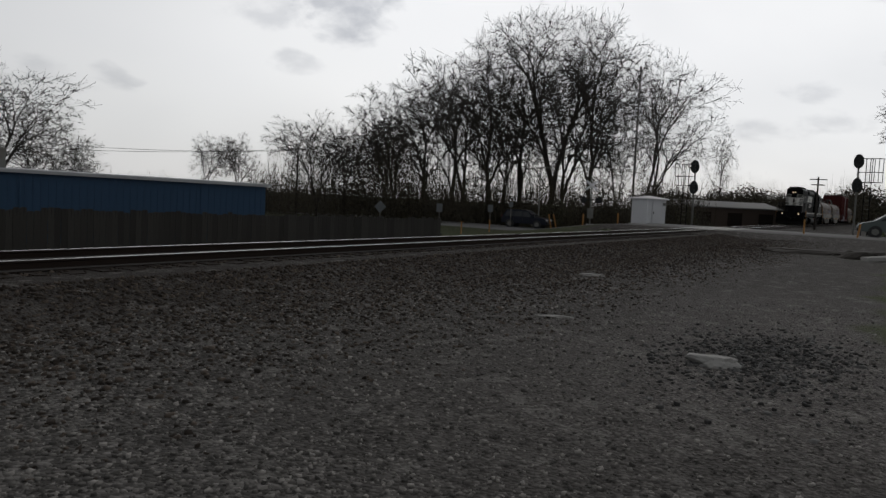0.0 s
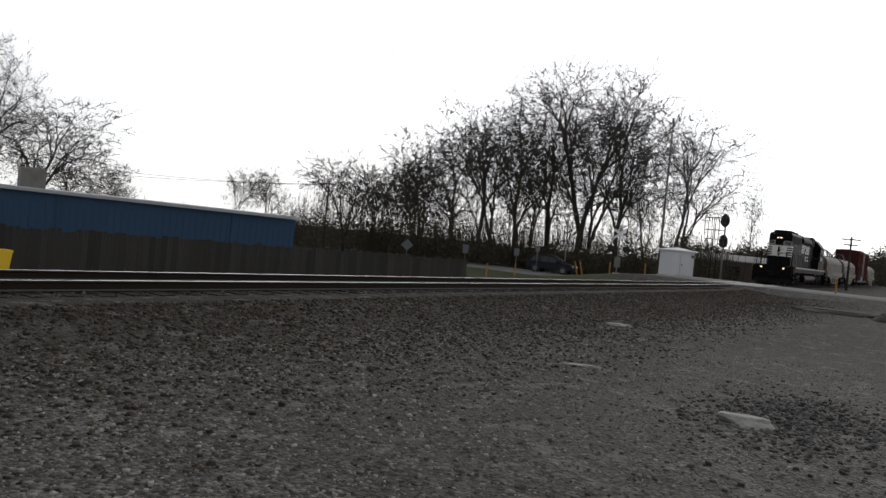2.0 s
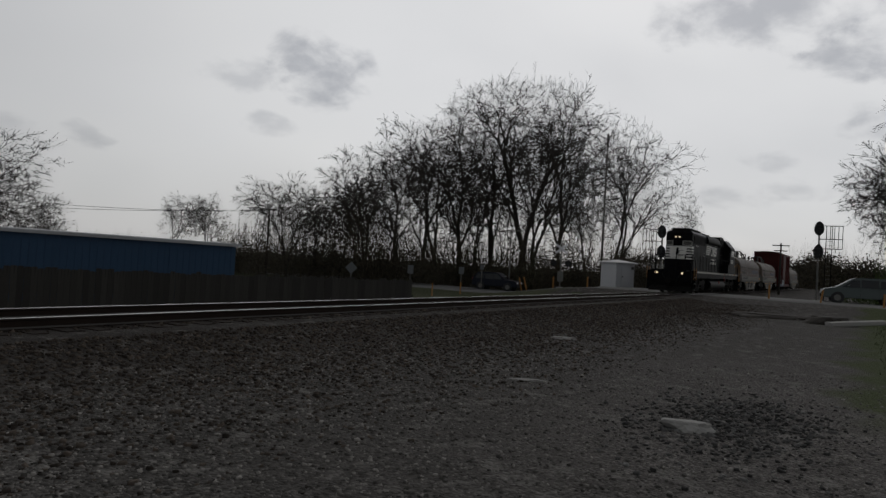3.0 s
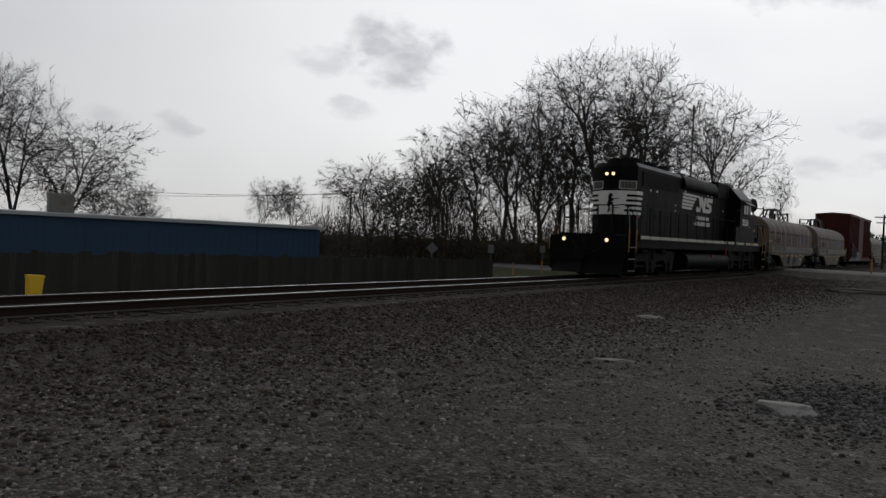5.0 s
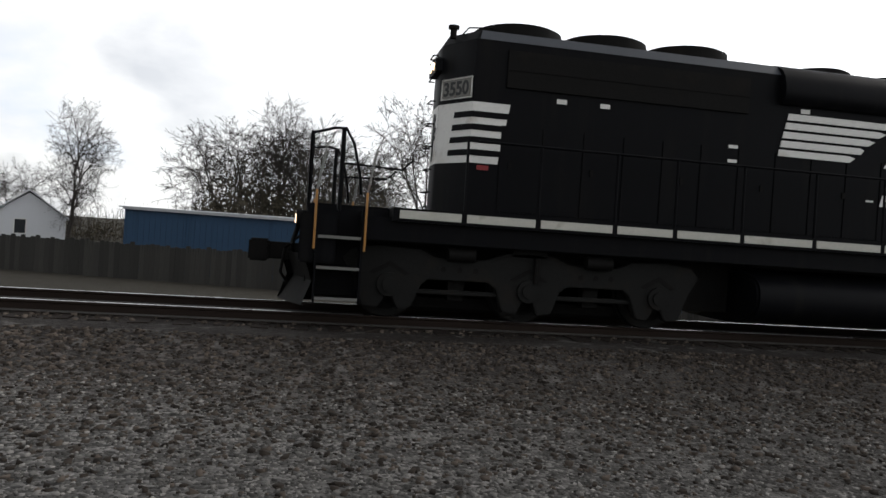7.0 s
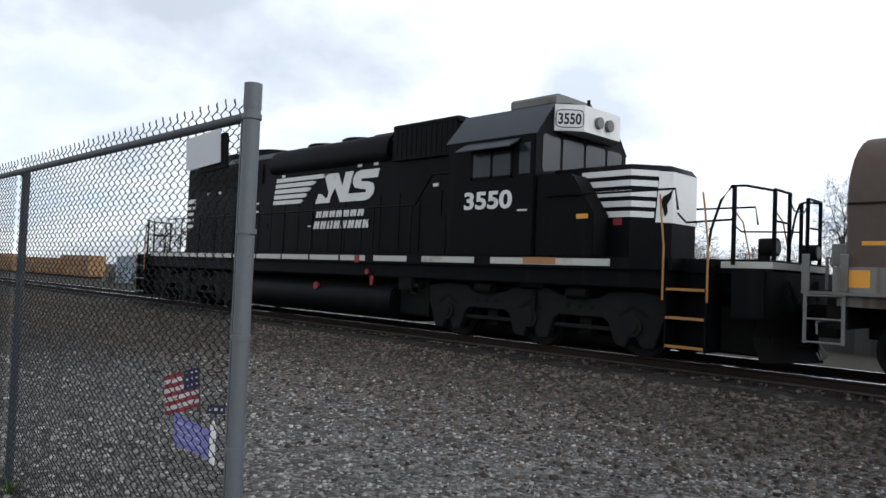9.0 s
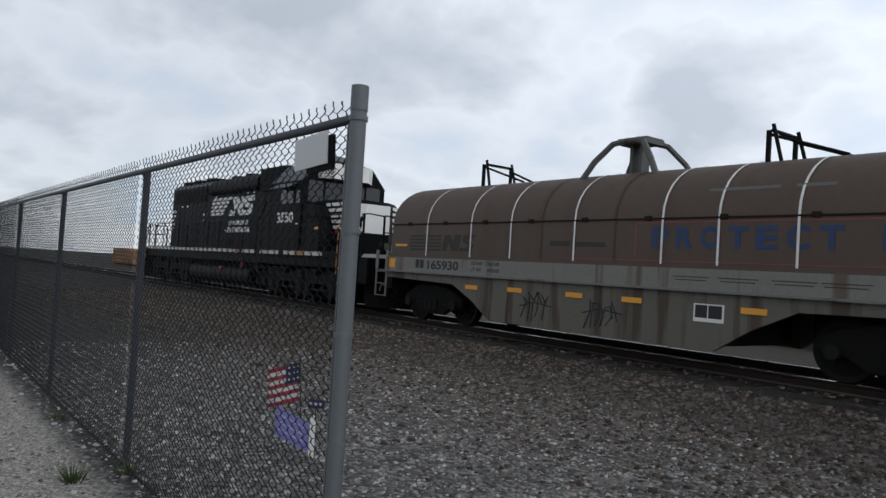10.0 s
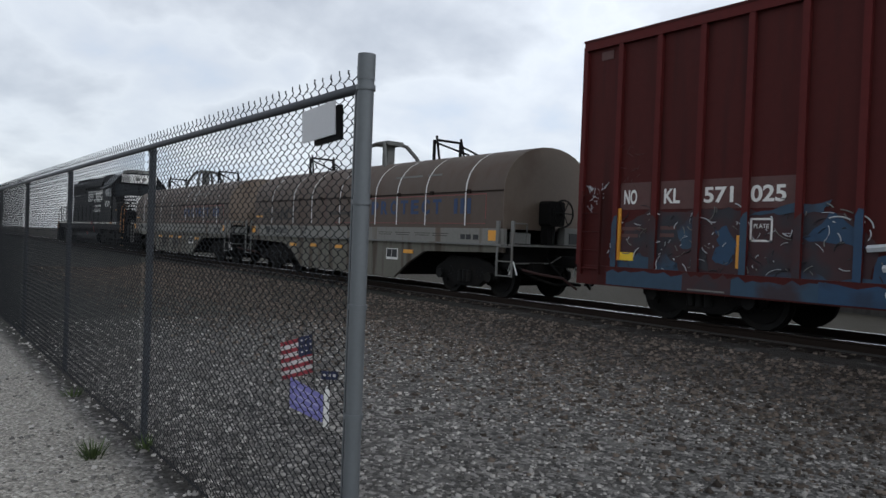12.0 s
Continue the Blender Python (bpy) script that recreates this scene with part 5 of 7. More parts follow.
def boxcar():
    b = thing("boxcar", "tall oxide-red ribbed boxcar with blue and white graffiti", "railcar")
    L, W, z0, z1 = 15.4, 1.5, .64, 4.86
    body = part("body", Mesh().box(.06, L - .06, -1.43, 1.43, z0 + .02, z1), BOXRED, b)
    for y in (-1, 1):
        for i in range(19):
            x = -.03 + i * .81
            if 5.9 < x < 9.2:
                continue
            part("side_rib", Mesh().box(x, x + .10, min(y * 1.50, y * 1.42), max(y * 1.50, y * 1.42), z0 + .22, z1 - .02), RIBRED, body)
        part("side_sill", Mesh().box(0, L, min(y * 1.5, y * 1.4), max(y * 1.5, y * 1.4), z0 - .12, z0 + .22), BOXRED, body)
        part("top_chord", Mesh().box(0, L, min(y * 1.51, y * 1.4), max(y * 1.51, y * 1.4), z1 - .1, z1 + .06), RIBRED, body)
        d = part("sliding_door", Mesh().box(6.1, 9.2, min(y * 1.49, y * 1.43), max(y * 1.49, y * 1.43), z0 + .24, z1 - .12), BOXRED, b)
        for z in (1.6, 2.5, 3.4, 4.2):
            part("door_rib", Mesh().box(6.15, 9.15, min(y * 1.53, y * 1.48), max(y * 1.53, y * 1.48), z, z + .07), BOXRED, d)
    part("roof", Mesh().prism([(-1.52, z1 + .05), (1.52, z1 + .05), (1.52, z1 + .09), (.0, z1 + .2), (-1.52, z1 + .09)], -.02, L + .02, "x"), BOXRED, b)
    part("underframe", Mesh().box(.1, L - .1, -.4, .4, .62, .95).box(3.9, 11.5, -1.2, 1.2, .5, .7), GRIME, b)
    y = -1.437
    for x, w in ((.93, .5), (1.76, .5), (2.52, .58), (3.3, .6)):
        part("number_patch", Mesh().box(x - .03, x + w + .1, y, -1.43, 1.86, 2.32), FADED, b)
    for words, x, w in (("NO", .98, .27), ("KL", 1.80, .3), ("571", 2.54, .5), ("025", 3.32, .54)):
        lettering("reporting_mark", words, .33, x, y - .003, 1.96, WHITE, b, width=w, label="white stencilled lettering", bold=.008)
    part("amber_strip", Mesh().box(.86, .93, y - .03, -1.43, .98, 1.88).box(3.12, 3.2, y - .004, -1.43, .95, 1.45), REFLECT, b)
    part("amber_plate", Mesh().box(.86, 1.22, y - .008, -1.43, .98, 1.12), YELLOW, b)
    pl = Mesh().box(3.33, 3.68, y - .004, -1.43, 1.36, 1.39).box(3.33, 3.68, y - .004, -1.43, 1.68, 1.71).box(3.33, 3.36, y - .004, -1.43, 1.36, 1.71).box(3.65, 3.68, y - .004, -1.43, 1.36, 1.71)
    part("plate_mark", pl, WHITE, b)
    lettering("plate_word", "PLATE", .09, 3.39, y - .004, 1.56, WHITE, b, width=.23)
    rnd = random.Random(21)
    # sprayed fields, then strokes over them
    MAROON = mat("dull_maroon_spray_paint", (0.036, 0.012, 0.014), 0.6, vary=0.45, grain=6, stain=1.8, bump=0.02, spot=(0.020, 0.020, 0.026), spots=0.5)
    FADEB = mat("dusty_blue_spray_paint", (0.022, 0.050, 0.085), 0.6, vary=0.45, grain=6, stain=1.6, bump=0.02, spot=(0.030, 0.020, 0.026), spots=0.5)
    fields = [(MAROON, [(.9, .75), (2.0, .72), (3.4, .74), (5.0, .72), (5.1, 1.3), (4.75, 1.72), (4.2, 1.86), (3.6, 1.78), (3.0, 1.86), (2.2, 1.80), (1.5, 1.86), (1.0, 1.6)]),
              (FADEB, [(.74, .66), (2.15, .66), (2.1, .98), (1.85, 1.14), (1.6, .98), (1.35, 1.12), (1.1, .96), (.76, 1.0)]), (SPRAYB, [(.72, 1.0), (.86, 1.0), (.86, 1.9), (.74, 1.8)]),
              (SPRAYB, [(2.7, 1.05), (3.05, 1.0), (3.12, 1.3), (2.95, 1.62), (2.78, 1.5), (2.84, 1.3)]), (FADEB, [(2.05, 1.5), (2.3, 1.72), (2.5, 1.66), (2.44, 1.3), (2.2, 1.2)]),
              (SPRAYB, [(4.14, 1.42), (4.5, 1.78), (4.72, 1.62), (4.95, 1.32), (4.6, 1.36)]), (FADEB, [(3.3, .66), (5.2, .66), (5.2, .92), (4.6, .86), (4.1, .98), (3.6, .86)]),
              (SPRAYD, [(2.3, .95), (2.68, .9), (2.62, 1.2), (2.4, 1.25)]), (FADEB, [(3.3, 1.74), (3.9, 1.9), (4.5, 1.94), (4.4, 1.8), (3.8, 1.76)]), (SPRAYB, [(5.0, .66), (7.3, .66), (7.4, 1.3), (6.6, 1.45), (5.6, 1.36), (5.1, 1.2)]),
              (MAROON, [(5.3, .8), (6.0, .78), (6.1, 1.15), (5.5, 1.2)])]
    for i, (paint, P) in enumerate(fields):
        Q = []
        for (xa, za), (xb, zb) in zip(P, P[1:] + P[:1]):
            for k in range(5):
                Q.append((xa + (xb - xa) * k / 5 + rnd.uniform(-.03, .03), y - .002 - .0012 * i, za + (zb - za) * k / 5 + rnd.uniform(-.03, .03)))
        part("spray_field", Mesh().add(Q, [tuple(range(len(Q)))]), paint, b)
    for q, (x0, x1, paint) in enumerate(((.70, 2.3, FADEB), (2.25, 3.2, MAROON), (3.1, 4.5, FADEB), (4.4, 7.4, SPRAYB))):
        k = 12
        low = [(x0 + (x1 - x0) * i / k, -1.506 - .003 * q, .545) for i in range(k + 1)]
        high = [(x0 + (x1 - x0) * i / k, -1.506 - .003 * q, .80 + rnd.uniform(-.05, .05)) for i in range(k + 1)]
        part("spray_band", Mesh().add(low + high, [(i, i + 1, k + 2 + i, k + 1 + i) for i in range(k)]), paint, b)
    part("small_stencil", Mesh().box(2.35, 3.0, -1.516, -1.512, .565, .59), GREYP, b)
    for i in range(1, 7):
        x = -.03 + i * .81
        part("rib_paint", Mesh().prism([(x - .004, .86), (x + .104, .86), (x + .104, 1.62 + .2 * rnd.random()), (x + .04, 1.7 + .15 * rnd.random()), (x - .004, 1.55 + .2 * rnd.random())], -1.506, -1.5, "y"), (FADEB, MAROON, MAROON, FADEB, MAROON, SPRAYB)[i - 1], b)
    for i in range(190):
        x = rnd.uniform(.75, 5.0); z = rnd.uniform(.75, 1.85) - .06 * (x > 4)
        a0 = rnd.uniform(0, 6.3); r = rnd.uniform(.08, .24); sw = rnd.choice((.2, .4, .6, 1.1))
        P = [(x + r * math.cos(a0 + sw * k / 5) * 1.3, y - .019, z + r * math.sin(a0 + sw * k / 5)) for k in range(6)]
        part("spray_stroke", Mesh().tube(P, rnd.uniform(.004, .010), 4), (SPRAYW, SPRAYD, SPRAYW, GREYP, SPRAYD)[i % 5], b)
    for P in ([(5.0, 1.3), (5.5, 1.35), (6.0, 1.28), (6.3, 1.12)], [(5.2, 1.05), (5.7, 1.12), (5.9, .95), (5.6, .75), (5.25, .72)], [(5.5, 1.0), (5.55, .85), (5.4, .8)], [(5.9, 1.2), (6.3, 1.2), (6.6, 1.0), (6.5, .7)], [(6.6, 1.3), (7.2, 1.2), (7.3, .8)]):
        part("spray_stroke", Mesh().tube([(p[0], -1.50, p[1]) for p in P], .05, 5), SPRAYW, b, "broad white spray-paint stroke")
    for i in range(14):
        x = .2 + rnd.uniform(0, .35); z = rnd.uniform(1.9, 2.35)
        part("scrawl", Mesh().tube([(x, y, z), (x + rnd.uniform(-.12, .12), y, z + rnd.uniform(-.12, .12)), (x + rnd.uniform(-.15, .15), y, z + rnd.uniform(-.1, .1))], .006, 4), SPRAYW, b)
    for i in range(24):
        x = 1.0 + rnd.uniform(-.2, .25); z = rnd.uniform(2.2, 3.0)
        part("scrawl", Mesh().tube([(x, y, z), (x + rnd.uniform(-.14, .14), y, z + rnd.uniform(-.14, .14))], .005, 4), FADED, b)
    part("small_stencil", Mesh().box(.95, 1.35, y - .004, -1.43, 1.50, 1.56).box(.95, 1.3, y - .004, -1.43, 1.38, 1.44).box(1.75, 2.05, y - .004, -1.43, 1.52, 1.58).box(1.75, 2.02, y - .004, -1.43, 1.40, 1.46).box(.35, .62, y - .004, -1.43, 4.55, 4.7), FADED, b)
    for x in (.1, L - .55):
        lad = part("ladder", Mesh().box(x, x + .03, -1.56, -1.5, .7, 2.2).box(x + .42, x + .45, -1.56, -1.5, .7, 2.2), BOXRED, b)
        for k in range(5):
            part("rung", Mesh().tube([(x, -1.55, .8 + k * .33), (x + .45, -1.55, .8 + k * .33)], .013, 5), BOXRED, lad)
    wheels = []
    for cx in (2.35, 13.05):
        bogie(b, cx)
        for k in (-.88, .88):
            wheels.append((wheelset(b, cx + k, .44), .44))
    car_ends(b, 0, L)
    return b, wheels


TRAIN = [(engine(), -0.12), (coil_car("165930"), 22.0), (coil_car("166065"), 37.62), (boxcar(), 53.17), (coil_car("166112"), 70.7)]


def polar(az, r):
    return r * math.sin(radians(az)), r * math.cos(radians(az))


# ---- chain-link fence beside the camera ----
def chain_fence():
    x0, y, step, n = -2.75, 1.61, 3.34, 9
    zg, zr = -0.5, 1.845
    f = thing("chain_link_fence", "grey galvanised chain-link fence with round pipe posts", "fence")
    end = part("end_post", Mesh().tube([(x0, y, zg - .1), (x0, y, 1.955)], .036, 16).disc((x0, y, 1.928), "z", .0385, .11, 18), GALV, f, "thick galvanised end post")
    for z in (1.84, 1.35, .90, .43, -.05):
        part("band", Mesh().disc((x0, y, z), "z", .042, .022, 16).box(x0 - .075, x0 - .035, y - .006, y + .006, z - .011, z + .011), GALV, end)
    part("tension_bar", Mesh().box(x0 - .07, x0 - .06, y - .012, y + .012, zg, 1.86), GALV, f)
    L = step * n
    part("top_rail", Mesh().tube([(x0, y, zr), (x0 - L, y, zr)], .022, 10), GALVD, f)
    part("bottom_wire", Mesh().tube([(x0, y, zg + .05), (x0 - L, y, zg + .05)], .006, 5), WIRE, f)
    for i in range(1, n + 1):
        x = x0 - i * step
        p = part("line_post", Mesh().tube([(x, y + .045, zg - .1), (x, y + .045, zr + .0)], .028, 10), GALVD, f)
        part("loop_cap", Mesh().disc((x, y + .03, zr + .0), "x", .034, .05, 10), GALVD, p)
    # woven wire: each wire zigzags and hooks into the next
    pw, ph, r = 0.0405, 0.058, 0.0037
    for i in range(n):
        xa = x0 - .066 - i * step
        cols = int((step if i else step - .066) / pw)
        rows = int((zr + .065 - zg - .03) / (ph / 2))
        V, F = [], []
        sides = 3
        for c in range(cols):
            pts = []
            for k in range(rows + 1):
                e = (k + c) % 2
                bulge = .0035 if k % 2 else -.0035
                wx, wz = xa - (c + (e * 1.10 - .05)) * pw, zg + .03 + k * ph / 2
                # each bend hooks round its neighbour along a short upright twist
                if i < 3:
                    pts.append((wx, y + bulge, wz - .0065))
                    pts.append((wx + (.002 if e else -.002), y - bulge, wz + .0065))
                else:
                    pts.append((wx, y + bulge, wz))
            top = pts[-1]
            turn = .004 * math.sin(c * 2.3)
            pts.append((top[0] + turn, y - .003, top[2] + .013))
            pts.append((top[0] - turn + .005, y - .006, top[2] + .027 + .006 * math.sin(c * 5.1)))
            o = len(V)
            for k, p in enumerate(pts):
                for q in range(sides):
                    a = 2 * math.pi * q / sides
                    V.append((p[0] + r * math.cos(a), p[1] + r * math.sin(a), p[2]))
            for k in range(len(pts) - 1):
                for q in range(sides):
                    F.append((o + k * sides + q, o + k * sides + (q + 1) % sides, o + (k + 1) * sides + (q + 1) % sides, o + (k + 1) * sides + q))
        m = Mesh(); m.v, m.f = V, F
        tagged(part("wire_mesh", m, WIRE, f, "woven diamond wire mesh"), kind="stuff")
    sg = thing("fence_sign", "small blank off-white sign wired to the fence", "sign", at=pose(x0 - .335, y - .05, 1.72, 1, -3, 0))
    part("plate", Mesh().box(-.16, .16, .0, .006, -.075, .075), mat("dull_white_plate", (0.50, 0.50, 0.51), .5, vary=.08, bump=.02), sg)
    # dark board set off to the right and down, drawing the plate's shadow
    part("plate_shadow", Mesh().box(-.06, .185, .012, .03, -.098, .055), GRIME, sg, "dark board drawn as the sign's shadow")


chain_fence()


def memorial():
    x, y = -6.02, 3.27
    f = thing("flag", "small striped flag on a thin wooden stick in the gravel", "flag", at=pose(x - .24, y, -.57, 0, -4, 52))
    part("stick", Mesh().tube([(0, 0, 0), (0, 0, .88)], .008, 6), PLANK, f)
    RD = mat("flag_red_cloth", (0.20, 0.028, 0.038), .9, vary=.15, bump=.1)
    BL = mat("flag_blue_cloth", (0.022, 0.027, 0.06), .9, vary=.15, bump=.1)
    WH = mat("flag_white_cloth", (0.42, 0.40, 0.39), .9, vary=.1, bump=.1)

    def cloth(u, v):
        return (-u, .02 * math.sin(u * 18 + v * 3) + .01, .83 - v - u * .22)
    for i in range(9):
        m = Mesh()
        v0, v1 = i * .040, (i + 1) * .040
        n_ = 8
        P = [cloth(.31 * k / n_, v0) for k in range(n_ + 1)] + [cloth(.31 * k / n_, v1) for k in range(n_ + 1)]
        m.add(P, [(k, k + 1, n_ + 2 + k, n_ + 1 + k) for k in range(n_)])
        part("stripe", m, RD if i % 2 == 0 else WH, f)
    m = Mesh()
    P = [cloth(.14 * k / 5, -.003) for k in range(6)] + [cloth(.14 * k / 5, .18) for k in range(6)]
    P = [(p[0], p[1] - .006, p[2]) for p in P]
    m.add(P, [(k, k + 1, 7 + k, 6 + k) for k in range(5)])
    canton = part("canton", m, BL, f, "dark blue corner of the flag")
    st = Mesh()
    for i in range(3):
        for j in range(3):
            p = cloth(.025 + i * .042, .03 + j * .055)
            st.box(p[0] - .008, p[0] + .008, p[1] - .012, p[1] - .008, p[2] - .008, p[2] + .008)
    part("star_dots", st, WH, canton)
    s_ = thing("placard", "tilted purple-blue placard on a white stake in the gravel", "sign", at=pose(x + .28, y - .17, -.56, 0, 0, 46))
    part("stake", Mesh().prism([(-.022, 0), (.022, 0), (.022, .40), (0, .44), (-.022, .40)], -.012, .012, "y"), WHITE, s_, "white pointed stake")
    pl = part("board", Mesh().prism([(-.33, .24), (-.03, .12), (-.03, .36), (-.33, .50)], -.02, -.008, "y"), mat("purple_blue_board", (0.16, 0.15, 0.36), .6, vary=.15, bump=.05), s_)
    for k in range(3):
        part("writing_bar", Mesh().prism([(-.30, .41 - k * .06), (-.07, .315 - k * .06), (-.07, .335 - k * .06), (-.30, .43 - k * .06)], -.024, -.02, "y"), mat("pale_violet_ink", (0.3, 0.29, 0.5), .7, vary=.1, bump=0), pl)
    rb = part("ribbon", Mesh().box(-.05, .10, -.022, -.012, .50, .575, .003), BL, s_, "small dark blue ribbon with pale dots")
    for k in range(3):
        part("ribbon_dot", Mesh().box(-.035 + k * .045, -.010 + k * .045, -.026, -.022, .528, .550), WH, rb)
    part("ribbon_stick", Mesh().tube([(.02, 0, .40), (.02, -.005, .56)], .006, 5), PLANK, s_)


memorial()


# ---- trees ----
def branch_mesh(seed, tips=420, wide=.3, z0=.26, lobes=5, fork=.14, twigs=3, lean=0.0):
    """A bare tree of height 1. Tips fill a lobed crown; limbs gather them two by two down to the trunk."""
    rnd = random.Random(seed)
    heads = [(Vector((rnd.uniform(-.62, .62) * wide + lean * .5, rnd.uniform(-.62, .62) * wide, rnd.uniform(z0 + .18, .80))), rnd.uniform(.45, .8)) for k in range(lobes)]
    heads.append((Vector((lean * .6, 0, .78)), .62))
    pts = []
    while len(pts) < tips:
        c, k = rnd.choice(heads)
        d = Vector((rnd.gauss(0, 1), rnd.gauss(0, 1), rnd.gauss(0, 1))).normalized() * rnd.random() ** .42
        p = c + Vector((d.x * wide * k, d.y * wide * k, d.z * (1 - z0) * .5 * k))
        if z0 * .7 < p.z < 1.0:
            pts.append(p)
    top = max(p.z for p in pts)
    for p in pts:
        p.z *= .975 / top
    limbs = []

    def grow(start, d, group, depth):
        n_ = len(group)
        c = sum(group, Vector()) / n_
        r = .00062 * n_ ** .455
        if n_ == 1:
            mid = start.lerp(group[0], .5) + Vector((rnd.gauss(0, .006), rnd.gauss(0, .006), rnd.gauss(0, .004)))
            limbs.append(([start, mid, group[0]] if n_ > 1 else [start, group[0]], r, r * .6, 1))
            for k in range(twigs):
                q = (group[0] - start).normalized() + Vector((rnd.gauss(0, .75), rnd.gauss(0, .75), rnd.gauss(.15, .6)))
                b0 = start.lerp(group[0], rnd.uniform(.35, 1.0))
                limbs.append(([b0, b0 + q.normalized() * rnd.uniform(.02, .05)], r * .6, r * .3, 0))
            return
        # step towards the group, bending as a limb does
        f = .34 if depth else fork
        v = (c - start)
        q = (v.normalized() * .7 + d * .55 + Vector((rnd.gauss(0, .07), rnd.gauss(0, .07), rnd.gauss(0.04, .05)))).normalized()
        end = start + q * max(.02, v.length * f)
        mid = start.lerp(end, .5) + Vector((rnd.gauss(0, 1), rnd.gauss(0, 1), 0)) * (end - start).length * .04
        limbs.append(([start, mid, end], r, r * .9, n_))
        a = rnd.choice(group)
        b = max(group, key=lambda p: (p - a).length)
        a = max(group, key=lambda p: (p - b).length)
        A = [p for p in group if (p - a).length < (p - b).length * rnd.uniform(.9, 1.1)]
        if not A or len(A) == n_:
            A = group[:n_ // 2]
        ids = {id(p) for p in A}
        Bp = [p for p in group if id(p) not in ids]
        for g in (A, Bp):
            grow(end, q, g, depth + 1)
    grow(Vector((0, 0, -.01)), Vector((lean, 0, 1)), pts, 0)
    return limbs


def bare_tree(h, seed, leaf=0.0, leafmat=None, rmin=.0135, **kw):
    limbs = branch_mesh(seed, **kw)
    t = thing("tree", "tall bare deciduous tree with a dark trunk and budding twigs", "tree")
    rnd = random.Random(seed + 50)
    A, Bm, C = Mesh(), Mesh(), Mesh()
    for pts, r, r1, n_ in limbs:
        P = [p * h for p in pts]
        if n_ > 14:
            A.tube(P, max(rmin, r * h), 6, max(rmin, r1 * h))
        else:
            Bm.tube(P, max(rmin, r * h), 3, max(rmin * .7, r1 * h))
            if n_ <= 1 and rnd.random() < leaf:
                p = P[-1] + Vector((rnd.gauss(0, .06), rnd.gauss(0, .06), rnd.gauss(0, .06)))
                a = Vector((rnd.gauss(0, 1), rnd.gauss(0, 1), rnd.gauss(0, 1))).normalized() * .05
                b = a.orthogonal().normalized() * .032
                C.add([p - a, p + b, p + a, p - b], [(0, 1, 2, 3)])
    part("trunk", A, BARK, t)
    part("crown", Bm, TWIG, t)
    if leaf:
        tagged(part("bud", C, leafmat or BUD, t), kind="stuff")
    return t


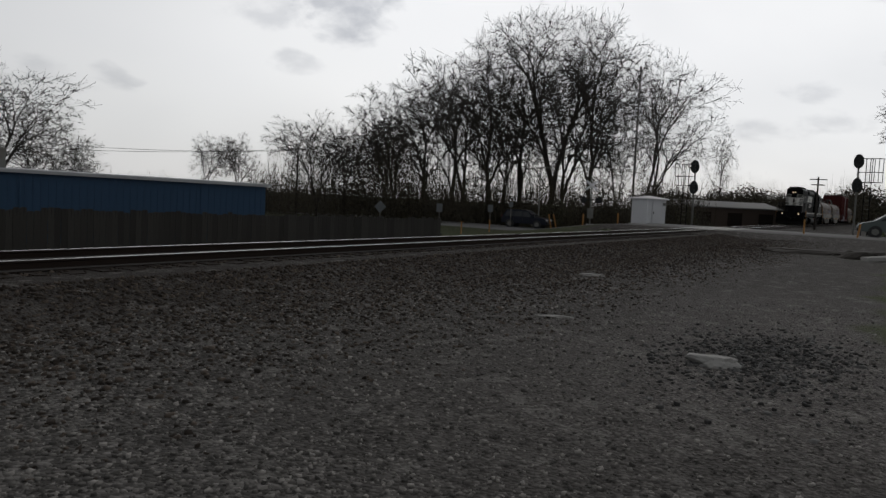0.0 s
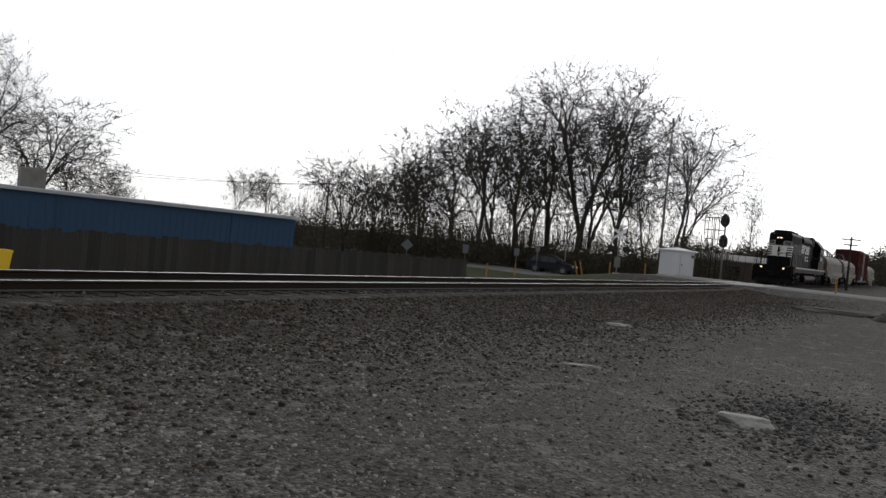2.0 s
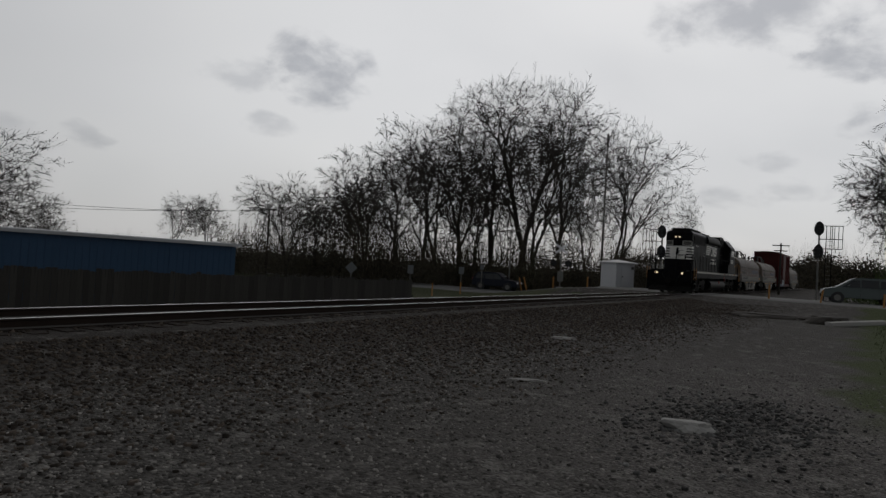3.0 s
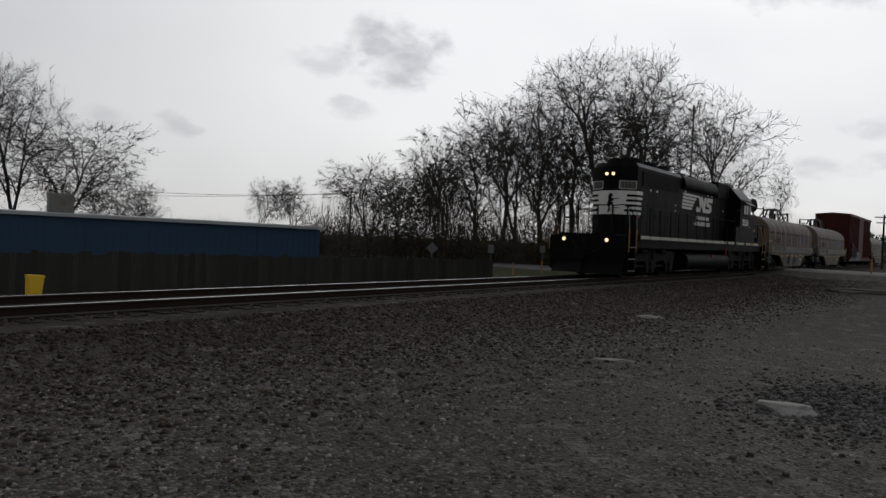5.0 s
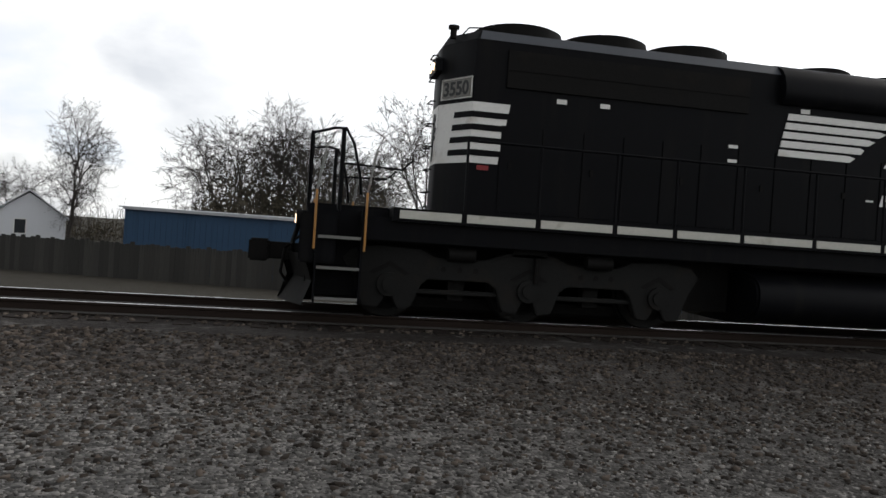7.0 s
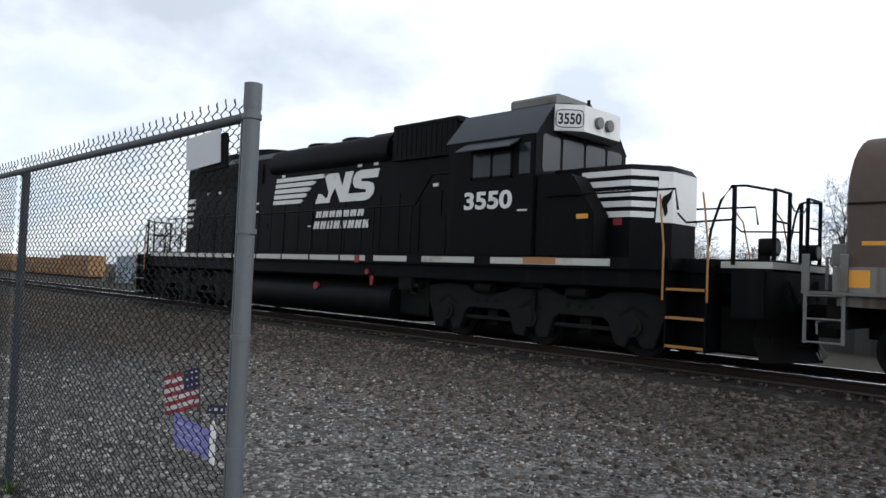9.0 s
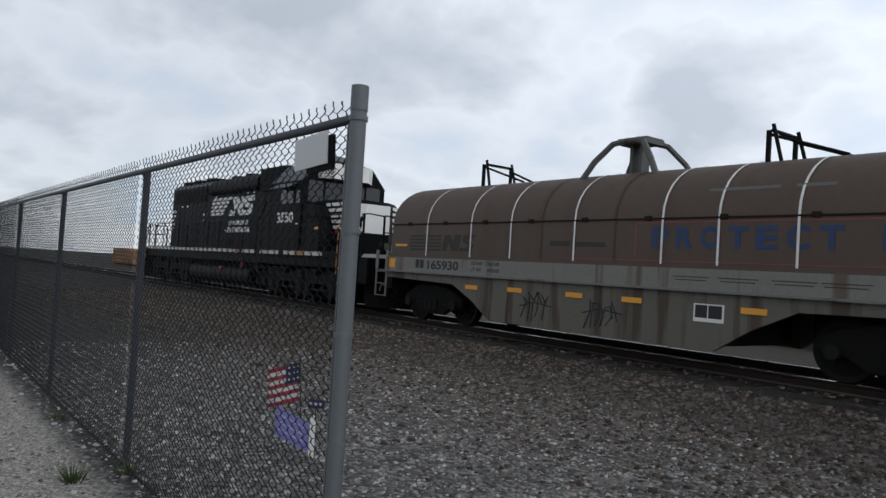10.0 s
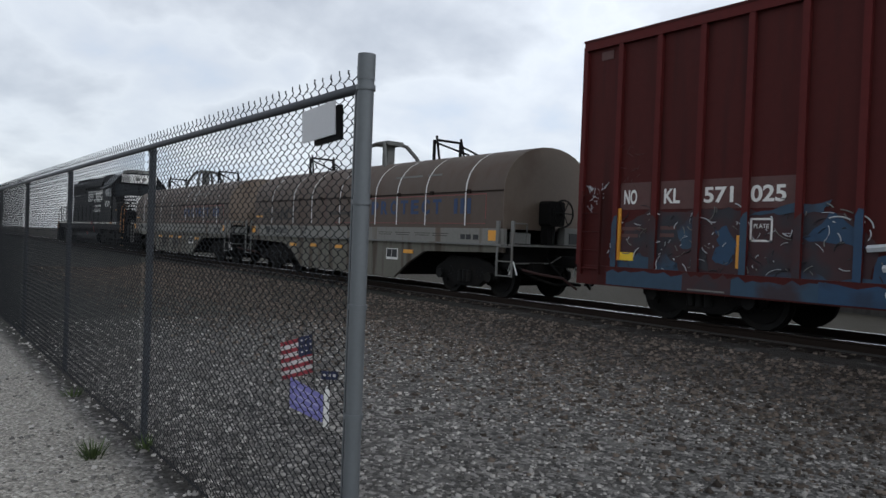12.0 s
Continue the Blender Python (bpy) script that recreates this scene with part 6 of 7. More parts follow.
def plant_trees():
    kinds = [
        bare_tree(22, 3, leaf=.3, twigs=5, tips=1300, wide=.36, z0=.15, lobes=9, fork=.15),
        bare_tree(22, 11, leaf=.3, twigs=5, tips=1250, wide=.33, z0=.14, lobes=9, fork=.2),
        bare_tree(22, 17, leaf=.3, twigs=4, tips=1050, wide=.30, z0=.18, lobes=7, fork=.25),
        bare_tree(12, 23, leaf=.3, twigs=4, tips=700, wide=.42, z0=.15, lobes=7, fork=.1),
        bare_tree(12, 31, leaf=.3, twigs=4, tips=700, wide=.34, z0=.22, lobes=6, fork=.22),
        bare_tree(12, 37, leaf=.3, twigs=5, tips=850, wide=.36, z0=.12, lobes=8, fork=.12),
        bare_tree(18, 41, leaf=.2, twigs=4, tips=520, wide=.36, z0=.25, lobes=5, fork=.22, lean=.25),
    ]
    hs = [22, 22, 22, 12, 12, 12, 18]
    # bearing, elevation of the top, distance, kind, width
    spots = [(58.2, 10.4, 84, 2, 1.0), (61.0, 13.2, 84, 1, .9), (63.4, 14.0, 87, 2, 1.0), (66.0, 15.6, 82, 0, .95), (68.6, 14.6, 84, 1, .85),
             (72.6, 12.2, 82, 6, 1.0), (74.0, 10.4, 86, 6, .8), (47.6, 6.5, 74, 5, 1.2), (49.6, 5.6, 78, 3, 1.0), (51.7, 6.8, 76, 3, 1.1), (54.0, 8.6, 80, 4, 1.2), (56.0, 9.4, 80, 1, 1.0),
             (39.2, 3.3, 112, 4, .75), (41.7, 5.0, 110, 5, .7), (22.9, 9.5, 62, 0, .8), (18.2, 5.8, 64, 3, 1.0), (20.3, 6.9, 66, 4, 1.0), (25.8, 5.8, 62, 4, 1.3), (28.6, 5.4, 60, 3, 1.2), (31.0, 4.4, 62, 3, .9),
             (14.6, 6.4, 66, 4, .9), (9.4, 9.0, 63, 4, .7), (5.4, 6.2, 62, 3, 1.0), (3.2, 8.9, 62, 5, 1.0), (0.6, 10.2, 62, 5, 1.0), (-2.4, 10.2, 64, 1, 1.0), (-6.0, 9.6, 64, 5, 1.0),
             (91.8, 10.2, 76, 5, .8), (93.6, 11.8, 74, 5, 1.0), (96.0, 12.6, 74, 0, 1.0), (78.0, 5.6, 120, 6, .5), (59.4, 9.2, 96, 4, .9), (62.2, 10.0, 97, 5, .8), (66.4, 10.0, 97, 4, .9), (70.6, 9.0, 96, 3, .8), (52.9, 7.4, 88, 5, .9),
             (-16.4, 8.2, 58, 1, .9), (-19.6, 4.8, 72, 3, 1.1), (-22.4, 4.2, 76, 5, 1.0), (-25.4, 4.7, 76, 3, 1.1), (-28.3, 4.0, 80, 4, 1.0), (-31.6, 5.4, 62, 4, .8), (-58, 3.3, 95, 4, .9), (-65.0, 3.0, 105, 4, .8)]
    used = set()
    for i, (az, el, r, k, w) in enumerate(spots):
        x, y = polar(az, r)
        z = ground_z(x, y)
        h = (EYE + r * math.tan(radians(el))  - z) / hs[k]
        m = Matrix.Translation((x, y, z - .05)) @ pose(0, 0, 0, 0, 0, (i * 67) % 360) @ Matrix.Diagonal((h * w, h * w, h, 1))
        if k not in used:
            used.add(k); kinds[k].matrix_basis = m
            t = kinds[k]
        else:
            t = copy_thing(kinds[k], m)
        tagged(t, group="bare trees round the railway")


plant_trees()


def spruce():
    x, y = polar(12.0, 60)
    z = ground_z(x, y)
    H = EYE + 60 * math.tan(radians(11.4)) - z
    t = thing("spruce", "dark green ragged spruce tree behind the warehouse", "tree", at=pose(x, y, z))
    part("trunk", Mesh().tube([(0, 0, 0), (.05, 0, H * .5), (0, .03, H * .99)], .22, 8, .02), BARK, t)
    rnd = random.Random(6)
    limbs, C = Mesh(), Mesh()
    for i in range(170):
        f = (i + rnd.random()) / 170
        zz = H * (.06 + .93 * f)
        R = (1 - f) ** .85 * H * .33 * rnd.uniform(.55, 1.15) + .15
        a = i * 2.4 + rnd.uniform(-.4, .4)
        d = Vector((math.cos(a), math.sin(a), 0))
        tip = Vector((0, 0, zz)) + d * R + Vector((0, 0, -R * .28 + .25 * f))
        limbs.tube([(0, 0, zz), tip], .03, 3, .01)
        for k in range(int(26 + 66 * (1 - f))):
            u = rnd.uniform(.15, 1.03)
            p = Vector((0, 0, zz)).lerp(tip, u) + Vector((rnd.gauss(0, .16), rnd.gauss(0, .16), -abs(rnd.gauss(0, .16))))
            q = (d * rnd.uniform(.5, 1) + Vector((rnd.gauss(0, .5), rnd.gauss(0, .5), rnd.uniform(-.8, .1)))).normalized() * rnd.uniform(.16, .34)
            b = q.orthogonal().normalized() * .10
            C.add([p - b, p + b, p + q], [(0, 1, 2)])
    part("limb", limbs, BARK, t)
    tagged(part("needles", C, NEEDLE, t), kind="stuff")


spruce()


def thicket(name, label, spots, material, seed, leaf=.16, density=260):
    """Tangled brush: many small leaves and thin stems over low mounds."""
    rnd = random.Random(seed)
    C = Mesh()
    for x, y, R, h in spots:
        z = ground_z(x, y)
        for k in range(int(density * R * h / 4)):
            a = rnd.uniform(0, 6.283); u = rnd.random() ** .5 * R
            top = h * (1 - (u / R) ** 2 * .75) * rnd.uniform(.7, 1.1)
            p = Vector((x + math.cos(a) * u, y + math.sin(a) * u, z + rnd.random() ** .7 * top))
            q = Vector((rnd.gauss(0, 1), rnd.gauss(0, 1), rnd.gauss(0, 1))).normalized() * leaf * rnd.uniform(.5, 1.3)
            b = q.orthogonal().normalized() * leaf * .55
            C.add([p - q, p + b, p + q, p - b], [(0, 1, 2, 3)])
        for k in range(int(R * 9)):
            a = rnd.uniform(0, 6.283); u = rnd.random() ** .5 * R
            p = Vector((x + math.cos(a) * u, y + math.sin(a) * u, z))
            C.tube([p, p + Vector((rnd.gauss(0, .3), rnd.gauss(0, .3), h * .6)), p + Vector((rnd.gauss(0, .6), rnd.gauss(0, .6), h * rnd.uniform(.9, 1.35)))], .025, 3, .008)
    tagged(part(name, C, material), label, "brush", kind="stuff")


_r = random.Random(77)
thicket("brush", "dense brown leafless brush under the trees", [(*polar(az, 76 + _r.uniform(-4, 10)), _r.uniform(2.4, 3.8), _r.uniform(4.4, 7.4)) for az in np.arange(43.5, 76, .9)], THICK, 1, leaf=.10, density=860)
thicket("far_treeline", "distant grey-brown line of bare trees", [(*polar(az, 210 + _r.uniform(-20, 20)), _r.uniform(4, 7), _r.uniform(6, 10.5)) for az in np.arange(73.5, 92, .9)], THICK, 2, leaf=.32, density=420)
thicket("green_brush", "green leafing shrubs beside the crossing road", [(*polar(az, 72 + _r.uniform(-3, 3)), _r.uniform(1.8, 2.8), h) for az, h in ((90.2, 2.2), (90.9, 3.4), (91.6, 4.6), (92.3, 5.4), (93.5, 5.6), (94.7, 6), (96, 6))], GREEN, 3)
thicket("hedge", "dark brush around the foot of the trees", [(*polar(az, 60 + _r.uniform(-3, 4)), _r.uniform(2.4, 3.4), _r.uniform(6.2, 8.6) * (1 if az < 2 else .8)) for az in np.arange(-7, 6.5, 1.1)], THICK, 4, leaf=.2)
thicket("far_brush", "low grey brush along the far side of the railway", [(*polar(az, 88 + _r.uniform(-6, 8)), _r.uniform(2.5, 4.5), _r.uniform(2.2, 3.6)) for az in list(np.arange(-68, -12, 1.5)) + list(np.arange(32, 46, 1.4))], THICK, 5, density=130)
thicket("spring_green_brush", "yellow-green young leaves low among the trees", [(*polar(az, 74), 1.3, 3.2) for az in (66.3, 67.2, 72.4, 76.0)], BUD, 6)


# ---- crossing: hut, signals, poles, vehicles ----
def signal_hut():
    x, y = polar(73.2, 65)
    h = thing("signal_hut", "pale aluminium signal hut with a low pyramid roof", "hut", at=pose(x, y, ground_z(x, y) - .02, 0, 0, -32))
    part("wall", Mesh().box(-1.0, 1.0, -1.0, 1.0, 0, 2.2), HUTW, h, bevel=.02)
    part("base", Mesh().box(-1.12, 1.12, -1.12, 1.12, 0, .12), CONC, h)
    part("roof", Mesh().add([(-1.2, -1.2, 2.2), (1.2, -1.2, 2.2), (1.2, 1.2, 2.2), (-1.2, 1.2, 2.2), (-1.2, -1.2, 2.27), (1.2, -1.2, 2.27), (1.2, 1.2, 2.27), (-1.2, 1.2, 2.27), (0, 0, 2.52)],
                            [(0, 3, 2, 1), (0, 1, 5, 4), (1, 2, 6, 5), (2, 3, 7, 6), (3, 0, 4, 7), (4, 5, 8), (5, 6, 8), (6, 7, 8), (7, 4, 8)]), HUTW, h)
    d = part("door", Mesh().box(-.5, .45, -1.075, -1.05, .15, 2.05), HUTW, h)
    part("handle", Mesh().box(-.42, -.34, -1.10, -1.075, 1.0, 1.15), GRIME, d)
    part("vent", Mesh().box(.6, .9, -1.07, -1.05, 1.7, 1.95), GREYP, h)


def block_signal(az, r, z1, z2, ladder_side):
    x, y = polar(az, r)
    z = ground_z(x, y)
    s_ = thing("railway_signal", "grey signal mast with two black lamp heads and a ladder", "signal", "block signals", at=pose(x, y, 0))
    part("mast", Mesh().tube([(0, 0, z), (0, 0, z1 + .2)], .075, 10), GREYP, s_)
    part("foot", Mesh().box(-.25, .25, -.25, .25, z - .05, z + .3), CONC, s_)
    for zz in (z1, z2):
        hd = part("signal_head", Mesh().prism([(.62 * .62 * math.cos(a) + 0, zz + .52 * math.sin(a) * (1.25 if math.sin(a) > 0 else 1)) for a in [2 * math.pi * k / 20 for k in range(20)]], -.03, .03, "y").disc((0, 0, zz + .2), "x", .13, .5, 12), LETTER, s_)
        hd.location, hd.rotation_euler = (-.2, 0, 0), (0, 0, radians(90))
        for k in (-.2, .12, .42):
            part("lens_hood", Mesh().disc((-.35, 0, zz + k), "x", .11, .3, 12), LETTER, s_)
    yl = ladder_side * .75
    lad = Mesh()
    for w in (-.22, .22):
        lad.tube([(0, yl + w, z), (0, yl + w, z1 + .3)], .035, 5)
    ld = part("ladder", lad, TRUCKG, s_)
    for k in range(int((z1 - z) / .35)):
        part("rung", Mesh().tube([(0, yl - .22, z + .3 + k * .35), (0, yl + .22, z + .3 + k * .35)], .014, 4), GREYP, ld)
    cage = Mesh()
    for zz in (z1 - 1.6, z1 - .8, z1 + .3):
        cage.tube([(0, 0, zz), (0, yl * 2.3, zz)], .04, 4)
    for w in (1.1, 1.5, 1.9, 2.3):
        cage.tube([(0, yl * w, z1 - 1.6), (0, yl * w, z1 + .3)], .03, 4)
    part("platform_rail", cage, TRUCKG, s_)


def pole(name, label, cat, az, r, top, rad, arms=(), group=""):
    x, y = polar(az, r)
    z = ground_z(x, y)
    p = thing(name, label, cat, group, at=pose(x, y, 0, 0, 0, -az))
    part("shaft", Mesh().tube([(0, 0, z - .1), (0, 0, top)], rad, 8, rad * .7), GREYP if "grey" in label else BARK, p)
    for zz, w in arms:
        part("cross_arm", Mesh().box(-w, w, -.05, .05, zz - .06, zz + .06), BARK, p)
    return p, z


def small_sign(az, r, z0, w, h, diamond=False):
    x, y = polar(az, r)
    z = ground_z(x, y)
    s_ = thing("road_sign", "small grey road sign on a thin grey post seen from behind", "sign", "signs by the crossing road", at=pose(x, y, 0, 0, 0, -az))
    part("post", Mesh().tube([(0, 0, z), (0, 0, z0 + h)], .03, 6), GREYP, s_)
    P = [(-w, z0 + h), (0, z0 + h + w), (w, z0 + h), (0, z0 + h - w)] if diamond else [(-w, z0), (w, z0), (w, z0 + 2 * h), (-w, z0 + 2 * h)]
    part("plate", Mesh().prism(P, -.05, -.035, "y"), GALV, s_)


def crossing_mast(az, r):
    x, y = polar(az, r)
    z = ground_z(x, y)
    c = thing("crossing_signal", "grey level-crossing mast with black flashing-light arms and crossed boards", "crossing signal", "level-crossing signals", at=pose(x, y, 0, 0, 0, -az))
    part("mast", Mesh().tube([(0, 0, z), (0, 0, 3.6)], .06, 8), GREYP, c)
    part("light_arm", Mesh().box(-.75, .75, -.05, .05, 1.62, 1.70), LETTER, c)
    for s in (-.62, .62):
        part("flasher", Mesh().disc((s, -.08, 1.66), "y", .28, .04, 16).disc((s, -.2, 1.66), "y", .13, .25, 12), LETTER, c)
    for a in (38, -38):
        b = part("cross_board", Mesh().box(-.6, .6, -.08, -.06, -.09, .09), HUTW, c)
        b.matrix_basis = pose(0, 0, 2.9, 0, a, 0)
    part("gate_box", Mesh().box(-.25, .25, -.2, .3, .1, .95), GREYP, c, bevel=.02)
    part("foot", Mesh().box(-.3, .3, -.3, .3, z - .05, z + .25), CONC, c)


def stake(az, r, h, lean=0):
    x, y = polar(az, r)
    z = ground_z(x, y)
    s_ = thing("marker_post", "slim orange marker post beside the road", "marker post", "orange marker posts", at=pose(x, y, z, 0, lean, -az))
    part("shaft", Mesh().tube([(0, 0, -.05), (0, 0, h)], .055, 8), ORANGE, s_)
    part("cap", Mesh().disc((0, 0, h), "z", .06, .05, 8), ORANGE, s_)


def road_vehicle(name, label, cat, at, paint, L, Wd, prof, glass, doors, wheel_r, wheel_x, lights):
    """A parked road vehicle: front towards +x. prof: side outline of the body, glass: side windows as polygons."""
    c = thing(name, label, cat, at=at)
    half = Wd / 2
    m = Mesh()
    n_ = len(prof)
    belt = max(z for x, z in glass[0][:1])

    def inset(z):
        return 0 if z <= belt else (z - belt) * .28
    vs = [(x, -(half - inset(z)), z) for x, z in prof] + [(x, half - inset(z), z) for x, z in prof]
    m.add(vs, [tuple(range(n_)), tuple(range(n_, 2 * n_))[::-1]] + [(i, n_ + i, n_ + (i + 1) % n_, (i + 1) % n_) for i in range(n_)])
    body = part("body", m, paint, c, bevel=.045)
    for g in glass:
        for s in (-1, 1):
            w = Mesh().add([(x, s * (half - inset(z) + .006), z) for x, z in g], [tuple(range(len(g)))])
            part("side_window", w, GLASS, c)
    for x in doors:
        part("door_seam", Mesh().box(x, x + .015, -half - .004, -half + .01, .45, belt).box(x, x + .015, half - .01, half + .004, .45, belt), LETTER, body)
    for x in wheel_x:
        for s in (-1, 1):
            part("wheel_arch", Mesh().disc((x, s * (half - .06), wheel_r), "y", wheel_r + .07, .14, 20), LETTER, body)
            w = part("wheel", Mesh().disc((x, s * (half - .08), wheel_r), "y", wheel_r, .2, 22), LETTER, c)
            part("rim", Mesh().disc((x, s * (half + .025), wheel_r), "y", wheel_r * .62, .02, 18), GREYP, w)
    for kind_, x, y0, y1, z0, z1 in lights:
        for s in (-1, 1):
            part(kind_, Mesh().box(x - .03, x + .03, min(s * y0, s * y1), max(s * y0, s * y1), z0, z1), RED if kind_ == "tail_light" else HUTW, c)
    for x0, x1, z0, z1 in [(prof[k][0], prof[k + 1][0], prof[k][1], prof[k + 1][1]) for k in range(len(prof) - 1)]:
        if abs(x1 - x0) < 1.2 and z1 > belt + .2 and z0 > belt - .2 and z0 < z1 and abs(z1 - z0) > .35:
            part("windscreen", Mesh().add([(x0, -half + .15, z0 + .04), (x0, half - .15, z0 + .04), (x1, half - .25, z1 - .05), (x1, -half + .25, z1 - .05)], [(0, 1, 2, 3)]), GLASS, c)
    part("front_bumper", Mesh().box(L - .05, L + .06, -half + .1, half - .1, .35, .58, .05), LETTER, c)
    part("rear_bumper", Mesh().box(-.06, .05, -half + .1, half - .1, .38, .6, .05), LETTER, c)
    for s in (-1, 1):
        part("mirror", Mesh().box(L * .66, L * .66 + .12, min(s * (half + .02), s * (half + .2)), max(s * (half + .02), s * (half + .2)), belt + .02, belt + .16, .03), paint, c)
    return c


def crossing():
    signal_hut()
    block_signal(76.35, 68, 4.95, 3.15, 1)
    block_signal(86.9, 68, 5.7, 3.8, -1)
    p, z = pole("utility_pole", "very tall thin grey steel mast beyond the crossing", "pole", 71.95, 92, 18.2, .16)
    pole("utility_pole", "wooden utility pole with two cross-arms", "pole", 84.5, 92, 5.6, .13, ((5.3, .9), (4.7, .7)))
    pole("utility_pole", "wooden utility pole with a short cross-arm", "pole", 46.1, 74, 5.6, .12, ((5.4, .7),))
    p, z = pole("street_lamp", "grey street lamp on a slim post by the road", "lamp", 64.95, 72, 4.7, .08)
    part("lamp_head", Mesh().box(-.1, 1.1, -.08, .08, 4.62, 4.74, .03), GREYP, p)
    crossing_mast(68.9, 63)
    for az, r, z0, w, h, d in ((52.6, 46, .1, .38, .4, True), (57.2, 70, -.1, .28, .4, False), (61.2, 62, .25, .22, .3, False), (62.8, 68, .7, .18, .22, False)):
        small_sign(az, r, z0, w, h, d)
    for az, r, h, lean in ((59.0, 56, .95, 0), (61.2, 58, .9, 0), (66.0, 64, 1.3, -12), (66.4, 64, 1.3, -14), (68.4, 60, 1.0, 0), (71.0, 62, .9, 0), (83.9, 54, .95, 0), (91.0, 50, .8, 0), (87.2, 52, .85, 8)):
        stake(az, r, h, lean)
    NAVY = mat("dark_navy_car_paint", (0.008, 0.010, 0.018), .4, vary=.15, bump=0, gloss=.15)
    TEAL = mat("grey_green_car_paint", (0.06, 0.077, 0.076), .35, metal=.1, vary=.12, bump=0, gloss=.3)
    x, y = polar(64.0, 69)
    road_vehicle("suv", "dark navy estate car waiting at the level crossing", "car", pose(x - .35, y + 2.1, ground_z(x, y) + .03, 0, 0, -82), NAVY, 4.4, 1.78,
                 [(0, .38), (4.38, .36), (4.4, .75), (4.1, .92), (3.25, 1.02), (2.55, 1.56), (2.3, 1.64), (.45, 1.64), (.12, 1.1), (.0, .95)],
                 [[(.35, 1.02), (1.15, 1.02), (1.15, 1.52), (.6, 1.52)], [(1.25, 1.02), (2.05, 1.02), (2.05, 1.52), (1.25, 1.52)], [(2.13, 1.02), (3.0, 1.02), (2.5, 1.5), (2.13, 1.52)]],
                 (1.2, 2.1, 3.05), .34, (.85, 3.5), (("head_light", 4.38, .5, .82, .68, .84), ("tail_light", .02, .62, .84, .85, 1.05)))
    x, y = polar(91.8, 57)
    road_vehicle("minivan", "grey-green minivan waiting at the level crossing", "car", pose(x + .3, y - .35, ground_z(x, y) + .03, 0, 0, 96), TEAL, 5.0, 1.95,
                 [(0, .36), (4.95, .34), (5.0, .72), (4.75, .9), (4.05, 1.06), (3.2, 1.62), (2.9, 1.72), (.5, 1.74), (.15, 1.2), (.0, 1.0)],
                 [[(.3, 1.08), (1.5, 1.08), (1.5, 1.58), (.6, 1.58)], [(1.6, 1.08), (2.6, 1.08), (2.6, 1.6), (1.6, 1.6)], [(2.7, 1.08), (3.75, 1.08), (3.15, 1.55), (2.7, 1.58)]],
                 (1.55, 2.65, 3.7), .34, (1.0, 4.0), (("head_light", 4.9, .55, .85, .68, .86), ("tail_light", .03, .7, .94, .95, 1.3)))
    x, y = polar(24.3, 14.9)
    b = thing("bin", "bright yellow plastic bin beyond the track", "bin", at=pose(x, y, -.36, 0, 4, 20))
    m = Mesh().tube([(0, 0, 0), (0, 0, .57)], .14, 4, .19)
    part("tub", m, YELLOW, b, bevel=.02)
    part("rim", Mesh().tube([(0, 0, .55), (0, 0, .6)], .2, 4, .2), YELLOW, b, bevel=.01)


crossing()


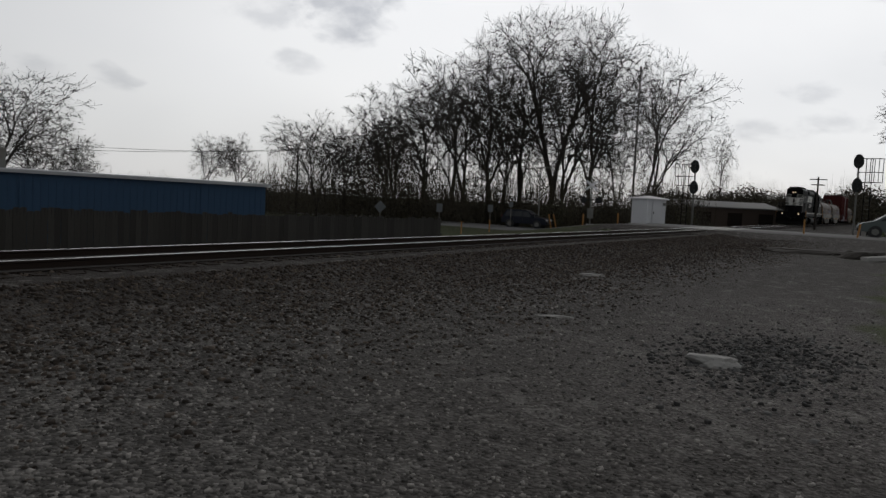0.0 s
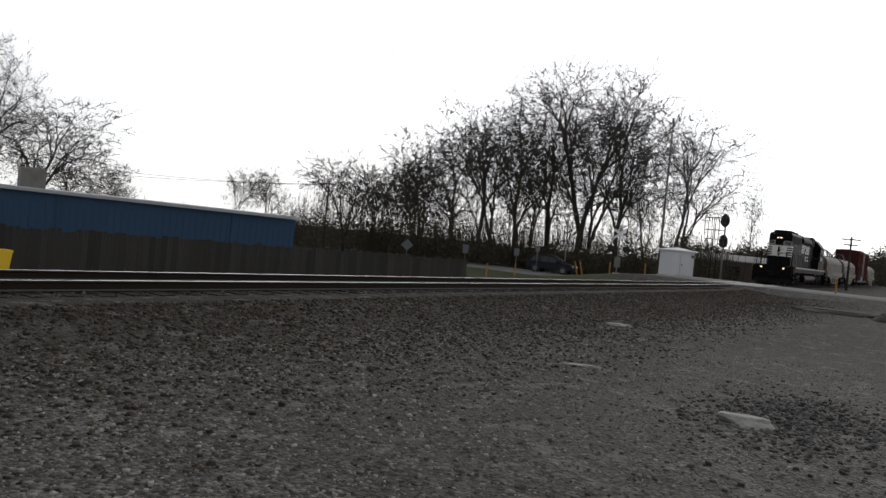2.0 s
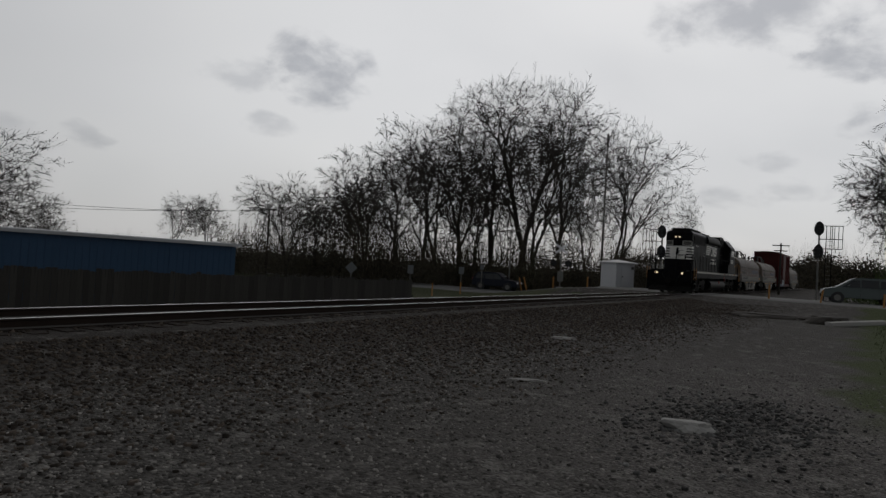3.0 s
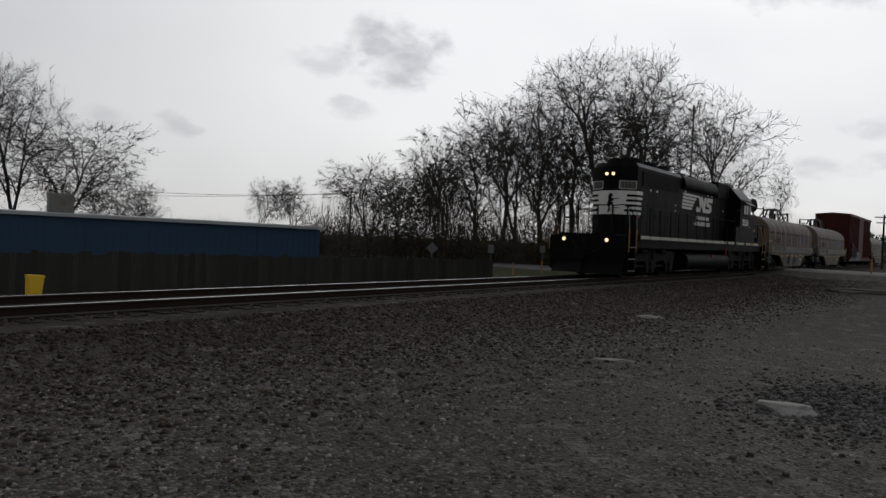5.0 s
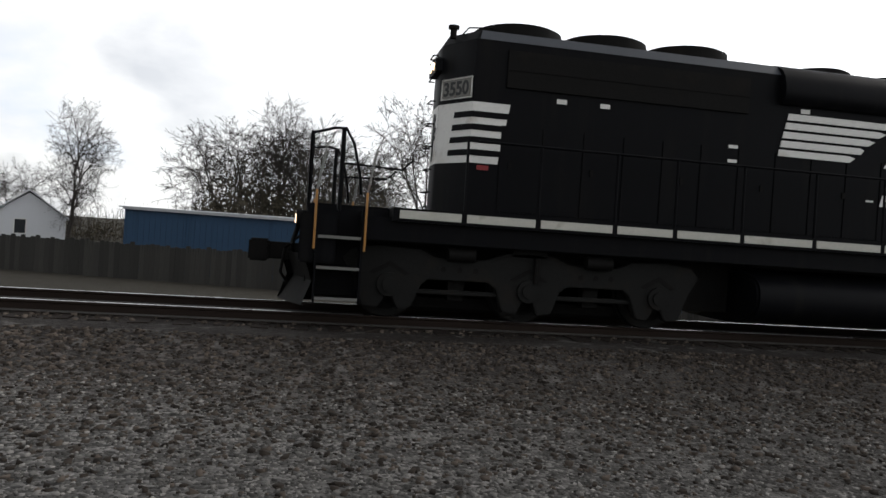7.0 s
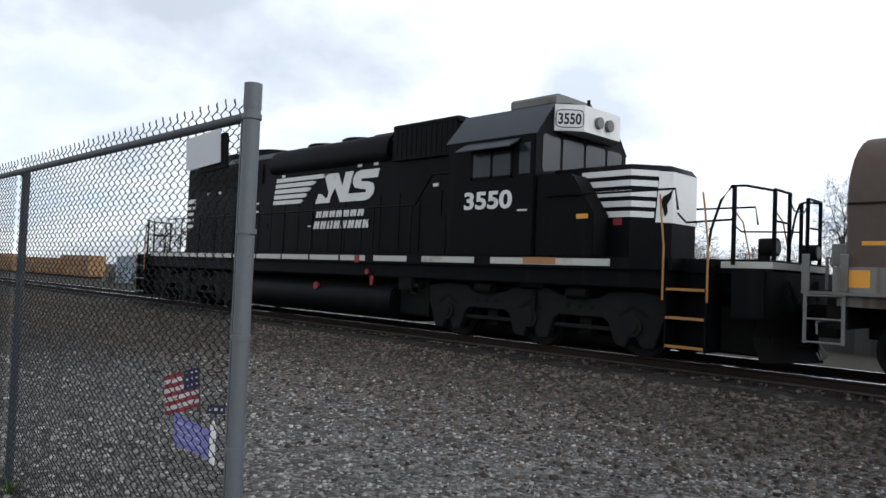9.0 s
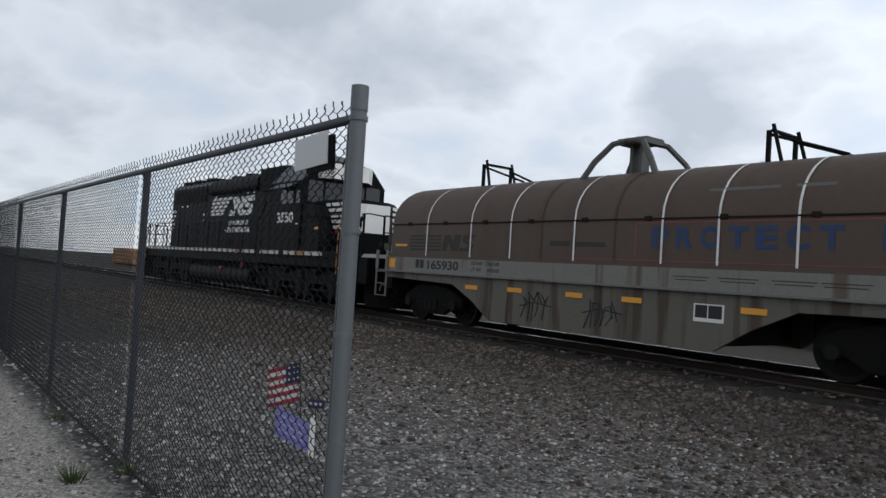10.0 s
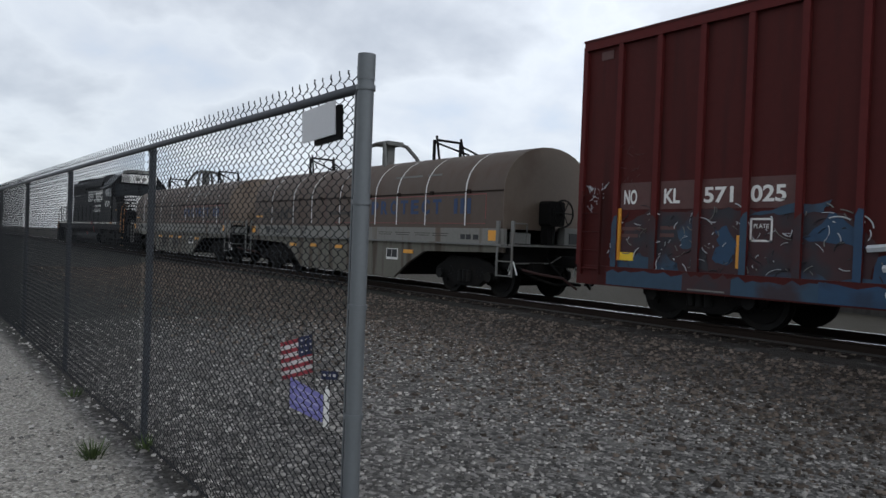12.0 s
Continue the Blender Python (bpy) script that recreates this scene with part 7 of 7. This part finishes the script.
def far_side():
    """Low buildings far along the line, and the white house."""
    x, y = polar(-18.95, 60)
    h = thing("house", "small white gabled house beyond the track", "house", at=pose(x, y, ground_z(x, y), 0, 0, 19))
    part("wall", Mesh().prism([(-2.4, 0), (2.4, 0), (2.4, 2.3), (0, 4.0), (-2.4, 2.3)], 0, 7, "y"), HUTW, h)
    for k in range(14):
        w_ = 2.4
        part("siding_board", Mesh().box(-w_, w_, -.02, .0, .16 * k, .16 * k + .14), HUTW, h)
    part("roof", Mesh().add([(-2.7, -.3, 2.1), (0, -.3, 4.1), (0, 7.3, 4.1), (-2.7, 7.3, 2.1), (2.7, -.3, 2.1), (2.7, 7.3, 2.1), (-2.7, -.3, 2.2), (0, -.3, 4.22), (0, 7.3, 4.22), (-2.7, 7.3, 2.2), (2.7, -.3, 2.2), (2.7, 7.3, 2.2)],
                            [(0, 1, 2, 3), (1, 4, 5, 2), (6, 9, 8, 7), (7, 8, 11, 10), (0, 6, 7, 1), (1, 7, 10, 4), (0, 3, 9, 6), (4, 10, 11, 5)]), ROOFM, h, "grey roof")
    wd = part("window", Mesh().box(-.9, -.1, -.05, -.01, 1.0, 2.1), WHITE, h)
    part("pane", Mesh().box(-.84, -.16, -.056, -.05, 1.06, 2.04), GLASS, wd)
    OCH = mat("ochre_container_paint", (0.24, 0.13, 0.055), .6, vary=.3, grain=4, stain=.5, bump=.05, spot=(0.42, 0.24, 0.06))
    for i in range(4):
        x = -170 + i * 14
        c = thing("freight_container", "long ochre freight container standing far along the line", "container", "far ochre containers", at=pose(x, 40, -1.5, 0, 0, 0))
        part("body", Mesh().box(0, 12.6, 0, 2.5, .3, 3.0 + (.5 if i % 3 == 0 else 0)), OCH, c)
        for k in range(12):
            part("rib", Mesh().box(.4 + k * 1.02, .6 + k * 1.02, -.05, 0, .35, 2.95), OCH, c)
        part("skid", Mesh().box(.5, 12.1, .3, 2.2, 0, .3), GRIME, c)
    x, y = polar(-66.6, 98)
    b = thing("shed", "pale blue-grey metal shed far along the line", "building", at=pose(x, y, ground_z(x, y), 0, 0, 20))
    part("wall", Mesh().box(-6.5, 6.5, 0, 8, 0, 3.3), mat("pale_blue_sheet", (0.30, 0.36, 0.42), .6, vary=.15, bump=.05), b)
    part("roof", Mesh().prism([(-6.8, 3.3), (6.8, 3.3), (0, 4.0)], -.3, 8.3, "y"), ROOFM, b)
    part("door", Mesh().box(-1.2, 1.2, -.05, 0, 0, 2.8), GREYP, b)

    a, b2 = Vector((*polar(73.6, 104), 0)), Vector((*polar(82.2, 112), 0))
    d = (b2 - a).normalized(); L = (b2 - a).length
    lb = thing("low_building", "long low brown building with a pale roof beyond the crossing", "building", at=Matrix.Translation((a.x, a.y, 0)) @ pose(0, 0, 0, 0, 0, math.degrees(math.atan2(d.y, d.x))))
    part("wall", Mesh().box(0, L, 0, 9, -1.6, 1.75), mat("dull_brown_wall_paint", (0.075, 0.055, 0.044), .8, vary=.25, grain=5, stain=.5, bump=.1, streak=True), lb)
    part("roof", Mesh().prism([(-.3, 1.7), (9.3, 1.7), (9.3, 1.85), (4.5, 2.7), (-.3, 1.85)], -.3, L + .3, "x"), mat("weathered_pale_roofing", (0.17, 0.168, 0.165), .8, vary=.2, grain=6, stain=.6, bump=.1), lb, "pale low-pitched roof")
    for k in range(4):
        part("bay_door", Mesh().box(1.5 + k * L / 4, 3.6 + k * L / 4, -.06, 0, -1.2, 1.1), TIE, lb)


far_side()


def power_lines():
    w = thing("power_line", "thin dark power line sagging between far poles", "cable")
    for dz in (0, .9):
        A, Bv = Vector((*polar(20, 95), 5.1 + dz)), Vector((*polar(46.1, 74), 5.4 - .2 * dz))
        P = [A.lerp(Bv, k / 16) - Vector((0, 0, .9 * (1 - (2 * k / 16 - 1) ** 2))) for k in range(17)]
        part("wire", Mesh().tube(P, .022, 4), LETTER, w)


power_lines()


# ---- small things on the ground ----
def rock(name, label, x, y, sx, sy, sz, material, seed, cat, rz=0):
    rnd = random.Random(seed)
    bm = bmesh.new()
    bmesh.ops.create_icosphere(bm, subdivisions=3, radius=1)
    for v in bm.verts:
        v.co *= 1 + .55 * noise.noise(v.co * 1.1 + Vector((seed, 0, 0))) + .18 * noise.noise(v.co * 3.1 + Vector((0, seed, 0)))
        v.co = Vector((v.co.x * sx, v.co.y * sy, max(-.5, min(.6, v.co.z)) * sz))
    me = bpy.data.meshes.new(name); bm.to_mesh(me); bm.free()
    me.materials.append(material)
    ob = new(name, me)
    ob.matrix_basis = pose(x, y, ground_z(x, y) + sz * .2, 0, 0, rz)
    return tagged(ob, label, cat)


rock("concrete_chunk", "pale flat broken concrete chunk lying on the gravel", *polar(79.3, 8.55), .14, .25, .13, CONC, 2, "rubble", 10)
rock("concrete_chunk", "small pale concrete chip on the gravel", *polar(69.5, 18.0), .12, .30, .06, CONC, 5, "rubble", 20)
rock("concrete_chunk", "thin pale concrete sliver on the gravel", *polar(67.1, 11.0), .06, .30, .03, CONC, 7, "rubble", 25)
rock("soil_mound", "low mound of dark loose soil", *polar(84.0, 36.5), .7, 1.7, .24, DIRT, 8, "soil", 0)
rock("soil_mound", "dark loose soil beside a pale plank", *polar(87.9, 35.0), .7, .95, .42, DIRT, 12, "soil", 0)
_x, _y = polar(89.5, 34.0)
_p = tagged(part("plank", Mesh().box(-1.15, 1.15, -.26, .26, .02, .20, .03), CONC), "pale heavy plank lying by the road", "plank")
_p.matrix_basis = pose(_x, _y, ground_z(_x, _y) + .06, 0, -5, -60)


def weeds():
    rnd = random.Random(15)
    for x, y, n_, h in ((*polar(-78.1, 5.95), 60, .13), (*polar(-74.6, 6.05), 25, .12), (*polar(-79.5, 8.2), 30, .1)):
        C = Mesh()
        for k in range(n_):
            a = rnd.uniform(0, 6.283); r = rnd.uniform(.0, .09)
            p = Vector((x + math.cos(a) * r, y + math.sin(a) * r, ground_z(x, y)))
            t_ = p + Vector((math.cos(a) * h * .7, math.sin(a) * h * .7, h * rnd.uniform(.5, 1.1)))
            s = Vector((-math.sin(a), math.cos(a), 0)) * .008
            C.add([p - s, p + s, t_], [(0, 1, 2)])
        tagged(part("weed", C, GREEN), "small green weed growing in the gravel", "weed")


weeds()


def grass_stuff():
    rnd = random.Random(33)
    C = Mesh()
    for k in range(9000):
        x = rnd.uniform(10.5, 40); y = rnd.uniform(-8, .5)
        if y > -.2 - .6 * rnd.random() or x < 11 + rnd.random() * 2:
            continue
        z = ground_z(x, y)
        h = rnd.uniform(.05, .14)
        a = rnd.uniform(0, 6.283); s = Vector((math.cos(a), math.sin(a), 0)) * .012
        p = Vector((x, y, z))
        C.add([p - s, p + s, p + Vector((rnd.gauss(0, .05), rnd.gauss(0, .05), h))], [(0, 1, 2)])
    for k in range(5000):
        x = rnd.uniform(36, 49); y = rnd.uniform(17, 26)
        p = Vector((x, y, ground_z(x, y))); a = rnd.uniform(0, 6.283); s = Vector((math.cos(a), math.sin(a), 0)) * .03
        C.add([p - s, p + s, p + Vector((rnd.gauss(0, .08), rnd.gauss(0, .08), rnd.uniform(.1, .25)))], [(0, 1, 2)])
    tagged(part("grass", C, GREEN), "short green grass on the verges", "grass", kind="stuff")


grass_stuff()


def stones(name, label, n_, place, size, material, seed):
    """Loose stones, each a dented eight-cornered lump of its own size and turn."""
    rs = np.random.RandomState(seed)
    xy = place(rs, n_)
    n_ = len(xy)
    z = np.array([ground_z(x, y) for x, y in xy])
    cube = np.array([(a, b, c) for a in (-1, 1) for b in (-1, 1) for c in (-1, 1)], float)
    f0 = np.array([(0, 1, 3, 2), (4, 6, 7, 5), (0, 4, 5, 1), (2, 3, 7, 6), (1, 5, 7, 3)])
    s = size[0] * (size[1] / size[0]) ** rs.rand(n_) ** 1.6
    V = cube[None] * rs.uniform(.55, 1.1, (n_, 8, 1)) + rs.uniform(-.25, .25, (n_, 8, 3))
    V *= np.stack([s * rs.uniform(.7, 1.2, n_), s * rs.uniform(.7, 1.2, n_), s * rs.uniform(.45, .8, n_)], 1)[:, None]
    ax, tilt = rs.uniform(0, 6.283, n_), rs.uniform(-.5, .5, n_)
    c, d = np.cos(tilt)[:, None], np.sin(tilt)[:, None]
    V = np.stack([V[..., 0] * c - V[..., 2] * d, V[..., 1], V[..., 0] * d + V[..., 2] * c], -1)
    c, d = np.cos(ax)[:, None], np.sin(ax)[:, None]
    V = np.stack([V[..., 0] * c - V[..., 1] * d, V[..., 0] * d + V[..., 1] * c, V[..., 2]], -1)
    V += np.stack([xy[:, 0], xy[:, 1], z + s * .15], 1)[:, None]
    F = (f0[None] + 8 * np.arange(n_)[:, None, None]).reshape(-1, 4)
    me = bpy.data.meshes.new(name)
    me.vertices.add(n_ * 8); me.vertices.foreach_set("co", V.ravel().astype(np.float32))
    me.loops.add(F.size); me.loops.foreach_set("vertex_index", F.ravel().astype(np.int32))
    me.polygons.add(len(F)); me.polygons.foreach_set("loop_start", np.arange(0, F.size, 4, dtype=np.int32))
    me.update(calc_edges=True); me.validate()
    me.materials.append(material)
    tagged(new(name, me), label, "gravel", kind="stuff")


def lot_place(rs, n_):
    # thick near the standpoint, thinning out with distance
    r = 2.0 + 13 * rs.rand(n_) ** 1.5
    az = np.radians(rs.uniform(-92, 96, n_))
    p = np.stack([r * np.sin(az), r * np.cos(az)], 1)
    near = np.stack([rs.uniform(-2.6, 3.4, 10000), rs.uniform(-1.2, 2.1, 10000)], 1)
    back = np.stack([rs.uniform(-3.0, 9.0, 5000), rs.uniform(-6.0, 0.5, 5000)], 1)
    p = np.concatenate([p, near, back])
    n_ = len(p)
    keep = p[:, 1] < 8.2
    lot = np.clip((4.6 - p[:, 1]) / 2.4, 0, 1) * np.clip((p[:, 0] - 1.5) / 5, 0, 1)
    lot = np.maximum(lot, (p[:, 1] < 1.55) & (p[:, 0] < -3.2))
    return p[keep & (rs.rand(n_) > lot * .62)]


def shoulder_place(rs, n_):
    x = rs.uniform(-34, 46, n_)
    y = YC - 1.95 - 6.35 * (1 - rs.rand(n_) ** .45)
    return np.stack([x, y], 1)


def crib_place(rs, n_):
    x = rs.uniform(-30, 40, n_)
    y = YC + rs.uniform(-1.3, 1.3, n_)
    return np.stack([x, y], 1)


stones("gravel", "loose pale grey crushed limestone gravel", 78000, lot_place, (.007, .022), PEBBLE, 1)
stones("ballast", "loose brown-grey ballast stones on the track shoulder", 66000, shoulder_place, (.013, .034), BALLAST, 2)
stones("track_ballast", "brown-grey ballast stones between the ties", 8000, crib_place, (.022, .045), BALLAST, 3)


def pile_place(rs, n_):
    x, y = polar(82.3, 9.3)
    return np.stack([x + rs.normal(0, 1.1, n_), y + rs.normal(0, .42, n_) * (1 + .6 * rs.rand(n_))], 1)


DARKST = mat("dark_crushed_stone", (0.088, 0.087, 0.085), 0.9, vary=0.3, grain=30, stain=0.5, bump=0.2, island=0.7, skew=2.0, gloss=0.2)
stones("dark_gravel", "patch of darker crushed stone spilled on the lot", 2200, pile_place, (.010, .032), DARKST, 5)


# ---- what moves ----
RUN = [(0.0, 92.75), (0.5, 85.42), (1.0, 78.12), (1.5, 70.87), (2.0, 63.72), (2.5, 56.7), (3.0, 49.87), (3.5, 43.22), (4.2, 34.02), (5.0, 23.92), (5.5, 17.88), (6.0, 11.76), (6.5, 5.67),
       (7.0, -0.45), (7.5, -6.55), (8.0, -12.67), (8.5, -18.84), (9.0, -25.09), (9.5, -31.36), (10.0, -37.62), (10.5, -43.82), (11.0, -50.02), (11.5, -56.22), (12.0, -62.42)]


def place_at(t):
    for (a, x), (b, y) in zip(RUN, RUN[1:]):
        if t <= b:
            return x + (y - x) * (t - a) / (b - a)
    return RUN[-1][1]


def motions():
    for (vehicle, wheels), offset in TRAIN:
        walk(vehicle, [(t, pose(x + offset, YC, 0)) for t, x in RUN])
        for w, r in wheels:
            x = w.location.x
            walk(w, [(f / FPS, pose(x, 0, r, 0, math.degrees((place_at(f / FPS) - RUN[0][1]) / r), 0)) for f in range(0, 12 * FPS + 1)])


motions()
